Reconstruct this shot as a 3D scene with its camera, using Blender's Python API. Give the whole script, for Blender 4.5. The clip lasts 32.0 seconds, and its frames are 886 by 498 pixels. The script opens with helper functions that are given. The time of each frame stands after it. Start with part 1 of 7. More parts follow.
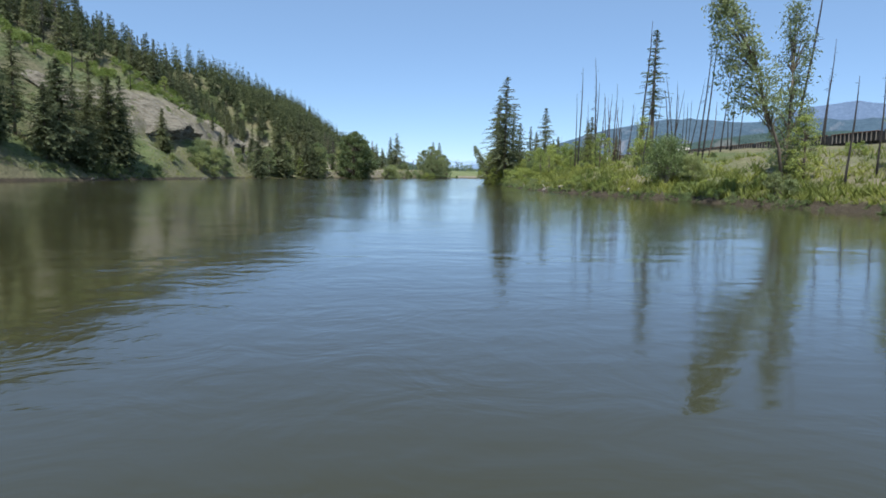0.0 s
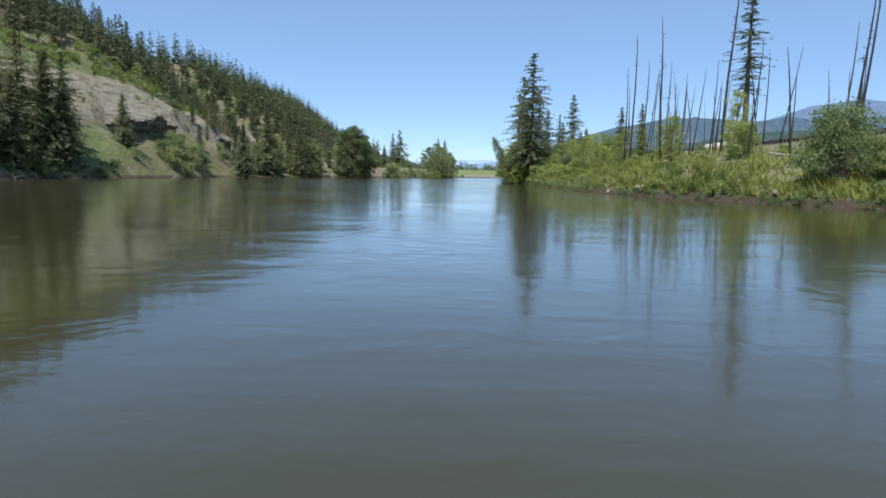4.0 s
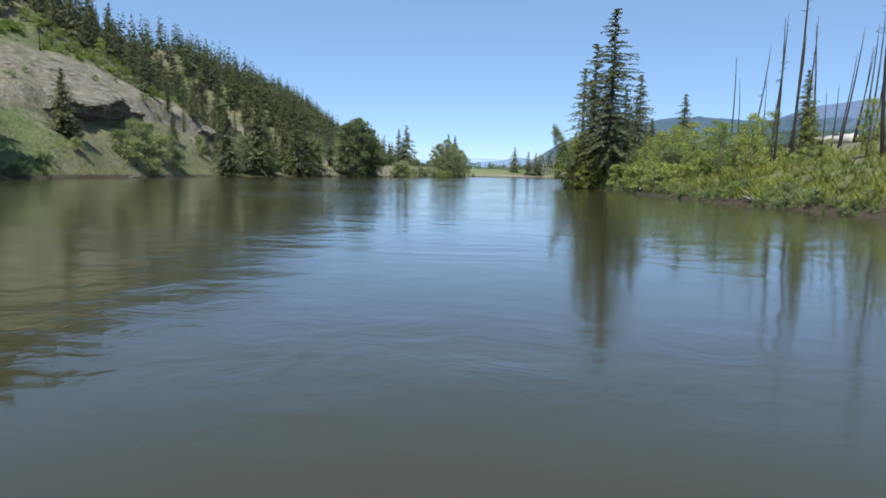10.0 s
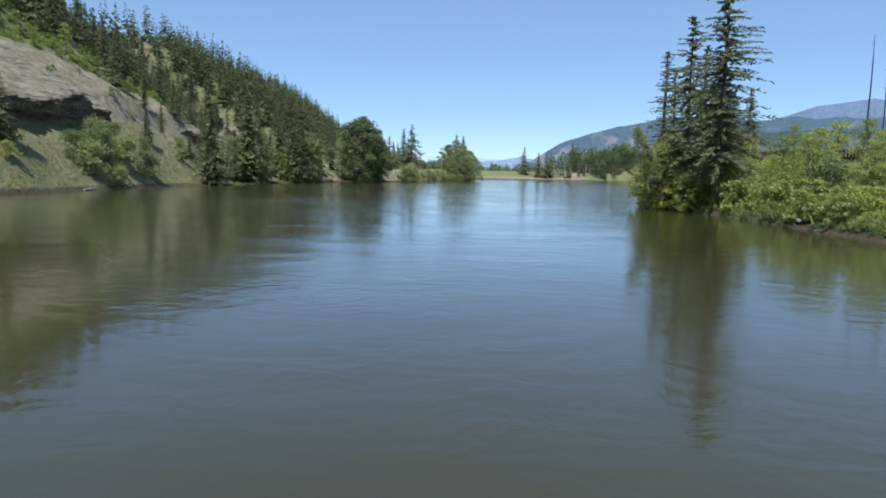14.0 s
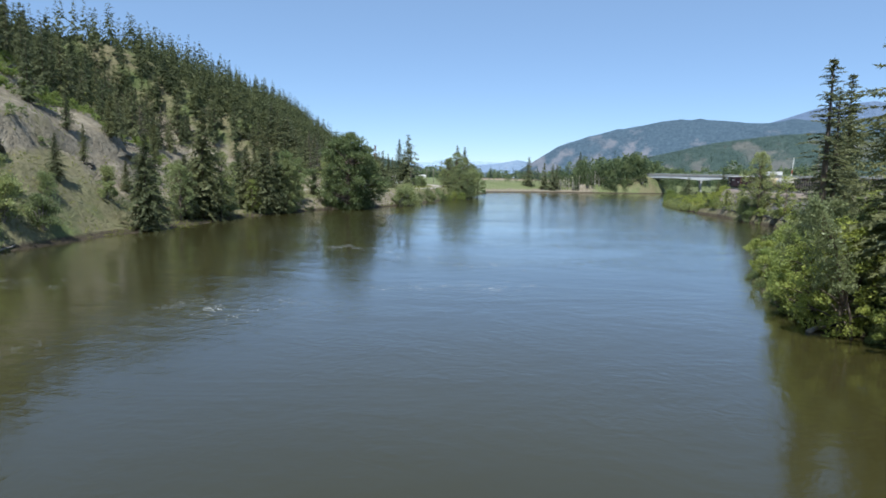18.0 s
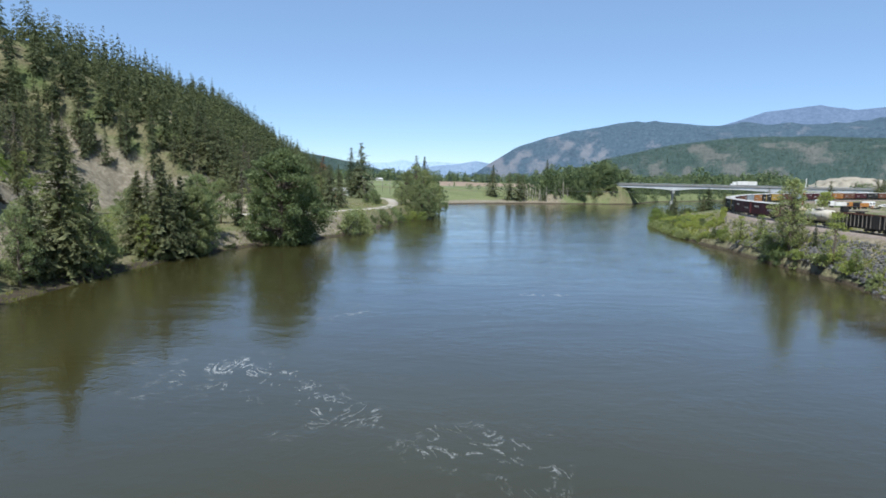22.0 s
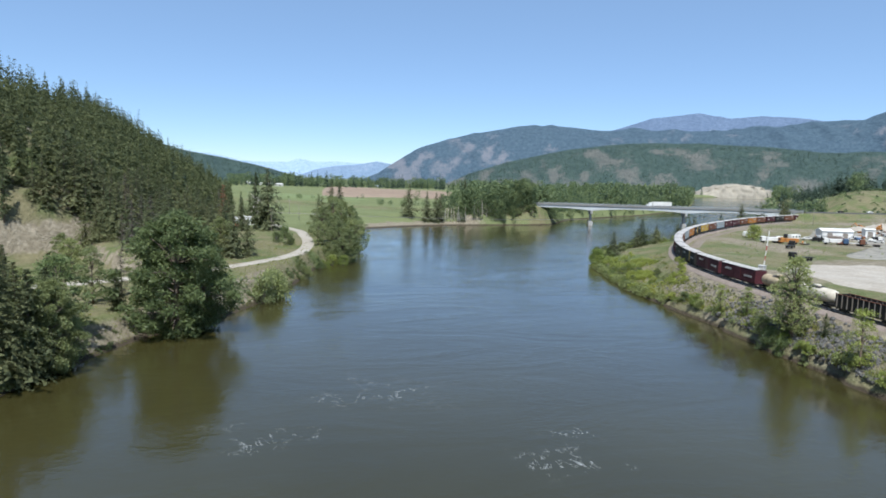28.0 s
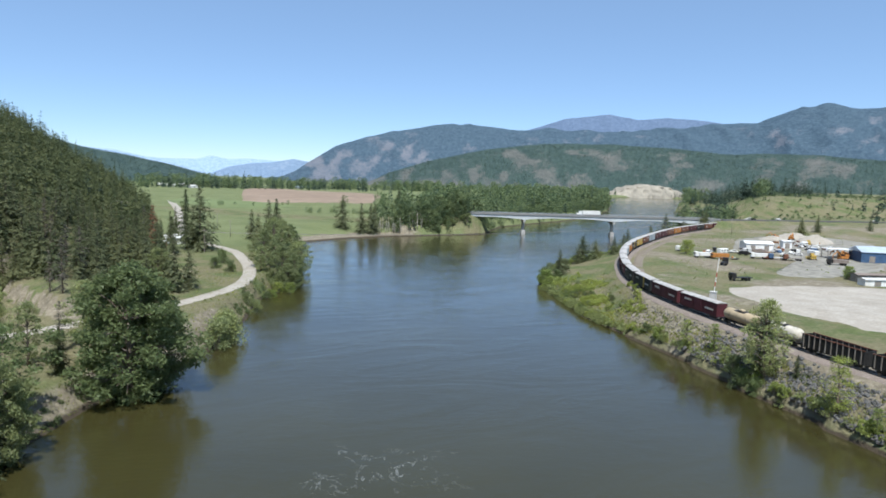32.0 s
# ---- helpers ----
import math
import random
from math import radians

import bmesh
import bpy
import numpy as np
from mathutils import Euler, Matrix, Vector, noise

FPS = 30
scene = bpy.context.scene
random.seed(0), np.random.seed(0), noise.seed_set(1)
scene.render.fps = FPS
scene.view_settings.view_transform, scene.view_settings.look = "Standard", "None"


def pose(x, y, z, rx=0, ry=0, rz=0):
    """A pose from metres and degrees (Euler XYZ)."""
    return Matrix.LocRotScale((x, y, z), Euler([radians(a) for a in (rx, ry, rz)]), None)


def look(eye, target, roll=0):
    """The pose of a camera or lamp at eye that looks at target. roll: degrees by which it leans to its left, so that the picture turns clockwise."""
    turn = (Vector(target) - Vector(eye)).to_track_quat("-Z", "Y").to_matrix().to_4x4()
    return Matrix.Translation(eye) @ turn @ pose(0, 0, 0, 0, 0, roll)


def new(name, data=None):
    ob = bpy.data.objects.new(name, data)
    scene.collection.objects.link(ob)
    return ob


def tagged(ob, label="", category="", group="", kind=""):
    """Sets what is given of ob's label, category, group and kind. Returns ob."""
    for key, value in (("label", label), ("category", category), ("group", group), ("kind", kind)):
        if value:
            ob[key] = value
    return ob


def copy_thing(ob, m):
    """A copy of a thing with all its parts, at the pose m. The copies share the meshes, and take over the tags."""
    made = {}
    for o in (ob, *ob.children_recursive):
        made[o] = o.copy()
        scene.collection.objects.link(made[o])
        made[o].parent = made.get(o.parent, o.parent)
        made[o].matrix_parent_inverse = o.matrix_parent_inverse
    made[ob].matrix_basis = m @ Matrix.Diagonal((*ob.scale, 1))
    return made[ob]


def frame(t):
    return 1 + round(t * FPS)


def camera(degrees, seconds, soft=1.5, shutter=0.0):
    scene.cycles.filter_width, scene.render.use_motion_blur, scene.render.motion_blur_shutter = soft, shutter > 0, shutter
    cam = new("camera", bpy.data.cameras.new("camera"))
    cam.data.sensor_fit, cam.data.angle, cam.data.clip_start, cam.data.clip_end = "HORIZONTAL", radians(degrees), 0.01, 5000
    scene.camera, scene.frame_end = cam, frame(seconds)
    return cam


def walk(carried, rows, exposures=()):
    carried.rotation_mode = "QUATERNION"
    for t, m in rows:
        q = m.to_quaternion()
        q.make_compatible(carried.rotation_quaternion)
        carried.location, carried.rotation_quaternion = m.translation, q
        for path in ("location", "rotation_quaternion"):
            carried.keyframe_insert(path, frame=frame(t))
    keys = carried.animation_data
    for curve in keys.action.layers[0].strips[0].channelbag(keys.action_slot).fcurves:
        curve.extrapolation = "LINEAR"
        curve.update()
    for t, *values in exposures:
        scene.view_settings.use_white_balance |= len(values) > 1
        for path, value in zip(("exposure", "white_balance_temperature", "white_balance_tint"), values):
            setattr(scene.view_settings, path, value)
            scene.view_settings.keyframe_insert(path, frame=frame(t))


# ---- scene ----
cam = camera(69.3, 32.0, soft=1.75)
PATH = [
    (0.0, -0.08, 0.22, 2.34, 83.47, -0.85, 0.05),
    (0.5, 0.30, 4.26, 2.29, 83.45, -0.83, 0.11),
    (1.0, 0.53, 8.30, 2.22, 83.46, -0.82, 0.15),
    (1.5, 0.52, 12.32, 2.18, 83.45, -0.82, 0.20),
    (2.0, 0.34, 16.38, 2.15, 83.45, -0.84, 0.27),
    (2.5, -0.22, 20.19, 2.09, 83.44, -0.83, 0.26),
    (3.0, -0.81, 24.06, 2.03, 83.44, -0.82, 0.29),
    (3.5, -1.56, 27.81, 1.96, 83.44, -0.85, 0.32),
    (4.0, -2.41, 31.44, 1.90, 83.42, -0.83, 0.29),
    (4.5, -3.18, 35.01, 1.88, 83.41, -0.86, 0.28),
    (6.5, -5.74, 48.54, 1.94, 83.39, -0.96, 0.29),
    (7.0, -6.34, 51.75, 1.97, 83.38, -0.99, 0.28),
    (7.5, -6.84, 55.03, 2.02, 83.37, -1.00, 0.31),
    (8.0, -7.39, 58.25, 2.07, 83.35, -1.00, 0.31),
    (8.5, -8.09, 61.43, 2.08, 83.35, -1.03, 0.24),
    (9.0, -8.75, 64.73, 2.15, 83.33, -1.04, 0.22),
    (9.5, -9.45, 68.02, 2.16, 83.31, -1.06, 0.24),
    (10.0, -10.15, 71.36, 2.21, 83.30, -1.09, 0.27),
    (10.5, -10.99, 74.62, 2.23, 83.30, -1.09, 0.24),
    (11.0, -11.81, 78.03, 2.22, 83.28, -1.12, 0.23),
    (11.5, -12.58, 81.45, 2.27, 83.28, -1.11, 0.20),
    (12.0, -13.30, 84.96, 2.32, 83.27, -1.13, 0.19),
    (12.5, -14.00, 88.59, 2.42, 83.26, -1.15, 0.19),
    (13.0, -14.78, 92.20, 2.90, 83.25, -1.14, 0.17),
    (13.5, -15.47, 96.01, 3.64, 83.23, -1.13, 0.18),
    (14.0, -16.24, 100.09, 4.32, 83.25, -1.16, 0.18),
    (14.5, -17.01, 104.56, 5.18, 83.25, -1.10, 0.14),
    (16.5, -17.77, 123.90, 8.82, 83.30, -1.03, -0.02),
    (17.0, -17.77, 129.04, 9.88, 83.32, -1.01, -0.01),
    (17.5, -17.89, 134.11, 10.85, 83.40, -1.01, -0.05),
    (18.0, -18.03, 139.15, 11.88, 83.46, -1.06, -0.08),
    (18.5, -18.18, 144.28, 12.92, 83.47, -1.03, -0.11),
    (19.0, -18.24, 149.46, 13.81, 83.48, -1.07, -0.23),
    (19.5, -18.02, 154.70, 14.60, 83.49, -1.08, -0.41),
    (20.0, -18.11, 159.98, 15.43, 83.49, -1.06, -1.36),
    (20.5, -18.05, 165.34, 16.26, 83.51, -1.14, -2.14),
    (21.0, -17.81, 170.51, 17.06, 83.54, -1.17, -2.74),
    (21.5, -17.94, 175.69, 18.06, 83.51, -1.20, -3.38),
    (22.0, -17.83, 180.59, 19.23, 83.50, -1.20, -3.82),
    (22.5, -18.10, 185.42, 20.39, 83.49, -1.25, -4.15),
    (23.0, -18.19, 189.72, 21.64, 83.47, -1.31, -4.33),
    (23.5, -18.29, 193.69, 22.94, 83.50, -1.34, -4.62),
    (24.0, -18.46, 197.12, 24.15, 83.53, -1.36, -5.70),
    (24.5, -18.91, 200.27, 25.44, 83.53, -1.45, -7.11),
    (25.0, -19.37, 202.97, 26.63, 83.56, -1.48, -8.28),
    (25.5, -20.09, 205.40, 27.97, 83.55, -1.54, -9.00),
    (27.5, -23.95, 213.48, 32.89, 83.56, -1.69, -12.02),
    (28.0, -24.98, 215.10, 34.05, 83.59, -1.71, -12.71),
    (28.5, -26.10, 216.57, 35.20, 83.59, -1.72, -13.84),
    (29.0, -27.35, 217.92, 36.39, 83.58, -1.74, -14.85),
    (29.5, -28.65, 219.20, 37.56, 83.58, -1.76, -15.60),
    (30.0, -29.94, 220.46, 38.75, 83.56, -1.79, -16.12),
    (30.5, -31.26, 221.69, 39.93, 83.54, -1.80, -16.62),
    (31.0, -32.53, 222.82, 41.00, 83.53, -1.82, -17.56),
    (31.5, -33.90, 223.95, 42.16, 83.53, -1.84, -19.00),
    (32.0, -35.38, 225.15, 43.24, 83.53, -1.86, -20.05),
]
walk(cam, [(t, pose(*p)) for t, *p in PATH],
     exposures=[(0.0, 0.36, 6000, 8), (32.0, 0.36, 6000, 8)])

# ---- light ----
SUN_EL, SUN_AZ = 62.0, -162.0            # degrees; azimuth from +y towards +x
sun = new("sun", bpy.data.lights.new("sun", "SUN"))
sun.data.energy, sun.data.angle, sun.data.color = 4.9, radians(0.53), (1.0, 0.955, 0.88)
SUN_DIR = Vector((math.sin(radians(SUN_AZ)) * math.cos(radians(SUN_EL)),
                  math.cos(radians(SUN_AZ)) * math.cos(radians(SUN_EL)), math.sin(radians(SUN_EL))))
sun.matrix_world = look(SUN_DIR * 300, (0, 0, 0))
world = bpy.data.worlds.new("sky")
scene.world = world
world.use_nodes = True
wn = world.node_tree.nodes
sky = wn.new("ShaderNodeTexSky")
sky.sky_type, sky.sun_disc = "NISHITA", False
sky.sun_elevation, sky.sun_rotation = radians(SUN_EL), radians(SUN_AZ)
sky.altitude, sky.air_density, sky.dust_density, sky.ozone_density = 900, 0.72, 0.05, 3.2
wn["Background"].inputs["Strength"].default_value = 0.12
even = wn.new("ShaderNodeMix")           # thin high haze evens out the clear sky
even.data_type = "RGBA"
even.inputs["Factor"].default_value = 0.40
even.inputs["B"].default_value = (2.68, 3.9, 5.5, 1)
world.node_tree.links.new(sky.outputs[0], even.inputs["A"])
world.node_tree.links.new(even.outputs["Result"], wn["Background"].inputs["Color"])


# ---- materials ----
def node_mat(name, rough=0.8, metal=0.0, spec=0.3):
    m = bpy.data.materials.new(name)
    m.use_nodes = True
    b = m.node_tree.nodes["Principled BSDF"]
    b.inputs["Roughness"].default_value, b.inputs["Metallic"].default_value = rough, metal
    b.inputs["Specular IOR Level"].default_value = spec
    return m, m.node_tree.nodes, m.node_tree.links, b


def noise_tex(n, l, scale, detail=4.0, rough=0.6, vec=None, dist=0.0):
    t = n.new("ShaderNodeTexNoise")
    t.inputs["Scale"].default_value, t.inputs["Detail"].default_value = scale, detail
    t.inputs["Roughness"].default_value, t.inputs["Distortion"].default_value = rough, dist
    if vec is not None:
        l.new(vec, t.inputs["Vector"])
    return t.outputs["Fac"]


def ramp(n, l, fac, stops):
    r = n.new("ShaderNodeValToRGB")
    e = r.color_ramp.elements
    while len(e) < len(stops):
        e.new(0.5)
    for k, (p, c) in zip(e, stops):
        k.position, k.color = p, (*c, 1) if len(c) == 3 else c
    l.new(fac, r.inputs["Fac"])
    return r.outputs["Color"]


def mix(n, l, fac, a, b, mode="MIX"):
    x = n.new("ShaderNodeMix")
    x.data_type, x.blend_type = "RGBA", mode
    for sock, v in ((x.inputs["Factor"], fac), (x.inputs["A"], a), (x.inputs["B"], b)):
        if isinstance(v, (int, float)):
            sock.default_value = v
        elif isinstance(v, tuple):
            sock.default_value = (*v, 1)
        else:
            l.new(v, sock)
    return x.outputs["Result"]


def bump(n, l, b, height, strength=0.4, distance=0.05):
    k = n.new("ShaderNodeBump")
    k.inputs["Strength"].default_value, k.inputs["Distance"].default_value = strength, distance
    l.new(height, k.inputs["Height"])
    l.new(k.outputs["Normal"], b.inputs["Normal"])


def world_pos(n):
    return n.new("ShaderNodeNewGeometry").outputs["Position"]


def plain(name, colour, rough=0.6, metal=0.0, grain=6.0, amount=0.25, bumpy=0.0, spec=0.3):
    """Colour with wear at two scales."""
    m, n, l, b = node_mat(name, rough, metal, spec)
    co = n.new("ShaderNodeTexCoord").outputs["Object"]
    dark = tuple(c * (1 - amount) for c in colour)
    light = tuple(min(1, c * (1 + amount)) for c in colour)
    c1 = ramp(n, l, noise_tex(n, l, grain, 5, 0.65, co), [(0.3, dark), (0.7, light)])
    c2 = ramp(n, l, noise_tex(n, l, grain * 0.13, 3, 0.5, co), [(0.3, (0.78, 0.76, 0.72)), (0.65, (1, 1, 1))])
    l.new(mix(n, l, 0.8, c1, c2, "MULTIPLY"), b.inputs["Base Color"])
    if bumpy:
        bump(n, l, b, noise_tex(n, l, grain * 2, 5, 0.7, co), bumpy, 0.03)
    return m


def foliage(name, dark, light, per_island=False, gloss=0.5, through_light=0.25):
    m, n, l, b = node_mat(name, gloss, 0, 0.25)
    co = n.new("ShaderNodeTexCoord").outputs["Object"]
    fine = noise_tex(n, l, 1.7, 3, 0.6, co)
    base = ramp(n, l, fine, [(0.3, dark), (0.72, light)])
    if per_island:
        rnd = n.new("ShaderNodeNewGeometry").outputs["Random Per Island"]
    else:
        rnd = n.new("ShaderNodeObjectInfo").outputs["Random"]
    tone = ramp(n, l, rnd, [(0.0, (0.62, 0.7, 0.6)), (0.5, (0.95, 0.95, 0.9)), (1.0, (1.14, 1.10, 0.9))])
    if per_island:
        tone = ramp(n, l, rnd, [(0.0, (0.84, 0.86, 0.84)), (1.0, (1.1, 1.08, 1.02))])
        stand = ramp(n, l, noise_tex(n, l, 0.16, 3, 0.6, co), [(0.34, (0.5, 0.58, 0.54)), (0.66, (1.4, 1.3, 1.05))])
        tone = mix(n, l, 1.0, tone, stand, "MULTIPLY")
    col = mix(n, l, 1.0, base, tone, "MULTIPLY")
    l.new(col, b.inputs["Base Color"])
    tr = n.new("ShaderNodeBsdfTranslucent")
    l.new(col, tr.inputs["Color"])
    ms = n.new("ShaderNodeMixShader")
    ms.inputs[0].default_value = through_light
    l.new(b.outputs[0], ms.inputs[1])
    l.new(tr.outputs[0], ms.inputs[2])
    l.new(ms.outputs[0], n["Material Output"].inputs["Surface"])
    return m


NEEDLE = foliage("spruce_needles", (0.100, 0.118, 0.064), (0.235, 0.248, 0.132), False, 0.6, 0.45)
NEEDLE_FAR = foliage("forest_needles", (0.070, 0.088, 0.050), (0.170, 0.192, 0.100), True, 0.65, 0.4)
# Needles of distant conifers, with blue aerial haze mixed into the colour.
NEEDLE_HAZE = foliage("hazed_needles", (0.042, 0.070, 0.062), (0.082, 0.115, 0.092), True, 0.7, 0.2)
NEEDLE_RED = foliage("rust_red_needles", (0.16, 0.075, 0.045), (0.30, 0.15, 0.09), False, 0.7, 0.2)
NEEDLE_DRY = foliage("dry_needles", (0.095, 0.085, 0.075), (0.18, 0.155, 0.135), False, 0.7, 0.1)
LEAF = foliage("cottonwood_leaves", (0.150, 0.184, 0.086), (0.335, 0.368, 0.178), False, 0.45, 0.5)
LEAF_BRIGHT = foliage("fresh_leaves", (0.218, 0.268, 0.072), (0.455, 0.500, 0.165), False, 0.45, 0.5)
LEAF_OLIVE = foliage("willow_leaves", (0.20, 0.238, 0.102), (0.400, 0.440, 0.215), False, 0.5, 0.48)
LEAF_COOL = foliage("cool_cottonwood_leaves", (0.165, 0.205, 0.115), (0.345, 0.392, 0.225), False, 0.4, 0.5)
# Leaves of the far woods, their green cooled by painted-in haze.
LEAF_HAZE = foliage("hazed_far_leaves", (0.118, 0.165, 0.094), (0.225, 0.282, 0.16), True, 0.5, 0.4)
GRASS = foliage("bank_grass", (0.133, 0.169, 0.036), (0.339, 0.351, 0.109), True, 0.6, 0.35)
BARK = plain("bark", (0.17, 0.135, 0.105), 0.9, 0, 8, 0.4, 0.6)
CHAR = plain("charred_bark", (0.045, 0.039, 0.036), 0.9, 0, 5, 0.5, 0.5)
GREYWOOD = plain("weathered_wood", (0.26, 0.23, 0.20), 0.85, 0, 6, 0.3, 0.4)
PALEWOOD = plain("bleached_wood", (0.46, 0.42, 0.36), 0.85, 0, 6, 0.2, 0.2)
REDWOOD = plain("rusty_dead_wood", (0.105, 0.066, 0.052), 0.9, 0, 6, 0.35, 0.4)
def rock_material():
    """Tan sedimentary rock in slanting beds, with dark seams and rubble."""
    m, n, l, b = node_mat("pale_rock", 0.92, 0, 0.2)
    p = world_pos(n)
    tilt = n.new("ShaderNodeMapping")
    tilt.inputs["Rotation"].default_value = (radians(8), radians(3), 0)
    tilt.inputs["Scale"].default_value = (0.25, 0.12, 1.0)
    l.new(p, tilt.inputs["Vector"])
    beds = noise_tex(n, l, 0.9, 6, 0.65, tilt.outputs[0], 0.8)
    lumps = noise_tex(n, l, 0.45, 8, 0.7, p)
    tan = ramp(n, l, lumps, [(0.3, (0.15, 0.130, 0.096)), (0.5, (0.235, 0.207, 0.157)), (0.72, (0.345, 0.312, 0.252))])
    seams = ramp(n, l, beds, [(0.36, (0.42, 0.40, 0.38)), (0.5, (1, 1, 1)), (0.66, (0.8, 0.78, 0.75))])
    l.new(mix(n, l, 0.85, tan, seams, "MULTIPLY"), b.inputs["Base Color"])
    rise = n.new("ShaderNodeMath")
    rise.operation = "MULTIPLY_ADD"
    l.new(beds, rise.inputs[0])
    rise.inputs[1].default_value = 1.5
    l.new(lumps, rise.inputs[2])
    bump(n, l, b, rise.outputs[0], 1.0, 0.9)
    return m


ROCK = rock_material()
STONE = plain("riprap_stone", (0.115, 0.112, 0.108), 0.9, 0, 2, 0.4, 0.5)
GRAVEL = plain("gravel", (0.37, 0.335, 0.285), 0.95, 0, 1.2, 0.2, 0.5)
YARDDUST = plain("yard_dust", (0.25, 0.235, 0.20), 0.95, 0, 0.25, 0.4, 0.4)
BALLAST = plain("ballast", (0.23, 0.19, 0.165), 0.95, 0, 4, 0.35, 0.8)
STEEL = plain("rail_steel", (0.30, 0.27, 0.25), 0.35, 0.8, 4, 0.2)
CONCRETE = plain("concrete", (0.45, 0.44, 0.42), 0.85, 0, 0.7, 0.2, 0.2)
GIRDER = plain("bridge_steel", (0.36, 0.41, 0.45), 0.5, 0.1, 0.5, 0.2)
ASPHALT = plain("asphalt", (0.075, 0.073, 0.07), 0.9, 0, 2, 0.25, 0.2)
WHITE = plain("white_paint", (0.78, 0.77, 0.74), 0.5, 0, 1.5, 0.08)
RED = plain("red_paint", (0.45, 0.05, 0.04), 0.5, 0, 1.5, 0.2)
MAROON = plain("maroon_paint", (0.078, 0.021, 0.027), 0.6, 0, 0.9, 0.35)
RUST = plain("rust_brown_paint", (0.17, 0.075, 0.045), 0.7, 0, 0.9, 0.35)
ORANGE = plain("orange_paint", (0.44, 0.19, 0.05), 0.6, 0, 0.9, 0.25)
YELLOW = plain("yellow_paint", (0.50, 0.34, 0.08), 0.6, 0, 0.9, 0.25)
BLUE = plain("blue_paint", (0.06, 0.11, 0.20), 0.6, 0, 0.9, 0.25)
TANK = plain("stained_white_tank", (0.62, 0.57, 0.48), 0.45, 0, 0.5, 0.25)
TANK_TAN = plain("tan_tank", (0.50, 0.40, 0.26), 0.5, 0, 0.5, 0.25)
BLACK = plain("black_steel", (0.028, 0.027, 0.027), 0.6, 0.2, 2, 0.4)
GREYROOF = plain("galvanised_roof", (0.58, 0.57, 0.55), 0.55, 0.0, 0.6, 0.12)
CARROOF = plain("weathered_car_roof", (0.44, 0.42, 0.40), 0.6, 0.0, 0.5, 0.3)
BLUEROOF = plain("blue_grey_roof", (0.42, 0.49, 0.56), 0.5, 0.0, 0.6, 0.12)
GLASS = plain("dark_glass", (0.02, 0.025, 0.03), 0.08, 0, 1, 0.1, 0, 0.5)
TYRE = plain("tyre_rubber", (0.02, 0.02, 0.02), 0.85, 0, 3, 0.2)


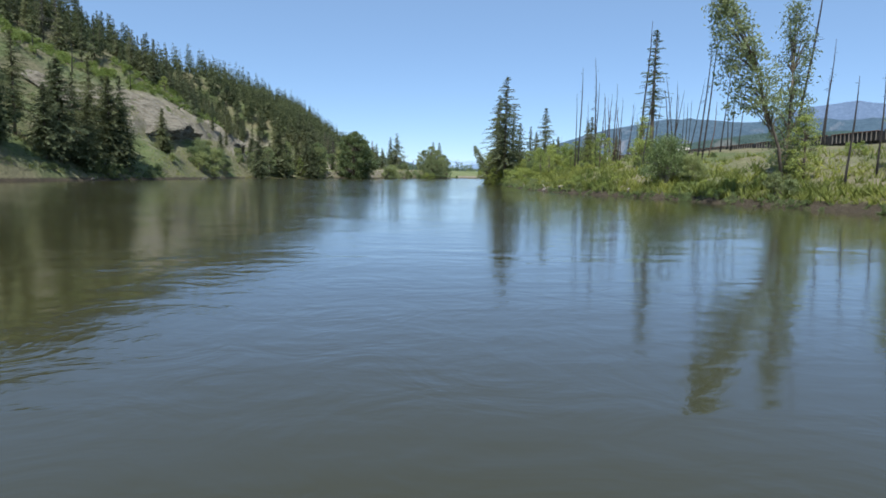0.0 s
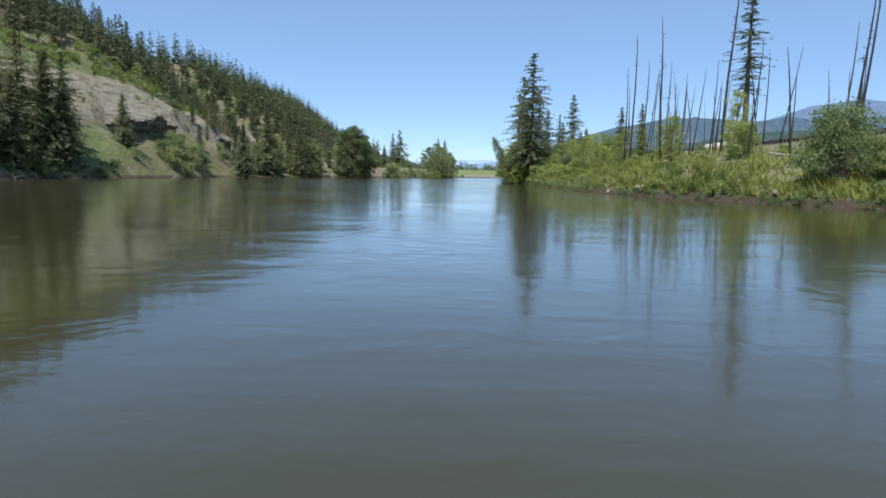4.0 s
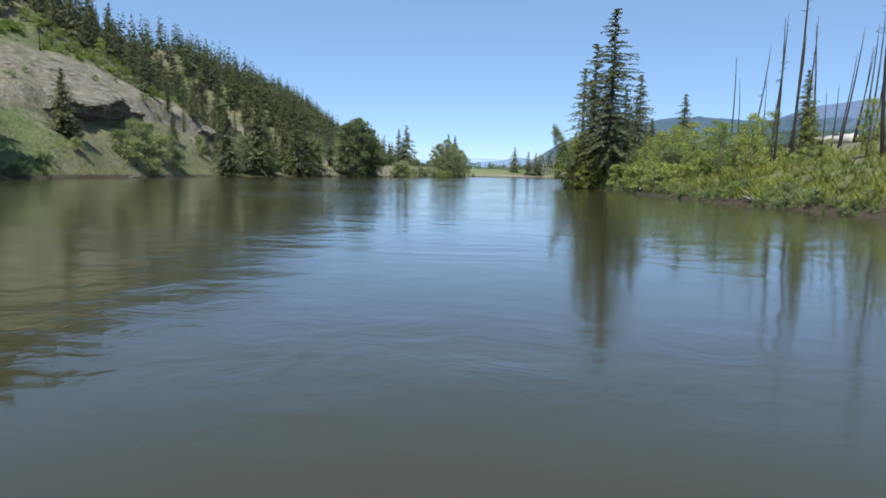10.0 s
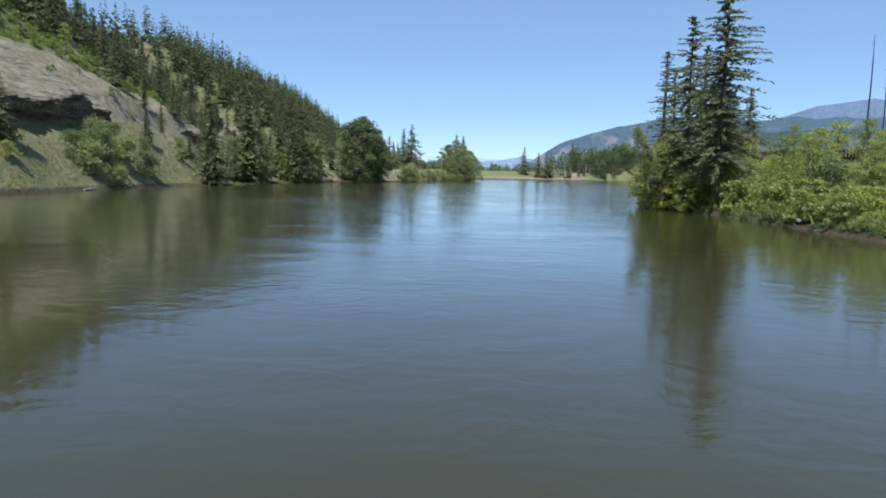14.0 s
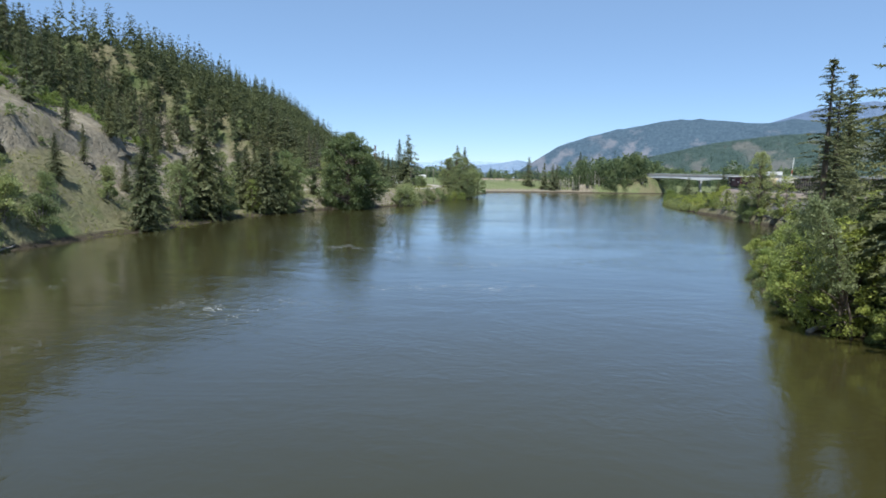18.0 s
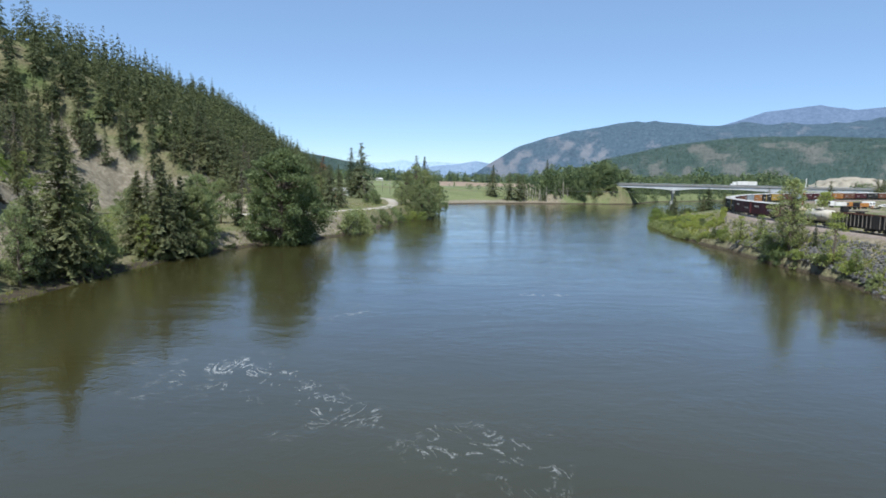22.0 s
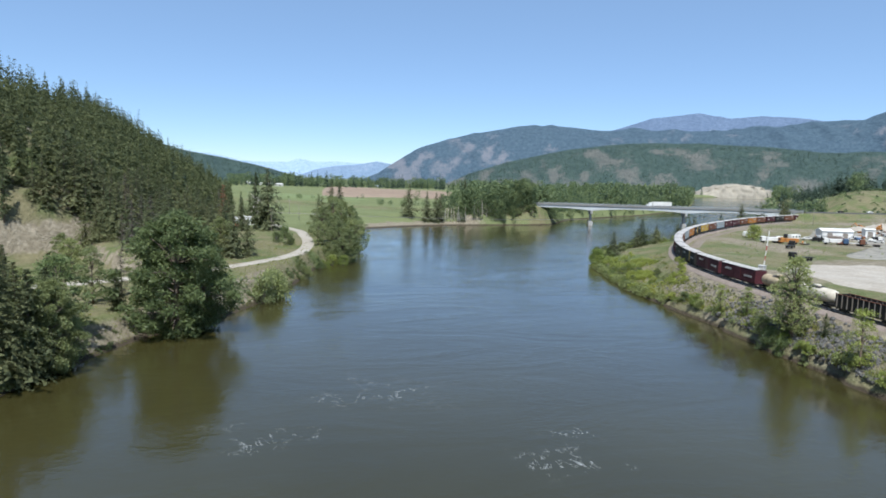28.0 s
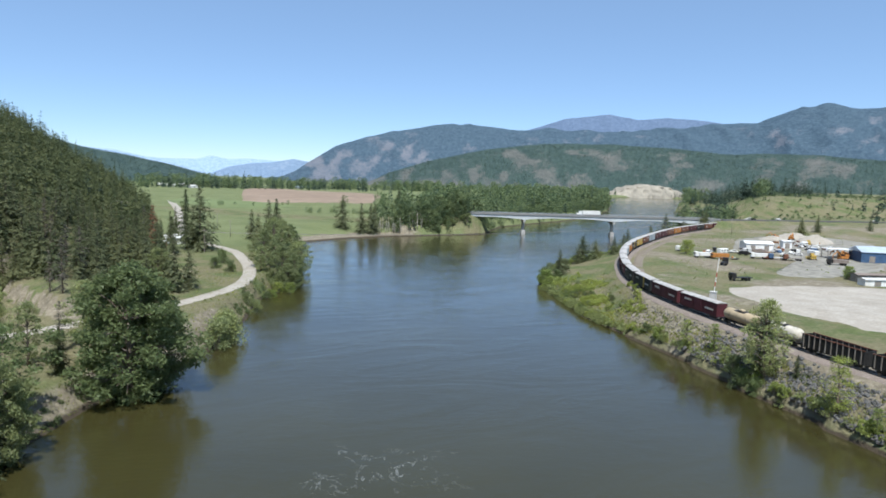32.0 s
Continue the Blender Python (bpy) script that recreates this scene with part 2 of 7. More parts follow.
def water_material():
    m, n, l, b = node_mat("river_water", 0.06, 0, 0.5)
    b.inputs["IOR"].default_value = 1.38
    b.inputs["Coat Weight"].default_value, b.inputs["Coat Roughness"].default_value, b.inputs["Coat IOR"].default_value = 0.45, 0.08, 1.4
    p = world_pos(n)
    # brown silt with slow drifts of tone
    drift = noise_tex(n, l, 0.02, 3, 0.5, p)
    silt = ramp(n, l, drift, [(0.3, (0.033, 0.0295, 0.0095)), (0.7, (0.044, 0.0395, 0.0135))])
    # foam: broken threads and flecks where the current boils
    warp = n.new("ShaderNodeMapping")
    warp.inputs["Scale"].default_value = (1.0, 0.55, 1.0)
    l.new(p, warp.inputs["Vector"])
    thread = noise_tex(n, l, 0.26, 5, 0.6, warp.outputs[0], 2.2)
    line = ramp(n, l, thread, [(0.472, (0, 0, 0)), (0.5, (1, 1, 1)), (0.528, (0, 0, 0))])
    fleck = ramp(n, l, noise_tex(n, l, 3.6, 4, 0.7, p), [(0.36, (0, 0, 0)), (0.52, (1, 1, 1))])
    stir = n.new("ShaderNodeTexNoise")
    stir.inputs["Scale"].default_value, stir.inputs["Detail"].default_value = 0.16, 3.0
    l.new(p, stir.inputs["Vector"])
    shift = n.new("ShaderNodeVectorMath")
    shift.operation = "MULTIPLY_ADD"
    l.new(stir.outputs["Color"], shift.inputs[0])
    shift.inputs[1].default_value = (22, 14, 0)
    l.new(p, shift.inputs[2])
    boils = None
    for bx, by, size, much in ((-14, 208, 5, 1.0), (-23, 207, 4, 0.7), (-35, 193, 7, 0.9), (-31, 240, 8, 0.9), (-23, 232, 5, 0.6), (-39, 243, 6, 0.5), (-11, 224, 6, 0.5), (9.5, 292, 4, 0.8),
                               (-5, 265, 5, 0.5), (-24, 270, 8, 0.6), (-31, 298, 6, 0.7), (-12, 312, 9, 0.5), (6, 284, 5, 0.9), (-52, 176, 9, 0.5), (-60, 205, 9, 0.4)):
        away = n.new("ShaderNodeVectorMath")
        away.operation = "DISTANCE"
        l.new(shift.outputs[0], away.inputs[0])
        away.inputs[1].default_value = (bx + 11, by + 7, 0)
        spot = n.new("ShaderNodeMapRange")
        for key, v in (("From Min", size * 1.25), ("From Max", size * 0.45), ("To Min", 0.0), ("To Max", much)):
            spot.inputs[key].default_value = v
        l.new(away.outputs["Value"], spot.inputs["Value"])
        if boils is None:
            boils = spot.outputs["Result"]
        else:
            top = n.new("ShaderNodeMath")
            top.operation = "MAXIMUM"
            l.new(boils, top.inputs[0])
            l.new(spot.outputs["Result"], top.inputs[1])
            boils = top.outputs[0]
    cut_up = ramp(n, l, noise_tex(n, l, 0.2, 4, 0.65, shift.outputs[0], 1.0), [(0.49, (0, 0, 0)), (0.61, (1, 1, 1))])
    patch = mix(n, l, 1.0, cut_up, boils, "MULTIPLY")
    foam = mix(n, l, 1.0, mix(n, l, 1.0, line, patch, "MULTIPLY"), fleck, "MULTIPLY")
    l.new(mix(n, l, foam, silt, (0.44, 0.45, 0.435)), b.inputs["Base Color"])
    calm = ramp(n, l, noise_tex(n, l, 0.03, 3, 0.6, p), [(0.35, (0.08, 0.08, 0.08)), (0.7, (0.19, 0.19, 0.19))])
    l.new(mix(n, l, foam, calm, (0.6, 0.6, 0.6)), b.inputs["Roughness"])
    rip = n.new("ShaderNodeMapping")
    rip.inputs["Scale"].default_value = (0.7, 1.0, 1.0)
    l.new(p, rip.inputs["Vector"])

    def times_add(a, k, c):
        x = n.new("ShaderNodeMath")
        x.operation = "MULTIPLY_ADD"
        for sock, v in zip(x.inputs, (a, k, c)):
            if isinstance(v, (int, float)):
                sock.default_value = v
            else:
                l.new(v, sock)
        return x.outputs[0]

    w1 = noise_tex(n, l, 1.9, 3, 0.55, rip.outputs[0], 0.8)
    w2 = noise_tex(n, l, 0.13, 3, 0.6, rip.outputs[0], 1.2)
    w3 = noise_tex(n, l, 0.55, 3, 0.55, p, 2.2)
    # boils and slicks: the current roughens the surface in drifting patches
    streak = n.new("ShaderNodeMapping")
    streak.inputs["Scale"].default_value = (0.6, 1.5, 1.0)
    l.new(p, streak.inputs["Vector"])
    lively = ramp(n, l, noise_tex(n, l, 0.045, 4, 0.6, streak.outputs[0], 1.5), [(0.40, (0.2, 0.2, 0.2)), (0.66, (1.0, 1.0, 1.0))])
    # the current quickens in the bend
    sep = n.new("ShaderNodeSeparateXYZ")
    l.new(p, sep.inputs[0])
    swift = n.new("ShaderNodeMapRange")
    for key, v in (("From Min", 240), ("From Max", 480), ("To Min", 1.0), ("To Max", 3.4)):
        swift.inputs[key].default_value = v
    l.new(sep.outputs["Y"], swift.inputs["Value"])
    lively = times_add(lively, swift.outputs["Result"], 0.0)
    # and lies smoother along the straight reach
    smooth = n.new("ShaderNodeMapRange")
    for key, v in (("From Min", 90), ("From Max", 220), ("To Min", 0.62), ("To Max", 1.0)):
        smooth.inputs[key].default_value = v
    l.new(sep.outputs["Y"], smooth.inputs["Value"])
    lively = times_add(lively, smooth.outputs["Result"], 0.0)
    small = times_add(times_add(w3, 6.5, times_add(w1, 2.4, 0.0)), lively, 0.0)
    bump(n, l, b, times_add(w2, 7.0, small), 0.088, 0.07)
    l.new(b.inputs["Normal"].links[0].from_socket, b.inputs["Coat Normal"])
    return m


WATER = water_material()


def ground_material():
    """Grass, dry grass and bare soil; the attribute 'bare' marks soil, 'lush' the green meadow."""
    m, n, l, b = node_mat("valley_ground", 0.95, 0, 0.15)
    p = world_pos(n)
    bare = n.new("ShaderNodeAttribute")
    bare.attribute_name = "bare"
    lush = n.new("ShaderNodeAttribute")
    lush.attribute_name = "lush"
    fine = noise_tex(n, l, 0.9, 6, 0.7, p)
    wide = noise_tex(n, l, 0.07, 4, 0.6, p)
    dry = ramp(n, l, fine, [(0.3, (0.125, 0.116, 0.062)), (0.72, (0.235, 0.208, 0.122))])
    green = ramp(n, l, fine, [(0.3, (0.072, 0.096, 0.034)), (0.72, (0.15, 0.172, 0.07))])
    turf = mix(n, l, ramp(n, l, wide, [(0.44, (0, 0, 0)), (0.60, (1, 1, 1))]), dry, green)
    meadow = ramp(n, l, noise_tex(n, l, 0.035, 5, 0.6, p), [(0.3, (0.125, 0.148, 0.064)), (0.7, (0.185, 0.205, 0.096))])
    turf = mix(n, l, lush.outputs["Fac"], turf, meadow)
    soil = ramp(n, l, noise_tex(n, l, 0.5, 6, 0.7, p), [(0.25, (0.145, 0.122, 0.088)), (0.5, (0.22, 0.19, 0.138)), (0.75, (0.37, 0.325, 0.25))])
    edge = n.new("ShaderNodeMath")
    edge.operation = "MULTIPLY_ADD"
    l.new(noise_tex(n, l, 0.14, 7, 0.72, p), edge.inputs[0])
    edge.inputs[1].default_value = 1.4
    edge.inputs[2].default_value = -0.7
    tot = n.new("ShaderNodeMath")
    tot.operation = "ADD"
    l.new(edge.outputs[0], tot.inputs[0])
    l.new(bare.outputs["Fac"], tot.inputs[1])
    mask = ramp(n, l, tot.outputs[0], [(0.35, (0, 0, 0)), (0.62, (1, 1, 1))])
    # soaked earth just above the water line
    sep = n.new("ShaderNodeSeparateXYZ")
    l.new(p, sep.inputs[0])
    lvl = n.new("ShaderNodeMath")
    lvl.operation = "MULTIPLY_ADD"
    l.new(noise_tex(n, l, 0.8, 4, 0.6, p), lvl.inputs[0])
    lvl.inputs[1].default_value = -0.9
    l.new(sep.outputs["Z"], lvl.inputs[2])
    wet = ramp(n, l, lvl.outputs[0], [(0.05, (1, 1, 1)), (0.45, (0, 0, 0))])
    dry_col = mix(n, l, mask, turf, soil)
    l.new(mix(n, l, wet, dry_col, (0.065, 0.052, 0.036)), b.inputs["Base Color"])
    rough = n.new("ShaderNodeMath")
    rough.operation = "MULTIPLY_ADD"
    l.new(noise_tex(n, l, 0.22, 6, 0.7, p, 0.6), rough.inputs[0])
    rough.inputs[1].default_value = 3.0
    l.new(fine, rough.inputs[2])
    bump(n, l, b, rough.outputs[0], 0.9, 0.5)
    return m


GROUND = ground_material()


# ---- mesh helpers ----
def mesh_of(name, verts, faces, material, smooth=False):
    me = bpy.data.meshes.new(name)
    me.from_pydata([tuple(v) for v in verts], [], [tuple(f) for f in faces])
    me.materials.append(material)
    if smooth:
        me.polygons.foreach_set("use_smooth", [True] * len(me.polygons))
    me.update()
    return me


def soup_mesh(name, verts, loops, sizes, material, smooth=False):
    """A mesh from numpy arrays: vertices, loop indices and the corner count of each face."""
    me = bpy.data.meshes.new(name)
    me.vertices.add(len(verts))
    me.vertices.foreach_set("co", np.asarray(verts, np.float32).ravel())
    me.loops.add(len(loops))
    me.loops.foreach_set("vertex_index", np.asarray(loops, np.int32))
    sizes = np.asarray(sizes, np.int32)
    me.polygons.add(len(sizes))
    me.polygons.foreach_set("loop_start", np.concatenate([[0], np.cumsum(sizes)[:-1]]).astype(np.int32))
    me.polygons.foreach_set("loop_total", sizes)
    if smooth:
        me.polygons.foreach_set("use_smooth", np.ones(len(sizes), bool))
    me.materials.append(material)
    me.update(calc_edges=True)
    me.validate()
    return me


def part(name, data, material, parent, label=""):
    """Links a bmesh or mesh as one object under a thing or a part."""
    if isinstance(data, bmesh.types.BMesh):
        me = bpy.data.meshes.new(name)
        data.to_mesh(me)
        data.free()
        me.materials.append(material)
    else:
        me = data
    ob = new(name, me)
    ob.parent = parent
    return tagged(ob, label)


def thing(name, m, label, category, group="", kind=""):
    ob = new(name)
    ob.empty_display_size = 0.3
    ob.matrix_basis = m
    return tagged(ob, label, category, group, kind)


def box(bm, x0, x1, y0, y1, z0, z1):
    v = [bm.verts.new(c) for c in ((x0, y0, z0), (x1, y0, z0), (x1, y1, z0), (x0, y1, z0),
                                   (x0, y0, z1), (x1, y0, z1), (x1, y1, z1), (x0, y1, z1))]
    for f in ((3, 2, 1, 0), (4, 5, 6, 7), (0, 1, 5, 4), (1, 2, 6, 5), (2, 3, 7, 6), (3, 0, 4, 7)):
        bm.faces.new([v[i] for i in f])
    return bm


def boxes(*dims, bevel=0.0):
    bm = bmesh.new()
    for d in dims:
        box(bm, *d)
    if bevel:
        bmesh.ops.bevel(bm, geom=bm.edges[:], offset=bevel, segments=1, affect="EDGES")
    return bm


def tube(path, radii, sides=7, cap=True):
    """A tapered tube along points: arrays of vertices and faces."""
    vs, fs = [], []
    path = [Vector(p) for p in path]
    for i, (p, r) in enumerate(zip(path, radii)):
        d = (path[min(i + 1, len(path) - 1)] - path[max(i - 1, 0)]).normalized()
        a = d.cross(Vector((0.13, 0.97, 0.21))).normalized()
        b = d.cross(a)
        for k in range(sides):
            t = 2 * math.pi * k / sides
            vs.append(p + r * (math.cos(t) * a + math.sin(t) * b))
    for i in range(len(path) - 1):
        for k in range(sides):
            a, b = i * sides + k, i * sides + (k + 1) % sides
            fs.append((a, b, b + sides, a + sides))
    if cap:
        fs.append(tuple(range(sides))[::-1])
        fs.append(tuple((len(path) - 1) * sides + k for k in range(sides)))
    return vs, fs


def merge(*geos):
    vs, fs = [], []
    for v, f in geos:
        o = len(vs)
        vs += list(v)
        fs += [tuple(i + o for i in q) for q in f]
    return vs, fs


# ---- plan: shores, track, roads ----
LEFT_SHORE = [(-84, -420), (-83, 0), (-82, 120), (-80.5, 160), (-80, 200), (-79, 235), (-77, 255), (-73, 270),
              (-72, 285), (-70, 300), (-67, 320), (-62, 335), (-55, 352), (-42, 368), (-33, 390), (-26, 414),
              (-20, 443), (-8, 478), (0, 520), (8, 570), (17, 622), (48, 644), (78, 657), (110, 664), (141, 671),
              (163, 679), (180, 700), (208, 741), (330, 830), (430, 930), (504, 1016), (640, 1205), (800, 1440), (961, 1677), (1040, 1745), (1130, 1770),
              (1230, 1735), (1330, 1660), (1500, 1600), (2100, 1560)]
RIGHT_SHORE = [(41, -420), (38, 0), (33, 44), (30.5, 53), (28, 62), (25.5, 76), (21, 87), (18, 99), (16, 114),
               (15.5, 130), (15.5, 150), (16, 170), (15.5, 184), (13.5, 191), (14.5, 200), (20, 216), (30, 234), (41, 249),
               (53, 263), (63, 278), (68.5, 294), (70.5, 312), (72, 330), (74.5, 350), (76, 375), (77.5, 400),
               (83, 420), (88.5, 443), (92, 455), (105, 478), (132, 507), (166, 532), (202, 557), (244, 590),
               (292, 642), (345, 694), (420, 765), (505, 860), (601, 970), (760, 1150), (900, 1310), (1050, 1420),
               (1200, 1440), (1400, 1420), (2100, 1400)]
TRACK = [(82, -420), (82, 0), (82, 200), (82, 270), (83, 305), (84.5, 327), (87, 349), (89.5, 366), (94.5, 386), (103, 408),
         (117, 433), (138, 463), (167, 497), (203, 531), (259, 577), (313, 612), (372, 645), (430, 682), (490, 735), (545, 800),
         (590, 880), (640, 1000)]
RAIL_Z = 9.0
ROAD = [(-99, 375), (-90, 380), (-82, 383.5), (-74, 388), (-66, 394), (-58, 401), (-51, 407), (-44, 414), (-38, 422), (-30, 434), (-25, 446), (-22, 460), (-20.7, 475), (-20.7, 492), (-22, 510), (-24, 530), (-32, 552), (-44, 580)]
APPROACH = [(153, 688), (100, 704), (0, 770), (-60, 860)]
HIGHWAY = [(352, 636), (372, 640), (400, 640), (450, 634), (540, 622), (700, 600), (1000, 560)]


def smooth_line(pts, step=3.0):
    """Resamples a polyline along a Catmull-Rom curve."""
    p = np.array([pts[0]] + list(pts) + [pts[-1]], float)
    out = []
    for i in range(1, len(p) - 2):
        n = max(2, int(np.hypot(*(p[i + 1] - p[i])) / step))
        t = np.linspace(0, 1, n, endpoint=False)[:, None]
        a, b, c, d = p[i - 1], p[i], p[i + 1], p[i + 2]
        out.append(0.5 * ((2 * b) + (c - a) * t + (2 * a - 5 * b + 4 * c - d) * t ** 2 + (3 * b - a - 3 * c + d) * t ** 3))
    return np.concatenate(out + [p[-1:]])


def line_distance(x, y, line):
    """Distance to a polyline, and on which side of it (+ is left of its direction)."""
    best, side = np.full(x.shape, 1e9), np.zeros(x.shape)
    for (ax, ay), (bx, by) in zip(line[:-1], line[1:]):
        dx, dy = bx - ax, by - ay
        t = np.clip(((x - ax) * dx + (y - ay) * dy) / (dx * dx + dy * dy), 0, 1)
        px, py = x - ax - t * dx, y - ay - t * dy
        d = np.hypot(px, py)
        k = d < best
        best = np.where(k, d, best)
        side = np.where(k, np.sign(dx * py - dy * px), side)
    return best, side


def value_noise(x, y, scale, seed=0):
    """Smooth noise in -1..1, as arrays."""
    rng = np.random.RandomState(seed)
    tab = rng.uniform(-1, 1, (64, 64))
    u, v = x / scale, y / scale
    i, j = np.floor(u).astype(int), np.floor(v).astype(int)
    a, b = u - i, v - j
    a, b = a * a * (3 - 2 * a), b * b * (3 - 2 * b)
    g = lambda p, q: tab[p % 64, q % 64]
    return (g(i, j) * (1 - a) + g(i + 1, j) * a) * (1 - b) + (g(i, j + 1) * (1 - a) + g(i + 1, j + 1) * a) * b


def step01(v, a, b):
    t = np.clip((v - a) / (b - a), 0, 1)
    return t * t * (3 - 2 * t)


FOOT_Y = [-420, 240, 300, 335, 360, 385, 424, 433, 443, 458, 520, 600, 700, 900, 1200, 1600, 2600]
FOOT_X = [-83, -80, -79, -84, -98, -108, -114, -100, -82, -75, -72, -74, -74, -94, -180, -300, -600]


def terrain(x, y):
    """Ground height, and how bare and how lush it is, at arrays of places."""
    x, y = np.asarray(x, float), np.asarray(y, float)
    dl, sl = line_distance(x, y, LEFT_SHORE)
    dr, sr = line_distance(x, y, RIGHT_SHORE)
    wet = (sl < 0) & (sr > 0)
    d = np.minimum(dl, dr)
    left = (dl < dr) | (sl > 0) & (sr > 0)
    left = np.where(sr < 0, False, np.where(sl > 0, True, left))
    n1, n2, n3 = value_noise(x, y, 22, 1), value_noise(x, y, 6, 2), value_noise(x, y, 90, 3)
    # left bank: hill, cut bank, terrace and field
    u = np.interp(y, FOOT_Y, FOOT_X) - x + 2.5 * n1
    crest = np.interp(y, [-420, 0, 850, 1100, 1500, 2600], [0.97, 0.97, 0.97, 0.8, 0.5, 0.25])
    steep = np.interp(u, [0, 17, 18.4, 40, 85, 112, 300, 1500, 6000], [0, 13.0, 18.5, 33, 63, 68, 74, 92, 120])
    even = np.interp(u, [0, 7, 30, 92, 120, 300, 1500, 6000], [0, 5.0, 21, 64, 69, 75, 92, 120])
    cliffy = step01(y, 172, 198) * (1 - step01(y, 300, 330))
    hill = (steep * cliffy + even * (1 - cliffy)) * crest
    hill = np.where(u > 0, hill, 0) + np.clip(u, 0, 12) / 12 * (1.3 * n2 + 1.5 * n1 + 2.5 * n3)
    hill = hill - 3.2 * np.abs(value_noise(x + 0.3 * y, y * 0.6, 8, 8)) * step01(u, 2, 7) * (1 - step01(u, 34, 46)) * step01(y, 255, 285) * (1 - step01(y, 395, 420))
    terrace = np.interp(y, [-420, 310, 345, 400, 465, 520, 590, 660, 900], [1.2, 1.2, 4.2, 5.6, 6.0, 6.3, 6.4, 6.3, 6.3])
    width = np.interp(y, [340, 400, 440, 490, 560, 610], [8, 8, 5, 5, 8, 40])
    width = np.where(x > 95, 8.0, width)
    zl = terrace * step01(dl, -0.5, width) ** 0.8 + np.clip(hill, 0, None) + 0.25 * n2 * step01(dl, 1, 6)
    zl = zl + 0.9 * step01(dl, -0.5, 2.0) * step01(y, 560, 610) * (x < 130)
    # a grassy shelf that breaks off in a cut bank towards the road
    shelf = (y - np.interp(x, [-140, -107, -83, -71, -58], [530, 466, 419, 404, 400])) * 0.5 + 1.6 * n2 + 1.2 * n1
    ends = (1 - step01(x, -70, -60)) * (1 - step01(y, 520, 560)) * (x < 0)
    zl = np.maximum(zl, 5.8 + (4.3 * step01(shelf, 0.0, 2.2) + 0.9 * step01(shelf, 2, 9)) * ends - 20 * ((ends <= 0) | (shelf <= 0)))
    level = np.interp(y, [376, 392, 412, 565], [5.4, 5.5, 5.6, 6.2])
    near_road = 1 - step01(line_distance(x, y, ROAD)[0], 2.7, 5.0)
    zl = zl + (level - zl) * near_road * step01(dl, 0.3, 3.2)
    # right bank: eroded edge, terrace, rail embankment, yard, highway bench
    dt, st = line_distance(x, y, TRACK)
    zr = np.interp(dr, [0, 0.8, 2, 6, 14, 26, 40, 200], [0, 0.6, 1.15, 2.2, 4.0, 6.2, 8.2, 8.4]) + (0.3 * n2 + 0.5 * n1) * step01(dr, 1, 6)
    fill = RAIL_Z - 0.75 - np.clip(dt - 3.3, 0, None) * 0.62
    yard = (RAIL_Z - 0.9) * step01(dt, 2.0, 5.0) + 0.15 * n1
    yard = yard + np.clip((x - 330) * 0.05, 0, 7) * step01(y, 520, 600)
    bench = 33 * step01((x - 250) * 0.12 + (y - 600) * 1.0 + 14 * n3, 62, 190) * step01(dr, 20, 90)
    zr = np.maximum(zr, fill)
    zr = np.where(st < 0, np.maximum(zr, np.maximum(yard, bench)), np.maximum(zr, bench * step01(y, 760, 900)))
    da, dh = line_distance(x, y, APPROACH)[0], line_distance(x, y, HIGHWAY)[0]
    zl = np.maximum(zl, 15.3 - np.clip(153 - x, 0, 200) * 0.09 - np.clip(da - 6, 0, None) * 0.8)
    zr = np.maximum(zr, 14.9 - np.clip(dh - 7, 0, None) * 0.5)
    z = np.where(left, zl, zr)
    z = np.where(wet, -np.clip(d * 0.35, 0.02, 3.0), z)
    # how bare: cut banks, cliffs, beaches
    cut = 0.75 * step01(y, 420, 428) * (1 - step01(y, 448, 462)) * step01(u, 0, 2) * (1 - step01(u, 13, 18))
    cut = np.maximum(cut * np.where(x < -90, 1.25, 0.4), 1.0 * step01(shelf, -0.8, 0.1) * (1 - step01(shelf, 2.0, 2.7)) * ends)
    scree = cliffy * step01(u, 15, 17.5) * (1 - step01(u, 30, 44)) * 0.62
    slope_dry = 0.3 * cliffy * step01(u, 1, 5)
    beach = step01(x, 8, 18) * (1 - step01(x, 95, 120)) * (1 - step01(dl + 3 * n2, 7, 12)) * step01(y, 560, 600) * 0.9
    rim = (1 - step01(d, 0.8, 2.2)) * 0.4
    stones = step01(y, 285, 300) * (1 - step01(y, 385, 405)) * (1 - step01(dt, 11, 14)) * 0.62
    dirt = 1.0 * step01(y, 255, 285) * (1 - step01(y, 425, 448)) * step01(u, 1, 6) * (1 - step01(u, 40, 52)) + 0.25 * step01(y, 300, 340) * (1 - step01(y, 390, 410)) * step01(dl, 2, 5) * (1 - step01(u, 0, 5))
    open_hill = 0.2 * (1 - step01(y, 215, 270)) * step01(u, 4, 12)
    bare = np.where(left, np.maximum.reduce([cut, scree, slope_dry, beach, rim * 0.6, open_hill, dirt, 0.62 * step01(y, 318, 340) * (1 - step01(y, 400, 425)) * (1 - step01(dl + 2 * n2, 5, 11))]), np.maximum.reduce([rim, stones, 0.42 * step01(dr, 2.5, 6) * (1 - step01(dr, 16, 26)) * step01(y, 30, 50) * (1 - step01(y, 95, 125)) * (x > 0), 0.12 + (0.20 - 0.16 * step01(y, 590, 660) + 0.16 * step01(x, 140, 180) * (1 - step01(y, 560, 640)) + 0.32 * n1) * (st < 0)]))
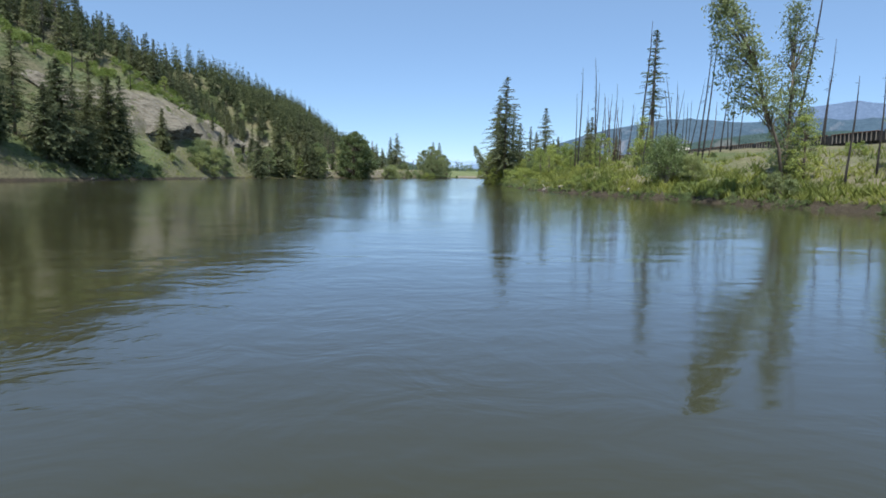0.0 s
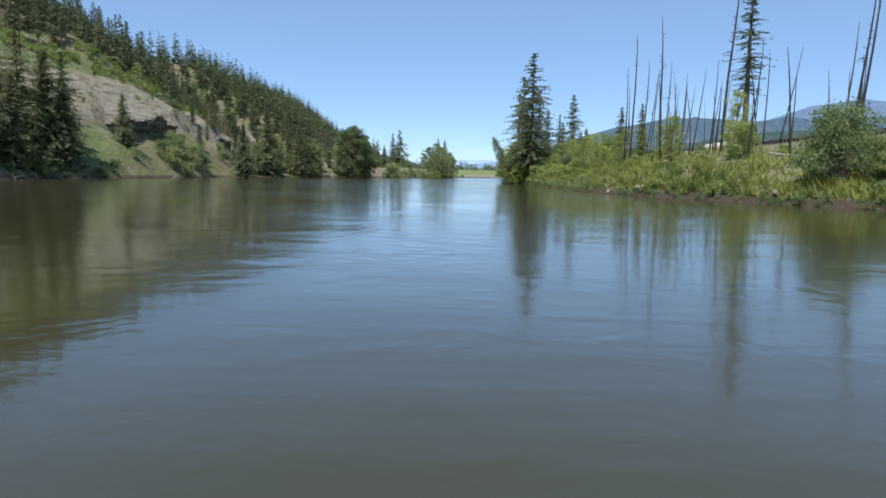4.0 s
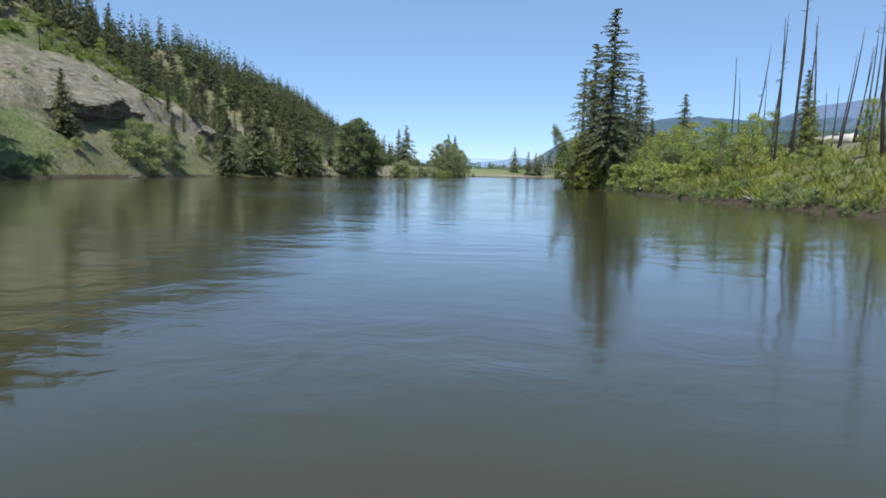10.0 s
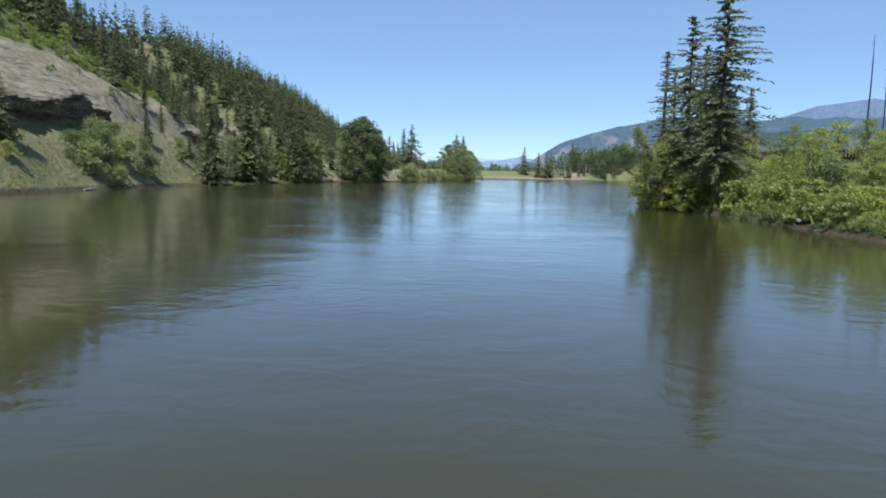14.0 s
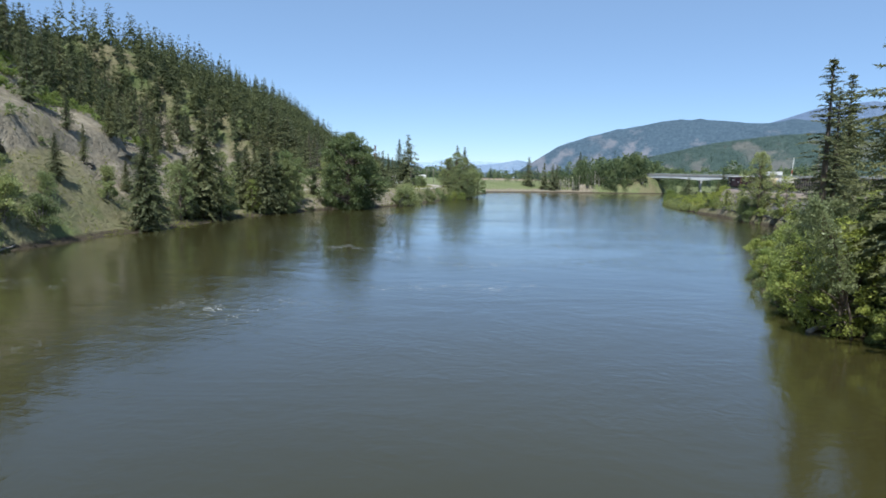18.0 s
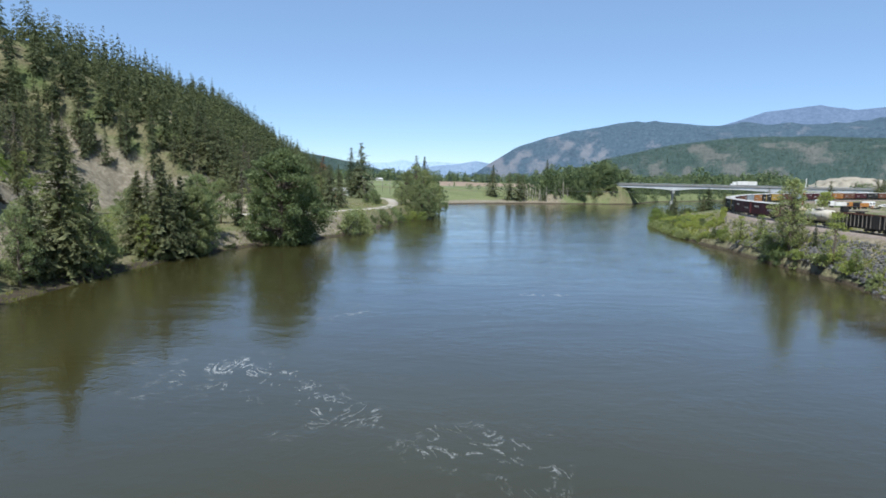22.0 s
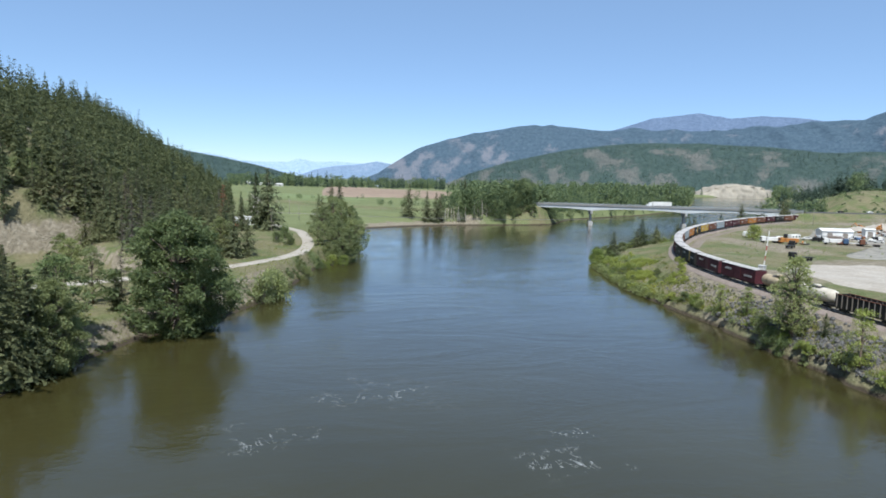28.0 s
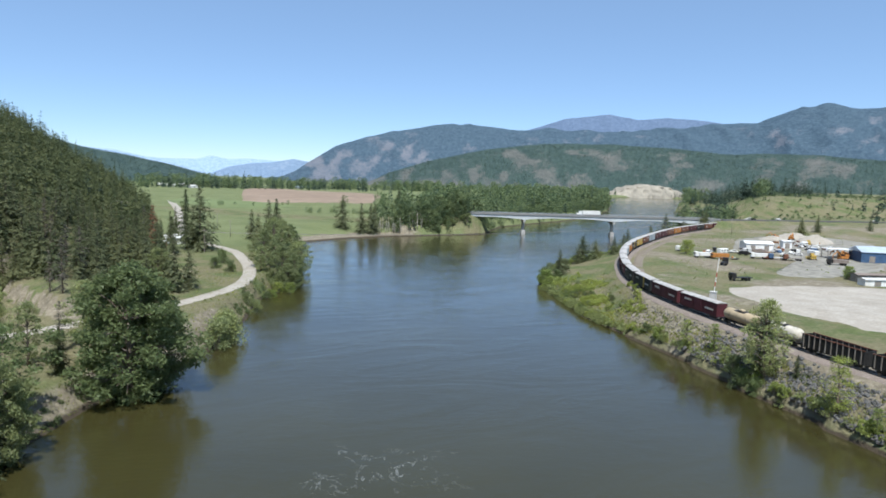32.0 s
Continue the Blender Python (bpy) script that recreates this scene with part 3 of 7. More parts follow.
    lush = np.where(left, np.maximum(step01(y, 500, 560) * (1 - step01(u, -12, 0)), 0.12 * step01(y, 150, 200) * (1 - step01(y, 262, 300)) * (1 - step01(u, 14, 18))), 0.0)
    lush = lush * step01(da, 10, 30)
    return z, bare, lush


def height(x, y):
    return float(terrain(np.array([x]), np.array([y]))[0][0])


def axis(zones, far, grow=1.2):
    """Grid lines: even steps within the zones (start, end, step), then ever wider out to +-far."""
    mid = [v for lo, hi, step in zones for v in np.arange(lo, hi - 0.01, step)] + [zones[-1][1]]
    a, s = [mid[0]], zones[0][2]
    while a[-1] > -far:
        s *= grow
        a.append(a[-1] - s)
    b, s = [mid[-1]], zones[-1][2]
    while b[-1] < far:
        s *= grow
        b.append(b[-1] + s)
    return np.array(a[:0:-1] + mid + b[1:])


def grid_mesh(name, X, Y, Z, material):
    ny, nx = X.shape
    i = np.arange(ny * nx).reshape(ny, nx)
    q = np.stack([i[:-1, :-1], i[:-1, 1:], i[1:, 1:], i[1:, :-1]], -1).reshape(-1, 4)
    return soup_mesh(name, np.stack([X, Y, Z], -1).reshape(-1, 3), q.ravel(), np.full(len(q), 4), material, True)


gx = axis([(-250, -130, 5), (-130, 128, 2.0), (128, 450, 5), (450, 1400, 24)], 4900)
gy = axis([(20, 480, 2.4), (480, 800, 4), (800, 1900, 20)], 4900)
GX, GY = np.meshgrid(gx, gy)
GZ, BARE, LUSH = terrain(GX.ravel(), GY.ravel())
ground = new("ground", grid_mesh("ground", GX, GY, GZ.reshape(GX.shape), GROUND))
for key, val in (("bare", BARE), ("lush", LUSH)):
    ground.data.attributes.new(key, "FLOAT", "POINT").data.foreach_set("value", val.astype(np.float32))
tagged(ground, "grassy river valley ground with bare soil banks", "ground", kind="structure")

bm = bmesh.new()
box(bm, -600, 2100, -900, 2600, -4.5, 0.0)
water = new("water", bpy.data.meshes.new("water"))
bm.to_mesh(water.data)
bm.free()
water.data.materials.append(WATER)
tagged(water, "wide brown-green river with glossy rippled surface", "water", kind="structure")


# ---- plants: shapes ----
rng = np.random.RandomState(7)


def needle_crown(seed, h=20.0, width=0.18, whorls=40, per=9, twigs=22, low=0.06, ragged=0.35, full=0.8, skirt=0.25, twig=0.5):
    """A conifer crown whose branches carry many small hanging twigs."""
    r = np.random.RandomState(seed)
    V = []
    for w in range(whorls):
        f0 = low + (1 - low) * (w + 0.5) / whorls
        reach = h * width * (1 - f0) ** full * (0.45 + 0.55 * min(1, (f0 - low) / 0.12)) + 0.12
        a0 = r.uniform(0, 6.28)
        for k in range(per):
            if r.uniform() < 0.08:
                continue
            f = min(max(f0 + r.uniform(-1.0, 1.0) * (1 - low) / whorls, low), 0.98)
            a = a0 + 6.28 * k / per + r.uniform(-0.35, 0.35)
            L = reach * r.uniform(1 - ragged * 1.5, 1 + ragged * 0.8)
            out, side = np.array([math.cos(a), math.sin(a), 0]), np.array([-math.sin(a), math.cos(a), 0])
            root = np.array([0, 0, h * f + 0.04 * L])
            tip = out * L + np.array([0, 0, h * f - (0.34 + r.uniform(-0.22, 0.3)) * L * (1.15 - f) + 0.25 * L * f])
            wd = 0.03 * L + 0.02
            V += [root - side * wd, root + side * wd, tip]
            if skirt:
                # thicker sprays that close the crown along the branch
                for tt in ((0.15, 0.4, 0.65, 0.85) if twigs > 1 else (0.25, 0.7)):
                    c0, q = root + (tip - root) * tt, L * skirt * (1.15 - 0.6 * tt) * (1 if twigs > 1 else 1.35)
                    e = out * r.uniform(0.2, 0.7) + side * r.uniform(-0.8, 0.8) - np.array([0, 0, r.uniform(0.25, 1.0)])
                    g = side * r.uniform(0.25, 0.5) + out * r.uniform(-0.3, 0.3)
                    V += [c0 + [0, 0, 0.1], c0 + (e + g) * q * 0.8, c0 + (e - g) * q * 0.8]
            t = 0.12 + 0.88 * (np.arange(twigs) + r.uniform(0, 1, twigs)) / twigs
            c = root + (tip - root) * t[:, None] + np.array([0, 0, 1]) * (0.05 * L * np.sin(3.14 * t))[:, None]
            ln = (twig * 0.55 + twig * 0.9 * L / (h * width + 0.3) * (1.2 - 0.75 * t)) * r.uniform(0.6, 1.35, twigs)
            sg = np.where(np.arange(twigs) % 2 == 0, 1.0, -1.0) * r.uniform(0.35, 1.1, twigs)
            d = side * sg[:, None] + out * r.uniform(0.3, 0.9, twigs)[:, None] + np.array([0, 0, 1]) * r.uniform(-1.0, 0.55, twigs)[:, None]
            d *= (ln / np.linalg.norm(d, axis=1))[:, None]
            cr = np.cross(d, r.normal(size=(twigs, 3)))
            cr *= (0.2 * ln / (np.linalg.norm(cr, axis=1) + 1e-6))[:, None]
            V += list(np.stack([c - cr, c + cr, c + d], 1).reshape(-1, 3))
    for k in range(3):
        o = np.array([math.cos(2.1 * k), math.sin(2.1 * k), 0]) * 0.004 * h
        V += [np.array([0, 0, h]), o + [0, 0, h * 0.94], -o * 0.5 + [0, 0, h * 0.94]]
    return np.array(V), np.full(len(V) // 3, 3)


def leaf_cloud(seed, centres, radii, count, size, corners=4):
    """Small leaf blades strewn in uneven clumps."""
    r = np.random.RandomState(seed)
    P = []
    for c, q in zip(centres, radii):
        d = r.normal(size=(count, 3))
        d /= np.linalg.norm(d, axis=1)[:, None]
        d *= (r.uniform(0, 1, count) ** 0.45)[:, None] * q
        d[:, 2] *= 0.75
        P.append(np.asarray(c) + d)
    P = np.concatenate(P)
    n = len(P)
    a = r.normal(size=(n, 3))
    a /= np.linalg.norm(a, axis=1)[:, None]
    b = np.cross(a, r.normal(size=(n, 3)))
    b /= np.linalg.norm(b, axis=1)[:, None]
    s = (size * r.uniform(0.6, 1.4, n))[:, None]
    if corners == 3:
        return np.stack([P - a * s, P + b * s * 0.8, P + a * s], 1).reshape(-1, 3), np.full(n, 3)
    V = np.stack([P - a * s, P + b * s * 0.55, P + a * s, P - b * s * 0.55], 1).reshape(-1, 3)
    return V, np.full(n, 4)


def soup(name, V, S, material):
    return soup_mesh(name, V, np.arange(len(V)), S, material)


def broad_shape(seed, h=16.0, spread=0.36, clumps=34, leaves=75, size=0.30, low=0.22, lean=0.0, puff=1.0, girth=1.0):
    """Trunk with limbs and the leaf clumps at the limbs' ends."""
    r = np.random.RandomState(seed)
    trunk_top = Vector((lean * h * 0.5, 0, h * 0.62))
    geos = [tube([(0, 0, -0.6), (lean * h * 0.1, 0, h * 0.2), tuple(trunk_top * 0.75), tuple(trunk_top)],
                 [h * 0.022 * girth, h * 0.017 * girth, h * 0.012 * girth, h * 0.006 * girth], 7)]
    C, Q = [], []
    for k in range(clumps):
        f = low + (1 - low) * (k + 0.5) / clumps
        prof = math.sin(math.pi * min(1, (f - low * 0.5) / (1 - low * 0.5)) ** 0.8) ** 0.6
        a = k * 2.4 + r.uniform(-0.5, 0.5)
        rad = h * spread * prof * r.uniform(0.35, 1.0)
        c = np.array([math.cos(a) * rad + lean * h * f, math.sin(a) * rad, h * f * r.uniform(0.93, 1.0)])
        C.append(c)
        Q.append(h * puff * r.uniform(0.055, 0.105))
        if k % 2 == 0:
            s = trunk_top * max(0.25, min(0.98, f - 0.12) / 0.62 if f < 0.62 else 0.95)
            m = (Vector(c) + s) / 2 + Vector((0, 0, 0.03 * h))
            geos.append(tube([tuple(s), tuple(m), tuple(c)], [h * 0.007 * girth, h * 0.005 * girth, h * 0.002 * girth], 5, False))
    V, S = leaf_cloud(seed + 50, C, Q, leaves, size * 1.25, 3)
    return merge(*geos), (V, S)


def shrub_shape(seed, h=3.0, spread=0.6, clumps=16, leaves=60, size=0.16, corners=4):
    r = np.random.RandomState(seed)
    geos, C, Q = [], [], []
    for k in range(clumps):
        a, f = k * 2.4 + r.uniform(-0.4, 0.4), r.uniform(0.12, 0.86)
        rad = h * spread * math.sqrt(r.uniform(0.02, 1)) * (1.15 - 0.75 * f)
        c = np.array([math.cos(a) * rad, math.sin(a) * rad, h * f])
        C.append(c)
        Q.append(h * r.uniform(0.13, 0.23))
        if k % 2 == 0:
            geos.append(tube([(c[0] * 0.1, c[1] * 0.1, -0.3), tuple(c * 0.55 + np.array([0, 0, 0.1 * h])), tuple(c)],
                             [h * 0.012, h * 0.009, h * 0.003], 4, False))
    return merge(*geos), leaf_cloud(seed + 90, C, Q, leaves, size, corners)


MODELS = {}


def model(kind, name, label, category, trunk_mesh, crown_mesh, stem="trunk"):
    """One finished plant that the others are copied from."""
    ob = thing(name, pose(0, 0, 0), label, category)
    part(stem, trunk_mesh, None, ob)
    if crown_mesh:
        part("crown", crown_mesh, None, ob)
    MODELS[kind] = (ob, [False])
    return ob


FAR_KIND = {"spruce_a": "spruce_far", "spruce_b": "spruce_far"}


def put(kind, x, y, scale=1.0, z=None, turn=None, label="", group="", wide=1.0, tilt=0.0, sink=0.15):
    """Stands a copy of a model on the ground."""
    ob, used = MODELS[FAR_KIND.get(kind, kind) if y > 400 else kind]
    z = height(x, y) if z is None else z
    turn = rng.uniform(0, 360) if turn is None else turn
    m = pose(x, y, max(z, -0.3) - sink * scale, tilt, 0, turn) @ Matrix.Diagonal((scale * wide, scale * wide, scale, 1))
    if not used[0]:
        used[0] = True
        ob.matrix_basis = m
        c = ob
    else:
        c = copy_thing(ob, pose(0, 0, 0))
        c.matrix_basis = m
    return tagged(c, label, group=group)


def conifer_model(kind, seed, needles, label, name="spruce_tree", **kw):
    h = 20.0
    v, f = tube([(0, 0, -0.8), (0.05, 0, 6), (0, 0.05, 13), (0, 0, 19.4)], [0.27, 0.21, 0.12, 0.03], 7)
    V, S = needle_crown(seed, h, **kw)
    model(kind, name, label, "tree", mesh_of("trunk", v, f, BARK, True), soup("crown", V, S, needles))


SPRUCE_LABEL = "tall dark green spruce with drooping branches on the bank"
conifer_model("spruce_a", 1, NEEDLE, SPRUCE_LABEL, whorls=36, per=9, twigs=36, width=0.235, full=0.85, low=0.15, ragged=0.6, skirt=0.1, twig=0.36)
conifer_model("spruce_b", 2, NEEDLE, SPRUCE_LABEL, whorls=34, per=10, twigs=32, width=0.29, full=0.9, low=0.04, ragged=0.45, skirt=0.3, twig=0.48)
conifer_model("spruce_far", 9, NEEDLE, "dark green spruce standing on the river bank", whorls=22, per=8, twigs=10, width=0.31, full=0.9, low=0.03, ragged=0.4, skirt=0.42, twig=0.66)
conifer_model("spruce_c", 3, NEEDLE, "slender dark green spruce with short branches", whorls=40, per=9, twigs=26, width=0.205, full=0.85, low=0.07, ragged=0.5, skirt=0.22, twig=0.36)
conifer_model("fir_mid", 4, NEEDLE, "dark green fir on the forested slope", "fir_tree", whorls=22, per=8, twigs=9, width=0.25, full=0.92, low=0.05, ragged=0.45, skirt=0.45, twig=0.66)
conifer_model("fir_mid_b", 5, NEEDLE, "narrow dark green fir on the forested slope", "fir_tree", whorls=22, per=7, twigs=9, width=0.19, full=0.85, low=0.12, ragged=0.5, skirt=0.42, twig=0.64)
conifer_model("fir_dry", 6, NEEDLE_DRY, "dead brown conifer with bare twiggy branches", "dead_conifer", whorls=20, per=7, twigs=9, width=0.2, full=0.9, ragged=0.5, skirt=0.0, twig=0.6)
conifer_model("fir_red", 7, NEEDLE_RED, "rust-red dying conifer among green firs", "dead_conifer", whorls=20, per=7, twigs=9, width=0.17, full=0.85, ragged=0.5, skirt=0.2, twig=0.7)
conifer_model("spruce_thin", 8, NEEDLE, "half-bare spruce with burned lower trunk", whorls=30, per=7, twigs=14, width=0.12, ragged=0.6, low=0.34, skirt=0.0, full=0.8, twig=0.34)


def broad_model(kind, seed, leaves_mat, label, name, **kw):
    (v, f), (V, S) = broad_shape(seed, **kw)
    model(kind, name, label, "tree", mesh_of("trunk", v, f, BARK, True), soup("crown", V, S, leaves_mat))


COTTON_LABEL = "broad green cottonwood in full leaf on the river bank"
broad_model("cotton_a", 11, LEAF, COTTON_LABEL, "cottonwood_tree", clumps=120, leaves=170, size=0.19, low=0.03, spread=0.44)
broad_model("cotton_b", 12, LEAF, COTTON_LABEL, "cottonwood_tree", clumps=60, leaves=120, size=0.20, low=0.08, spread=0.32)
broad_model("cotton_c", 13, LEAF_OLIVE, "airy olive-green cottonwood on the stony bank", "cottonwood_tree", clumps=52, leaves=85, size=0.19, low=0.12, spread=0.30)
broad_model("cotton_airy", 18, LEAF_OLIVE, "tall airy cottonwood with pale leaves on the stony bank", "cottonwood_tree", clumps=80, leaves=62, size=0.17, low=0.12, spread=0.25, puff=0.85)
broad_model("cotton_lean", 14, LEAF_COOL, "leaning cottonwood with sparse pale green leaves", "cottonwood_tree", clumps=120, leaves=46, size=0.122, low=0.38, spread=0.15, lean=-0.5, puff=0.66, girth=0.5)
broad_model("cotton_slim", 16, LEAF_COOL, "slim upright cottonwood with sparse small leaves", "cottonwood_tree", clumps=95, leaves=44, size=0.12, low=0.05, spread=0.12, puff=0.68, girth=0.5)
broad_model("cotton_fresh", 17, LEAF_BRIGHT, "fresh green cottonwood leaning over the water", "cottonwood_tree", clumps=60, leaves=80, size=0.2, low=0.05, spread=0.32, puff=0.9)
broad_model("aspen", 15, LEAF_BRIGHT, "young bright green aspen in fresh leaf", "aspen_tree", clumps=28, leaves=105, size=0.17, low=0.08, spread=0.20)


def shrub_model(kind, seed, leaves_mat, label, **kw):
    (v, f), (V, S) = shrub_shape(seed, corners=3, **kw)
    model(kind, "shrub", label, "shrub", mesh_of("stem", v, f, GREYWOOD), soup("crown", V, S, leaves_mat), "stem")


shrub_model("shrub_green", 21, LEAF, "dense green willow shrub on the bank", clumps=22, leaves=75)
shrub_model("shrub_bright", 22, LEAF_BRIGHT, "bright green leafy shrub on the bank", clumps=20, leaves=75)
shrub_model("shrub_olive", 23, LEAF_OLIVE, "olive green willow shrub on the bank", clumps=22, leaves=70)
shrub_model("shrub_low", 24, LEAF_BRIGHT, "low light green bush by the water", clumps=18, leaves=60, spread=0.95)


def snag_model(kind, seed, material, label, stubs=14, bend=0.3, name="burned_snag", top=0.35):
    r = np.random.RandomState(seed)
    h = 20.0
    p = [(0, 0, -0.6)] + [(bend * math.sin(k * 1.1 + seed), bend * math.cos(k * 0.9 + seed) - bend, h * k / 5) for k in range(1, 6)]
    ob = thing(name, pose(0, 0, 0), label, "dead tree")
    v, f = tube(p, [0.30, 0.26, 0.22, 0.18, 0.13, 0.05], 8)
    part("trunk", mesh_of("trunk", v, f, material, True), None, ob)
    geos = []
    for k in range(stubs):
        z = h * r.uniform(1 - top * 1.6, 0.99)
        a, ln = r.uniform(0, 6.28), r.uniform(0.4, 2.3) * (1.25 - z / h)  + 0.25
        o = np.array([math.cos(a), math.sin(a), 0])
        i = min(int(z / h * 5), 4)
        base = np.array(p[i + 1]) * 0.5 + np.array(p[i]) * 0.5
        base[2] = z
        e = base + o * ln + [0, 0, r.uniform(-0.25, 0.35) * ln]
        geos.append(tube([tuple(base), tuple(base * 0.5 + e * 0.5 + [0, 0, 0.05]), tuple(e)], [0.045, 0.03, 0.012], 4, False))
    if geos:
        v, f = merge(*geos)
        tagged(part("bare_crown", mesh_of("bare_crown", v, f, material), None, ob), kind="stuff")
    MODELS[kind] = (ob, [False])


snag_model("snag_a", 31, CHAR, "tall charred bare tree trunk with a few branch stubs", 26)
snag_model("snag_b", 32, CHAR, "charred bare pole of a burned tree", 6, 0.15)
snag_model("snag_c", 33, REDWOOD, "reddish brown dead tree trunk", 8, 0.4)
snag_model("snag_e", 35, PALEWOOD, "pale grey dead tree with bare twigs", 70, 0.3, "dead_tree", 0.6)
snag_model("snag_d", 34, GREYWOOD, "grey weathered dead tree with fine twigs", 40, 0.3, "dead_tree", 0.5)


def scatter(name, shapes, X, Y, Z, scales, material, wides=None):
    """Many small plants joined into one mesh."""
    VV, SS = [], []
    for i, (x, y, z, s) in enumerate(zip(X, Y, Z, scales)):
        V, S = shapes[i % len(shapes)]
        a = rng.uniform(0, 6.28)
        c, q = math.cos(a), math.sin(a)
        w = s if wides is None else s * wides[i]
        VV.append(np.stack([(V[:, 0] * c - V[:, 1] * q) * w + x, (V[:, 0] * q + V[:, 1] * c) * w + y, V[:, 2] * s + z - 0.2], 1))
        SS.append(S)
    return new(name, soup(name, np.concatenate(VV), np.concatenate(SS), material))


BIGBUSH = dict(h=6.0, spread=0.46, clumps=52, leaves=52, size=0.2)
shrub_model("bush_olive", 25, LEAF_OLIVE, "tall dense olive green bush on the bank", **BIGBUSH)
shrub_model("bush_green", 26, LEAF, "tall dense green bush on the bank", **BIGBUSH)
shrub_model("bush_bright", 27, LEAF_BRIGHT, "tall fresh green bush on the bank", **BIGBUSH)

shrub_model("willow", 28, LEAF_OLIVE, "large dome of olive green willow on the bank", h=6.0, spread=0.5, clumps=80, leaves=130, size=0.12)


def put_bush(kind, x, y, hgt, group):
    """Tall bushes take the finer model."""
    if hgt >= 4.3:
        put({"shrub_olive": "bush_olive", "shrub_green": "bush_green"}.get(kind, "bush_bright"), x, y, hgt / 6, group=group)
    else:
        put(kind, x, y, hgt / 3, group=group)


# ---- left bank ----
BANK_LEFT = "trees along the foot of the hill"
for k, x, y, hgt in (("spruce_b", -88, 128, 19), ("spruce_a", -91, 138, 22), ("spruce_b", -87, 147, 23), ("spruce_c", -92, 153, 20), ("spruce_a", -87, 160, 25.5),
                     ("spruce_b", -86, 167, 23), ("spruce_c", -90, 172, 22), ("spruce_a", -87, 175, 23), ("spruce_b", -88, 203, 13.5), ("spruce_b", -85, 155, 17), ("spruce_b", -85, 171, 18), ("spruce_a", -90, 180, 17), ("spruce_b", -86, 140, 16), ("spruce_a", -94, 165, 19),
                     ("spruce_b", -90, 118, 20), ("spruce_a", -93, 108, 22), ("spruce_b", -88, 98, 20), ("spruce_c", -91, 88, 23), ("spruce_b", -94, 78, 21),
                     ("spruce_b", -75.5, 264, 19), ("spruce_b", -75, 293, 26), ("spruce_b", -77.5, 288, 15), ("spruce_a", -80.5, 309.5, 19),
                     ("spruce_b", -68.5, 321, 21.5), ("spruce_b", -72.5, 319, 18), ("spruce_b", -66, 325.5, 18), ("spruce_b", -84, 282, 13),
                     ("spruce_b", -45, 432, 17), ("spruce_a", -41, 437, 14), ("spruce_b", -48.5, 436, 13), ("spruce_b", -38.7, 533, 30), ("spruce_c", -44.8, 541, 28), ("spruce_c", -50, 525, 16), ("spruce_b", -41.5, 536, 19),
                     ("spruce_b", -13.5, 579, 16), ("spruce_b", 53, 669, 24), ("spruce_b", 64.5, 661, 21.5), ("spruce_b", 71.5, 662, 21.5), ("spruce_b", 76, 668, 20),
                     ("spruce_c", 99, 688, 27), ("spruce_a", -9, 530, 24), ("spruce_c", -4, 545, 24), ("spruce_b", -13, 540, 17), ("spruce_b", -80, 336, 14), ("spruce_c", -70, 331, 16), ("spruce_b", -66, 333, 16), ("spruce_b", -79.5, 351, 15), ("spruce_a", -74, 338, 15), ("spruce_b", -72, 352, 13),
                     ("spruce_b", -76, 430, 15), ("spruce_b", -70, 446, 16), ("spruce_a", -66, 470, 17), ("spruce_b", -64, 486, 18), ("spruce_c", -62, 505, 19), ("spruce_b", -60, 540, 18), ("spruce_b", -52, 425, 13), ("fir_dry", -80, 447, 17), ("fir_dry", -77, 452, 14), ("spruce_b", -61.5, 358, 9), ("spruce_b", -64, 421, 14), ("spruce_b", -54, 447, 17), ("spruce_b", -50, 455, 16), ("spruce_b", -60, 456, 18), ("spruce_b", -56, 466, 17), ("spruce_b", -68, 452, 19), ("spruce_b", -64, 464, 18), ("spruce_b", -53, 480, 17), ("spruce_b", -72, 440, 16), ("fir_dry", -70, 433, 15), ("fir_red", -56, 505, 22), ("spruce_b", -58, 494, 19), ("spruce_a", -58, 440, 17), ("spruce_b", -66, 436, 15), ("fir_dry", -64, 560, 19), ("fir_dry", -70.5, 410.5, 15), ("fir_dry", -74, 414, 11), ("fir_dry", -64, 372, 11), ("spruce_b", -90, 436, 17), ("spruce_b", -84, 441, 18), ("spruce_b", -97, 450, 18), ("spruce_b", -88, 449, 20), ("spruce_b", -80.5, 435, 16),
                     ("spruce_b", -94, 458, 19), ("spruce_b", -103, 462, 19), ("spruce_b", -86, 433, 12), ("spruce_b", -99, 458, 17)):
    put(k, x, y, hgt / 20, group=BANK_LEFT, wide=rng.uniform(1.0, 1.3))
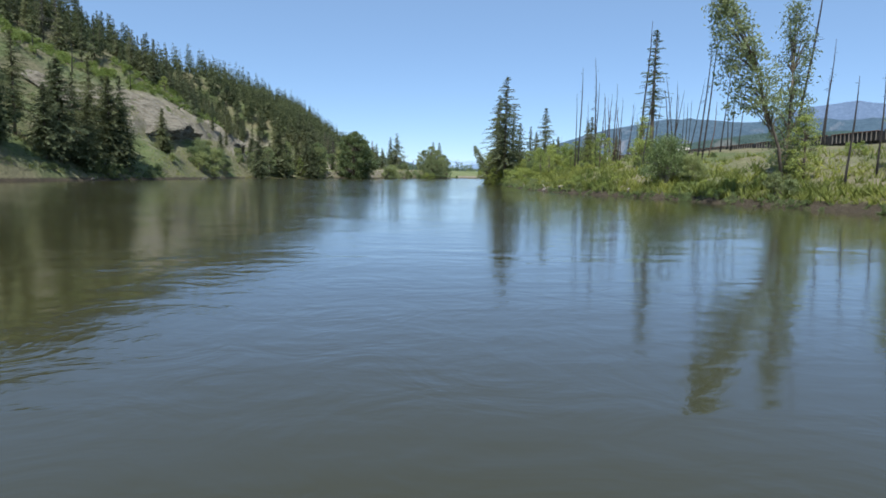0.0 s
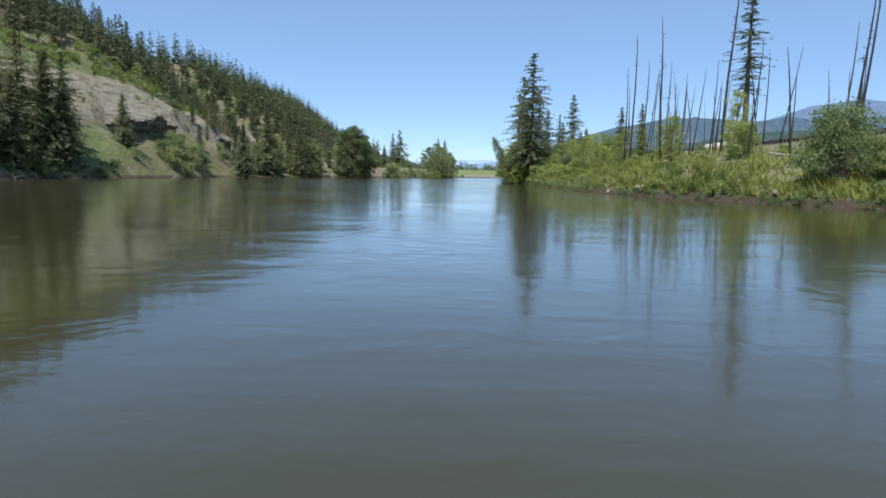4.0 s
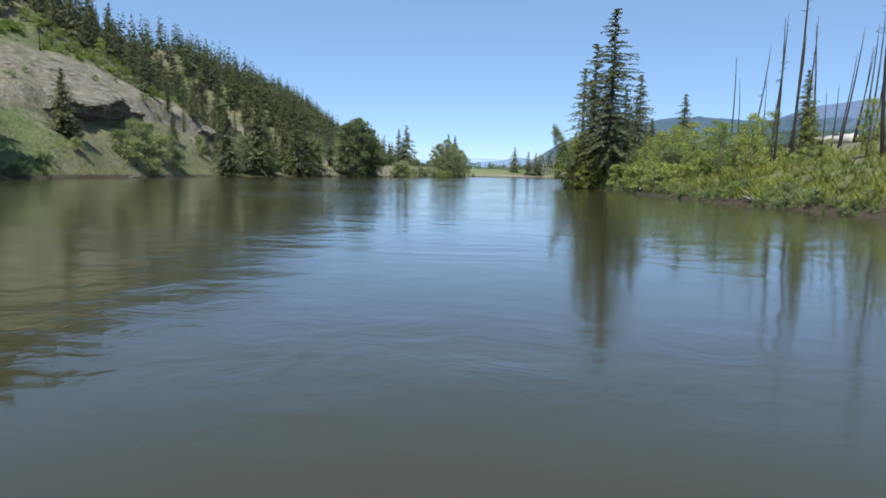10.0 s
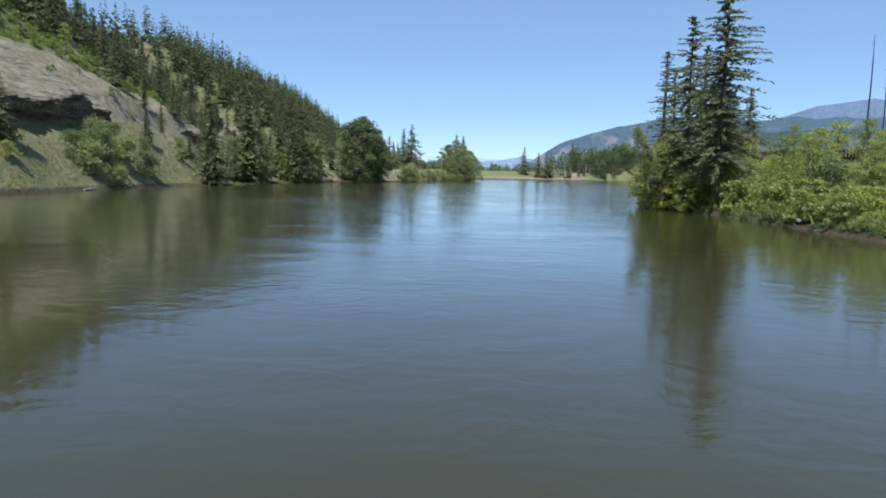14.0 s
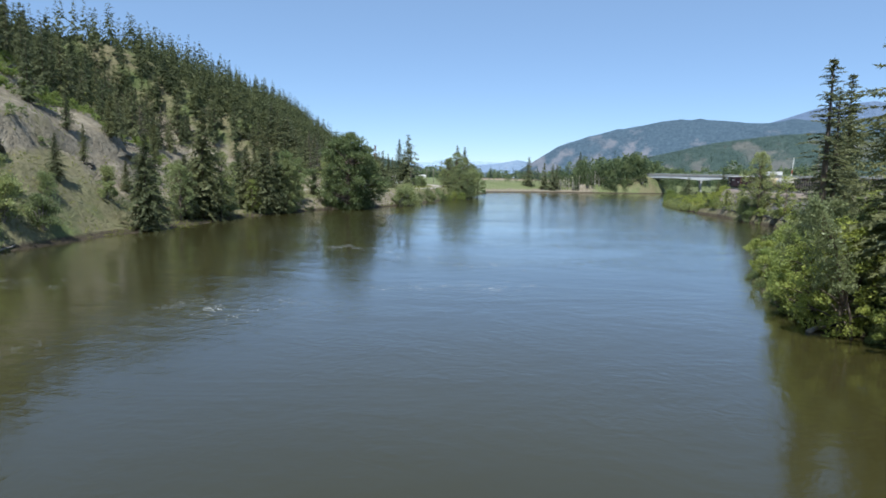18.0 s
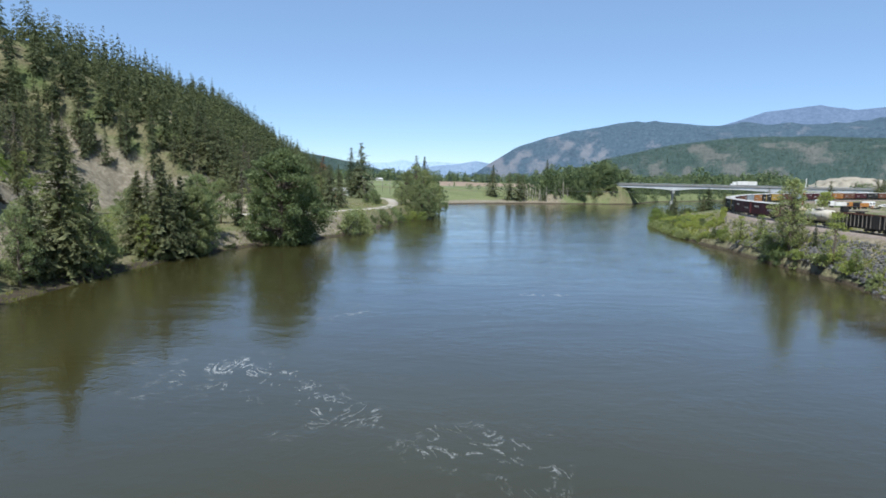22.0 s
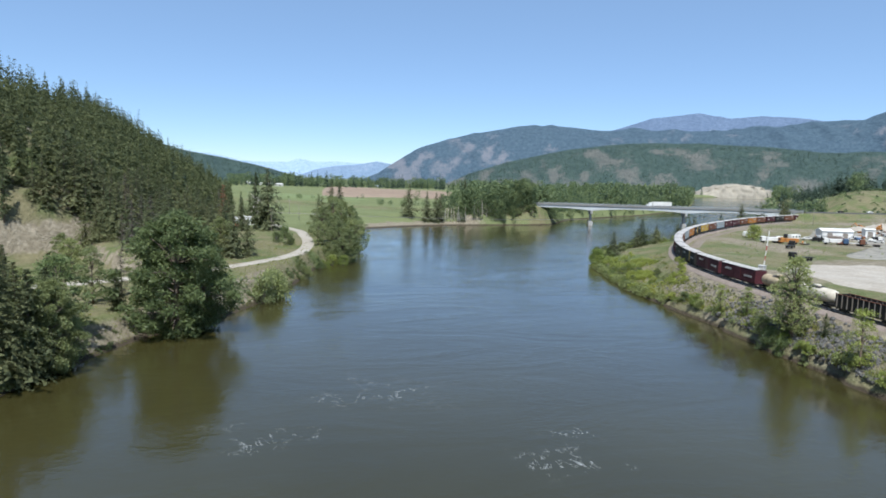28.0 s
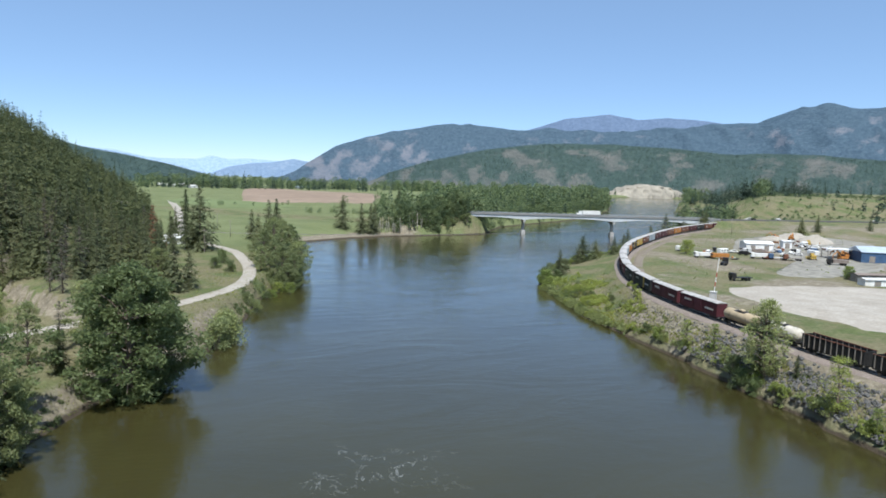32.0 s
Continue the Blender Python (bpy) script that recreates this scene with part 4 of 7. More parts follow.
for k, x, y, hgt, w in (("cotton_a", -49.5, 355.5, 25.5, 1.15), ("cotton_b", -45, 361, 22, 0.9), ("cotton_b", -52, 371, 17, 1.3), ("cotton_c", -60, 378, 14, 1.3), ("cotton_c", -66.5, 340, 15.5, 1.35), ("cotton_c", -67.8, 364, 13, 0.95),
                        ("cotton_airy", -72.2, 297, 17, 0.9), ("cotton_c", -77, 301, 15, 0.85), ("cotton_airy", -74, 343, 12, 1.0), ("cotton_c", -76.5, 283, 13, 1.0), ("aspen", -70.5, 317, 9.5, 1.1), ("cotton_c", -71, 331, 10, 1.1), ("cotton_b", -83.5, 312, 11, 1.1), ("cotton_c", -88, 322, 12, 1.0),
                        ("cotton_b", -50, 440, 13, 1.3), ("cotton_c", -80.5, 392, 11, 1.2), ("cotton_b", -92, 421, 9, 1.2), ("cotton_b", -84, 343, 11, 1.1), ("cotton_a", -64.3, 329, 15.5, 0.85), ("cotton_c", -62.5, 333, 11, 1.0), ("cotton_c", -80, 277, 11, 1.1), ("cotton_c", -82, 296, 12, 1.1), ("aspen", -76, 313, 9, 1.2), ("cotton_b", -73.6, 302.5, 8.5, 1.3),
                        ("cotton_b", -5, 467, 13.5, 1.2), ("cotton_b", -9, 472, 16.5, 1.1), ("cotton_c", -2, 482, 17, 1.15), ("cotton_a", -8, 462, 10, 1.2), ("cotton_c", -10, 495, 19, 1.1), ("cotton_b", -5, 512, 18, 1.1),
                        ("cotton_b", -15, 482, 15, 1.2), ("cotton_b", 0, 526, 18, 1.1), ("cotton_c", -17, 470, 10, 1.2), ("cotton_c", 2, 500, 15, 1.2)):
    put(k, x, y, hgt / 16, group=BANK_LEFT, wide=w)
for k, x, y, hgt in (("shrub_olive", -83, 221, 7.5), ("shrub_green", -84.5, 227, 8.2), ("shrub_olive", -83, 234, 7.6), ("shrub_green", -81.5, 241, 6.2), ("shrub_green", -86, 222, 6.5), ("shrub_olive", -87, 232, 7.0), ("shrub_green", -88, 240, 6.0), ("shrub_olive", -80.5, 227, 4.6),
                     ("shrub_olive", -86, 250, 4.4), ("shrub_olive", -84, 266, 4.0), ("shrub_green", -87, 272, 4.4), ("shrub_green", -73.5, 298, 7), ("shrub_green", -73, 305, 6.5), ("shrub_green", -68.5, 320, 4.4)):
    put_bush(k, x, y, hgt, "shrubs on the hill side of the river")
for k, x, y, hgt in (("spruce_b", -88.5, 257, 8.5), ("spruce_c", -91, 271, 8), ("spruce_b", -98, 296, 11), ("spruce_c", -102.8, 330, 13), ("spruce_c", -92, 375, 14), ("spruce_b", -89, 284, 7)):
    put(k, x, y, hgt / 20, group=BANK_LEFT)
for k, x, y, hgt in (("shrub_olive", -33.5, 386, 9), ("shrub_olive", -31, 392, 9.5), ("shrub_green", -30, 399, 5),
                     ("shrub_green", -22, 425, 5), ("shrub_green", -24, 431, 4), ("shrub_green", -88, 404, 5.2), ("shrub_green", -28, 470, 5), ("shrub_green", -33, 480, 5), ("shrub_olive", -30, 492, 6),
                     ("shrub_green", -12, 462, 6), ("shrub_bright", -8, 456, 4.5), ("shrub_olive", 12, 592, 3), ("shrub_green", -87, 205, 3.5), ("shrub_olive", -84, 200, 3),
                     ("shrub_green", 106, 672, 7), ("shrub_green", 112, 678, 9), ("shrub_olive", 120, 684, 9), ("shrub_green", 128, 692, 11), ("shrub_green", 134, 684, 7), ("shrub_olive", 140, 688, 6), ("shrub_green", 146, 690, 5), ("shrub_bright", 117, 672, 5), ("shrub_green", 150, 697, 7), ("shrub_green", 142, 694, 9), ("shrub_bright", -15, 450, 3.5), ("shrub_bright", -12, 457, 4.5), ("shrub_green", -17, 447, 3), ("shrub_bright", -11, 463, 5), ("shrub_olive", -27, 470, 3)):
    put_bush(k, x, y, hgt, "shrubs on the hill side of the river")
for k in range(18):
    y = rng.uniform(90, 178)
    x = np.interp(y, [p[1] for p in LEFT_SHORE[:14]], [p[0] for p in LEFT_SHORE[:14]]) - rng.uniform(0.5, 6)
    put(("shrub_green", "shrub_olive")[k % 2], x, y, rng.uniform(0.5, 1.3), group="shrubs on the hill side of the river")
for k in range(40):
    a, q = rng.uniform(0, 6.28), rng.uniform(5, 30)
    x, y = 146 + q * math.cos(a) - 6, 692 + 0.6 * q * math.sin(a)
    if x < 151 and height(x, y) > 0.6:
        put(("shrub_green", "shrub_olive", "shrub_green")[k % 3], x, y, rng.uniform(1.2, 2.6), group="bushes round the bridge end")
# bright scrub in a band on the open slope, joined
SCRUB = [shrub_shape(200 + k, 3.0, 0.62, 14, 24, 0.24, 3)[1] for k in range(5)]
by_ = rng.uniform(185, 350, 420)
bx_ = np.interp(by_, FOOT_Y, FOOT_X) - np.interp(by_, [195, 350], [58, 24]) - rng.normal(size=420) * 5.0
tagged(scatter("slope_scrub", SCRUB, bx_, by_, terrain(bx_, by_)[0], rng.uniform(0.35, 1.15, 420), LEAF_BRIGHT), "fresh green scrub in a band on the slope", "scrub", kind="stuff")
dy_ = rng.uniform(90, 330, 110)
dx_ = np.interp(dy_, FOOT_Y, FOOT_X) - rng.uniform(3, 60, 110)
tagged(scatter("dry_scrub", SCRUB, dx_, dy_, terrain(dx_, dy_)[0], rng.uniform(0.35, 0.9, 110), LEAF_OLIVE), "olive scrub on the dry slope", "scrub", kind="stuff")
for x, y, hgt in ((-116, 242, 8), (-122, 215, 10), (-128, 205, 9), (-118, 196, 7), (-135, 190, 10), (-141, 180, 9), (-126, 182, 8), (-130, 168, 9)):
    put("snag_b", x, y, hgt / 20, wide=1.5, group="burned trunks on the slope")

for k in range(30):
    x, y = rng.uniform(-74, -50), rng.uniform(428, 610)
    if line_distance(np.array([x]), np.array([y]), [(-46, 412), (-25, 446), (-20.7, 492), (-32, 552), (-52, 640)])[0][0] > 8 and math.hypot(x + 51, y - 563) > 9:
        put(("fir_mid", "spruce_b", "fir_mid_b")[k % 3], x, y, rng.uniform(0.6, 0.95), group="firs at the edge of the forest")

# the forest on the hill: near trees one by one, the rest joined
SPOTS = []
for y in np.arange(95, 1350, 6.3):
    gap = 6.3 if y < 620 else 7.6
    edge = np.interp(y, [95, 200, 250, 300, 350, 400, 426, 444, 475, 560, 700], [80, 72, 57, 40, 26, 20, 20, 16, 3, 1, 0])
    for u in np.arange(edge, 114, gap):
        SPOTS.append((np.interp(y, FOOT_Y, FOOT_X) - u - rng.uniform(-2.4, 2.4), y + rng.uniform(-2.4, 2.4), u - edge))
SX, SY, SU = (np.array(c) for c in zip(*SPOTS))
SZ = terrain(SX, SY)[0]
lone = (SY > 230) & (SY < 520) & (SU < 17)
for x, y, z in zip(SX[lone], SY[lone], SZ[lone]):
    kind = "fir_dry" if rng.uniform() < 0.05 else ("fir_mid", "fir_mid_b", "fir_mid")[rng.randint(3)]
    put(kind, x, y, rng.uniform(0.55, 0.98), z=z, group="firs at the edge of the forest", wide=rng.uniform(0.9, 1.2))


FIRS = [needle_crown(60 + k, 20, width=0.23 + 0.03 * (k % 3), whorls=12, per=5, twigs=1, ragged=0.3, low=0.03, skirt=0.6, full=0.75 + 0.07 * k, twig=1.6) for k in range(5)]
rest = ~lone
NEARFIRS = [needle_crown(70 + k, 20, width=0.215 + 0.03 * (k % 3), whorls=17, per=7, twigs=5, ragged=0.3, low=0.04, skirt=0.52, full=0.75 + 0.06 * k, twig=0.95) for k in range(6)]
for stand, some in ((NEARFIRS, rest & (SY < 470) & (SU < 62)), (FIRS, rest & ~((SY < 470) & (SU < 62)))):
    forest = scatter("forest", stand, SX[some], SY[some], SZ[some], rng.uniform(0.42, 1.06, some.sum()), NEEDLE_FAR, rng.uniform(0.8, 1.22, some.sum()))
    tagged(forest, "dense dark green conifer forest covering the hill", "forest", kind="stuff")

for k in range(14):
    y = rng.uniform(262, 400)
    x = np.interp(y, FOOT_Y, FOOT_X) - rng.uniform(16, np.interp(y, [262, 400], [46, 32]))
    put(("fir_mid", "aspen", "fir_mid_b", "spruce_c")[k % 4], x, y, rng.uniform(0.4, 0.72), group=BANK_LEFT, wide=rng.uniform(1.0, 1.4))

# ---- right bank, the point with burned trees ----
for k, x, y, hgt, w in (("spruce_a", 16.8, 178.5, 29.0, 1.15), ("spruce_a", 15.8, 186.5, 25, 1.15), ("spruce_a", 20.5, 193.5, 21, 0.95), ("spruce_thin", 16, 196.5, 22, 1.5), ("spruce_thin", 18, 198.5, 19, 1.4),
                        ("spruce_c", 34.8, 223.8, 23, 1.15), ("spruce_c", 31, 219, 15, 1.2), ("spruce_b", 41, 234, 14, 0.9), ("spruce_c", 59.4, 262.6, 25, 1.15), ("spruce_c", 22, 189, 15.5, 1.1), ("spruce_thin", 38.5, 121, 24.5, 1.4), ("spruce_c", 33, 150, 11, 1.0),
                        ("spruce_a", 26, 196, 14, 0.9), ("spruce_c", 39, 232, 13, 1.0), ("spruce_b", 45, 170, 7, 1.0)):
    put(k, x, y, hgt / 20, group="conifers on the wooded point", wide=w)
for k, x, y, hgt, w in (("cotton_lean", 33.0, 63, 18, 1.0), ("cotton_lean", 13.6, 187, 11.5, 0.9), ("cotton_fresh", 13.4, 188.5, 9.5, 1.2), ("cotton_fresh", 13.6, 193, 8, 1.3), ("cotton_fresh", 14.8, 182.5, 5.5, 1.4), ("aspen", 13.2, 194.5, 7, 1.4), ("cotton_slim", 34.2, 65, 18, 1.0), ("cotton_b", 15, 189, 9, 0.9), ("cotton_b", 15.5, 194, 9.5, 0.9), ("cotton_b", 17, 199, 9, 0.9), ("cotton_c", 22, 206, 9, 1.0),
                        ("cotton_b", 26, 212, 8, 1.0), ("aspen", 36, 118, 9, 1.1), ("aspen", 30, 125, 7, 1.3), ("aspen", 37, 70, 9, 1.0), ("aspen", 34.6, 62.5, 6.5, 1.3), ("aspen", 40, 57, 9.5, 0.8)):
    put(k, x, y, hgt / 16, group="leafy trees on the wooded point", wide=w, turn=20 if k == "cotton_lean" else None)
for k, x, y, hgt, lean in (("snag_b", 30.5, 147.7, 23, 1), ("snag_b", 30.6, 152, 18, 0), ("snag_a", 31.2, 133, 22, -4), ("snag_a", 38.8, 129, 27, 2), ("snag_a", 40, 75, 21, 5), ("snag_b", 34, 55, 9.5, 3), ("snag_b", 38, 57, 9, 0),
                           ("snag_a", 42, 60, 14, 1), ("snag_b", 33, 108, 14, 7), ("snag_b", 36, 104, 12, -6), ("snag_a", 37, 95, 17, 3), ("snag_b", 38, 96, 18, 4), ("snag_c", 35, 138, 14, -3), ("snag_c", 36, 139, 12, 4), ("snag_c", 34.5, 140, 13, 6),
                           ("snag_c", 37, 137, 11, -5), ("snag_c", 33.5, 136, 9, -4), ("snag_b", 47, 133, 15, 0), ("snag_b", 40, 150, 15, 3), ("snag_b", 52, 147, 14, 2), ("snag_b", 39.3, 165, 17, 4), ("snag_b", 39.8, 160, 17.5, -3), ("snag_b", 40, 135, 9, -2), ("snag_b", 42.6, 140, 11, 2), ("snag_a", 49.5, 140, 17.5, -9), ("snag_b", 52, 138, 15.5, 9), ("snag_b", 44.3, 120, 10, 1), ("snag_c", 44.7, 110, 9.5, 8), ("snag_b", 50.1, 118, 15.5, 5),
                           ("snag_b", 41.6, 190, 18, 0), ("snag_b", 40.8, 185, 13, -4), ("snag_a", 47.9, 195, 20, 5), ("snag_a", 39.1, 170, 21, 2), ("snag_b", 52, 200, 14, 1), ("snag_a", 44.3, 170, 20, 0), ("snag_b", 35.2, 150, 8, 0), ("snag_b", 46.2, 165, 14, 9), ("snag_b", 50.7, 172, 18, 6), ("snag_b", 57.6, 180, 16, 7), ("snag_b", 64.1, 190, 18, 5),
                           ("snag_b", 53.7, 170, 19, 2), ("snag_b", 64.4, 185, 19, 9), ("snag_b", 50.5, 160, 10, 5), ("snag_b", 71.2, 190, 17, 2), ("snag_b", 65.8, 180, 15, 0), ("snag_b", 44, 163, 9, 2), ("snag_a", 60, 212, 19, 3), ("snag_b", 70, 214, 15, -4), ("snag_d", 70, 232, 14, 4), ("snag_b", 52, 118, 11, 0), ("snag_b", 57, 126, 13, 3), ("snag_b", 61, 140, 12, -3),
                           ("snag_d", 44, 246, 16, 2), ("snag_d", 47, 250, 12, -8), ("snag_b", 46, 88, 12, 3), ("snag_b", 50, 92, 10, -2), ("snag_a", 58, 100, 16, 2), ("snag_b", 63, 108, 12, 1)):
    put(k, x, y, hgt / 20, group="burned trees on the point", tilt=lean, turn=90 + rng.uniform(-40, 40), wide=0.58 if hgt > 12 else 0.8)
for x, y, hgt, w in ((22, 168, 8.5, 1.3), (25, 172, 9, 1.3), (27, 164, 7.5, 1.4), (23.5, 160, 7, 1.4), (29, 175, 9, 1.3), (31, 168, 8, 1.3), (26, 181, 8.5, 1.3), (28.5, 157, 7.5, 1.4), (33, 176, 8.5, 1.3), (21.5, 175, 6.5, 1.4)):
    put("aspen", x, y, hgt / 18.5, group="leafy trees on the wooded point", wide=w)
R_Y, R_X = [p[1] for p in RIGHT_SHORE[:28]], [p[0] for p in RIGHT_SHORE[:28]]
for k, x, y, hgt in (("shrub_green", 31, 60, 2.2), ("shrub_bright", 34, 112, 5), ("shrub_bright", 193, 486, 8), ("shrub_bright", 206, 408, 5), ("shrub_green", 202, 404, 4), ("shrub_low", 15.5, 192, 3), ("shrub_green", 18, 203, 4.5), ("shrub_green", 23, 213, 4),
                     ("shrub_bright", 15.5, 198, 3.8), ("shrub_bright", 20, 209, 4), ("shrub_bright", 33, 233, 4.6), ("shrub_bright", 29.5, 226, 4.4), ("shrub_bright", 26, 219, 4.4), ("shrub_olive", 38, 240, 5), ("shrub_olive", 43, 246, 4.5), ("shrub_bright", 49, 254, 4)):
    put_bush(k, x, y, hgt, "shrubs on the wooded point")
for x, y, hgt in ((28, 81.5, 6.5), (30.2, 78.5, 3.4)):
    put("willow", x, y, hgt / 6, group="shrubs on the wooded point")
for k in range(118):
    y = rng.uniform(48, 262) if k % 4 else rng.uniform(120, 240)
    x = np.interp(y, R_Y, R_X) + (rng.uniform(0.3, 4) if k % 3 else rng.uniform(4, 26))
    s = rng.uniform(0.4, 1.05) * (1.3 if y > 150 else 0.55)
    put(("shrub_low", "shrub_bright", "shrub_olive", "shrub_low")[rng.randint(4)], x, y, s, group="shrubs on the wooded point")
for k in range(22):
    y = rng.uniform(148, 222)
    put_bush(("shrub_bright", "shrub_olive", "shrub_bright")[k % 3], np.interp(y, R_Y, R_X) + rng.uniform(3.5, 16), y, rng.uniform(3.2, 5.4), "shrubs on the wooded point")
for k in range(20):
    y = rng.uniform(135, 232)
    put("aspen", np.interp(y, R_Y, R_X) + rng.uniform(6, 22), y, rng.uniform(0.3, 0.5), group="leafy trees on the wooded point")

for x, y, hgt, lean, turn in ((40, 239, 7, 28, 60), (44, 242, 8, 22, 90), (37, 234, 5, 35, 120), (47, 247, 6, 15, 40)):
    put("snag_e", x, y, hgt / 20, group="bleached dead trees on the shore", tilt=lean, turn=turn, wide=1.1)

# ---- right bank below the railway ----
for k, x, y, hgt, w in (("cotton_airy", 73.2, 324, 17.5, 1.1), ("cotton_airy", 75.2, 327, 11, 1.1), ("aspen", 76.4, 341.5, 7.0, 1.3), ("aspen", 75.6, 350, 7.2, 1.3), ("aspen", 71.2, 305.5, 11.0, 1.25), ("aspen", 73.6, 335, 4.5, 1.5), ("aspen", 69.8, 297, 5, 1.5)):
    put(k, x, y, hgt / 16, group="trees below the railway", wide=w)
for k, x, y, hgt in (("shrub_green", 71.6, 327.5, 5.6), ("shrub_green", 72.6, 331.5, 4.6), ("shrub_olive", 71, 323.5, 4.4), ("shrub_bright", 70.9, 316.5, 2.6), ("shrub_bright", 71.2, 319, 2.2), ("shrub_bright", 69.5, 298.5, 3.0), ("shrub_olive", 70.6, 309, 1.8),
                     ("shrub_bright", 76.4, 361, 3.6), ("shrub_green", 77.2, 367, 3.0), ("shrub_bright", 77, 373, 2.6), ("shrub_bright", 93, 452, 6.5), ("shrub_green", 95, 455, 7), ("shrub_bright", 97, 461, 5.5), ("shrub_bright", 91, 446, 4.8), ("shrub_olive", 100, 462, 4.4),
                     ("shrub_bright", 89, 428, 3.8), ("shrub_bright", 93, 425, 3.0), ("shrub_green", 87, 420, 3.0), ("shrub_bright", 84.5, 409, 3.2), ("shrub_bright", 96, 398, 2.4), ("shrub_bright", 92, 391, 2.6), ("shrub_bright", 98.5, 404, 2.2)):
    put_bush(k, x, y, hgt, "shrubs below the railway")
for k, x, y, hgt, w in (("spruce_b", 106, 463, 10.5, 1.9), ("spruce_b", 103.5, 460, 6, 1.9), ("spruce_b", 138, 496, 13, 2.2), ("spruce_b", 152, 506, 10, 2.0), ("spruce_b", 171, 517, 10, 1.8), ("spruce_b", 194, 537, 12.5, 1.5), ("spruce_b", 187, 531, 11, 1.6), ("spruce_b", 134, 493, 9, 1.5), ("spruce_b", 228, 560, 11, 1.3), ("spruce_b", 290, 622, 18, 1.5),
                        ("spruce_b", 322, 640, 15, 1.4), ("spruce_b", 330, 628, 16, 1.5), ("spruce_b", 338, 633, 13, 1.5), ("spruce_b", 358, 562, 14, 1.5), ("spruce_b", 363, 566, 12, 1.6), ("spruce_b", 393, 578, 13, 1.3), ("spruce_b", 440, 572, 10, 1.3), ("spruce_c", 75.5, 318, 5, 1.25), ("spruce_b", 116, 474, 5, 1.5)):
    put(k, x, y, hgt / 20, group="spruces on the low point", wide=w)
for k in range(66):
    y = rng.uniform(288, 385) if k % 4 == 0 else rng.uniform(385, 446)
    x = np.interp(y, R_Y, R_X) + rng.uniform(0.1, 1.4) + (rng.uniform(0, 1) ** 2.5 * 12 if y > 385 else 0)
    s = rng.uniform(0.3, 0.75) * (1.3 if y > 400 else 0.8)
    put(("shrub_low", "shrub_bright", "shrub_green", "shrub_olive")[rng.randint(4)], x, y, s, group="shrubs below the railway")

# low growth hanging over both water lines, joined
FINE_SCRUB = [shrub_shape(210 + k, 3.0, 0.62, 16, 52, 0.135, 3)[1] for k in range(4)]
fy_ = rng.uniform(40, 262, 220)
fx_ = np.interp(fy_, R_Y, R_X) + rng.uniform(-0.45, 0.9, 220)
tagged(scatter("edge_growth", FINE_SCRUB, fx_, fy_, np.maximum(terrain(fx_, fy_)[0], 0.05) - 0.1, rng.uniform(0.16, 0.4, 220), LEAF_OLIVE), "low overhanging growth at the eroded water's edge", "scrub", kind="stuff")
fy_ = rng.uniform(30, 264, 230)
fx_ = np.interp(fy_, R_Y, R_X) + rng.uniform(0, 2.8, 230)
tagged(scatter("bank_growth", FINE_SCRUB, fx_, fy_, np.maximum(terrain(fx_, fy_)[0], 0.1) - 0.15, rng.uniform(0.2, 0.5, 230) * np.where(fy_ < 105, 0.6, 1.0), LEAF_OLIVE), "low olive growth on the near bank", "scrub", kind="stuff")
fy_ = np.concatenate([rng.uniform(264, 385, 42), rng.uniform(385, 446, 150)])
fx_ = np.interp(fy_, R_Y, R_X) + rng.uniform(-0.2, 1.8, len(fy_))
tagged(scatter("bank_fringe", SCRUB, fx_, fy_, np.maximum(terrain(fx_, fy_)[0], 0.1) - 0.15, rng.uniform(0.3, 0.75, len(fy_)) * np.where(fy_ > 264, 1.25, 1.0), LEAF_OLIVE), "low olive growth hanging over the water's edge", "scrub", kind="stuff")
fy_ = rng.uniform(40, 262, 240)
fx_ = np.interp(fy_, R_Y, R_X) + rng.uniform(2, 20, 240)
tagged(scatter("bank_scrub", FINE_SCRUB, fx_, fy_, terrain(fx_, fy_)[0] - 0.1, rng.uniform(0.25, 0.8, 240) * np.where(fy_ < 110, 0.35, np.where(fy_ < 140, 0.6, 1.0)), LEAF_BRIGHT), "fresh yellow-green growth on the point", "scrub", kind="stuff")
fy_ = rng.uniform(380, 450, 620)
fx_ = np.interp(fy_, R_Y, R_X) + rng.uniform(0, 1, 620) ** 1.5 * 19 + 0.5
ok_ = (value_noise(fx_, fy_, 11, 61) > 0.12) & (line_distance(fx_, fy_, TRACK)[0] > 5)
fy_, fx_ = fy_[ok_], fx_[ok_]
tagged(scatter("point_scrub", SCRUB, fx_, fy_, terrain(fx_, fy_)[0] - 0.1, rng.uniform(0.25, 0.8, len(fx_)), LEAF_BRIGHT), "fresh green scrub on the low point", "scrub", kind="stuff")
ly_ = np.concatenate([rng.uniform(60, 190, 120), rng.uniform(320, 480, 130)])
lx_ = np.interp(ly_, [p[1] for p in LEFT_SHORE[:18]], [p[0] for p in LEFT_SHORE[:18]]) - rng.uniform(-0.1, 3.5, len(ly_))
tagged(scatter("shore_fringe", SCRUB, lx_, ly_, np.maximum(terrain(lx_, ly_)[0], 0.1) - 0.1, rng.uniform(0.2, 0.6, len(ly_)), LEAF), "low green growth along the hill side shore", "scrub", kind="stuff")

# ---- far woods ----
BROAD = [leaf_cloud(80 + k, *zip(*[((math.cos(2.4 * i) * 16 * 0.27 * math.sin(3.1 * (0.1 + 0.9 * i / 13)) ** 0.5, math.sin(2.4 * i) * 16 * 0.27 * math.sin(3.1 * (0.1 + 0.9 * i / 13)) ** 0.5,
                                     16 * (0.08 + 0.84 * i / 13)), 2.5) for i in range(13)]), 17, 0.95, 3) for k in range(5)]


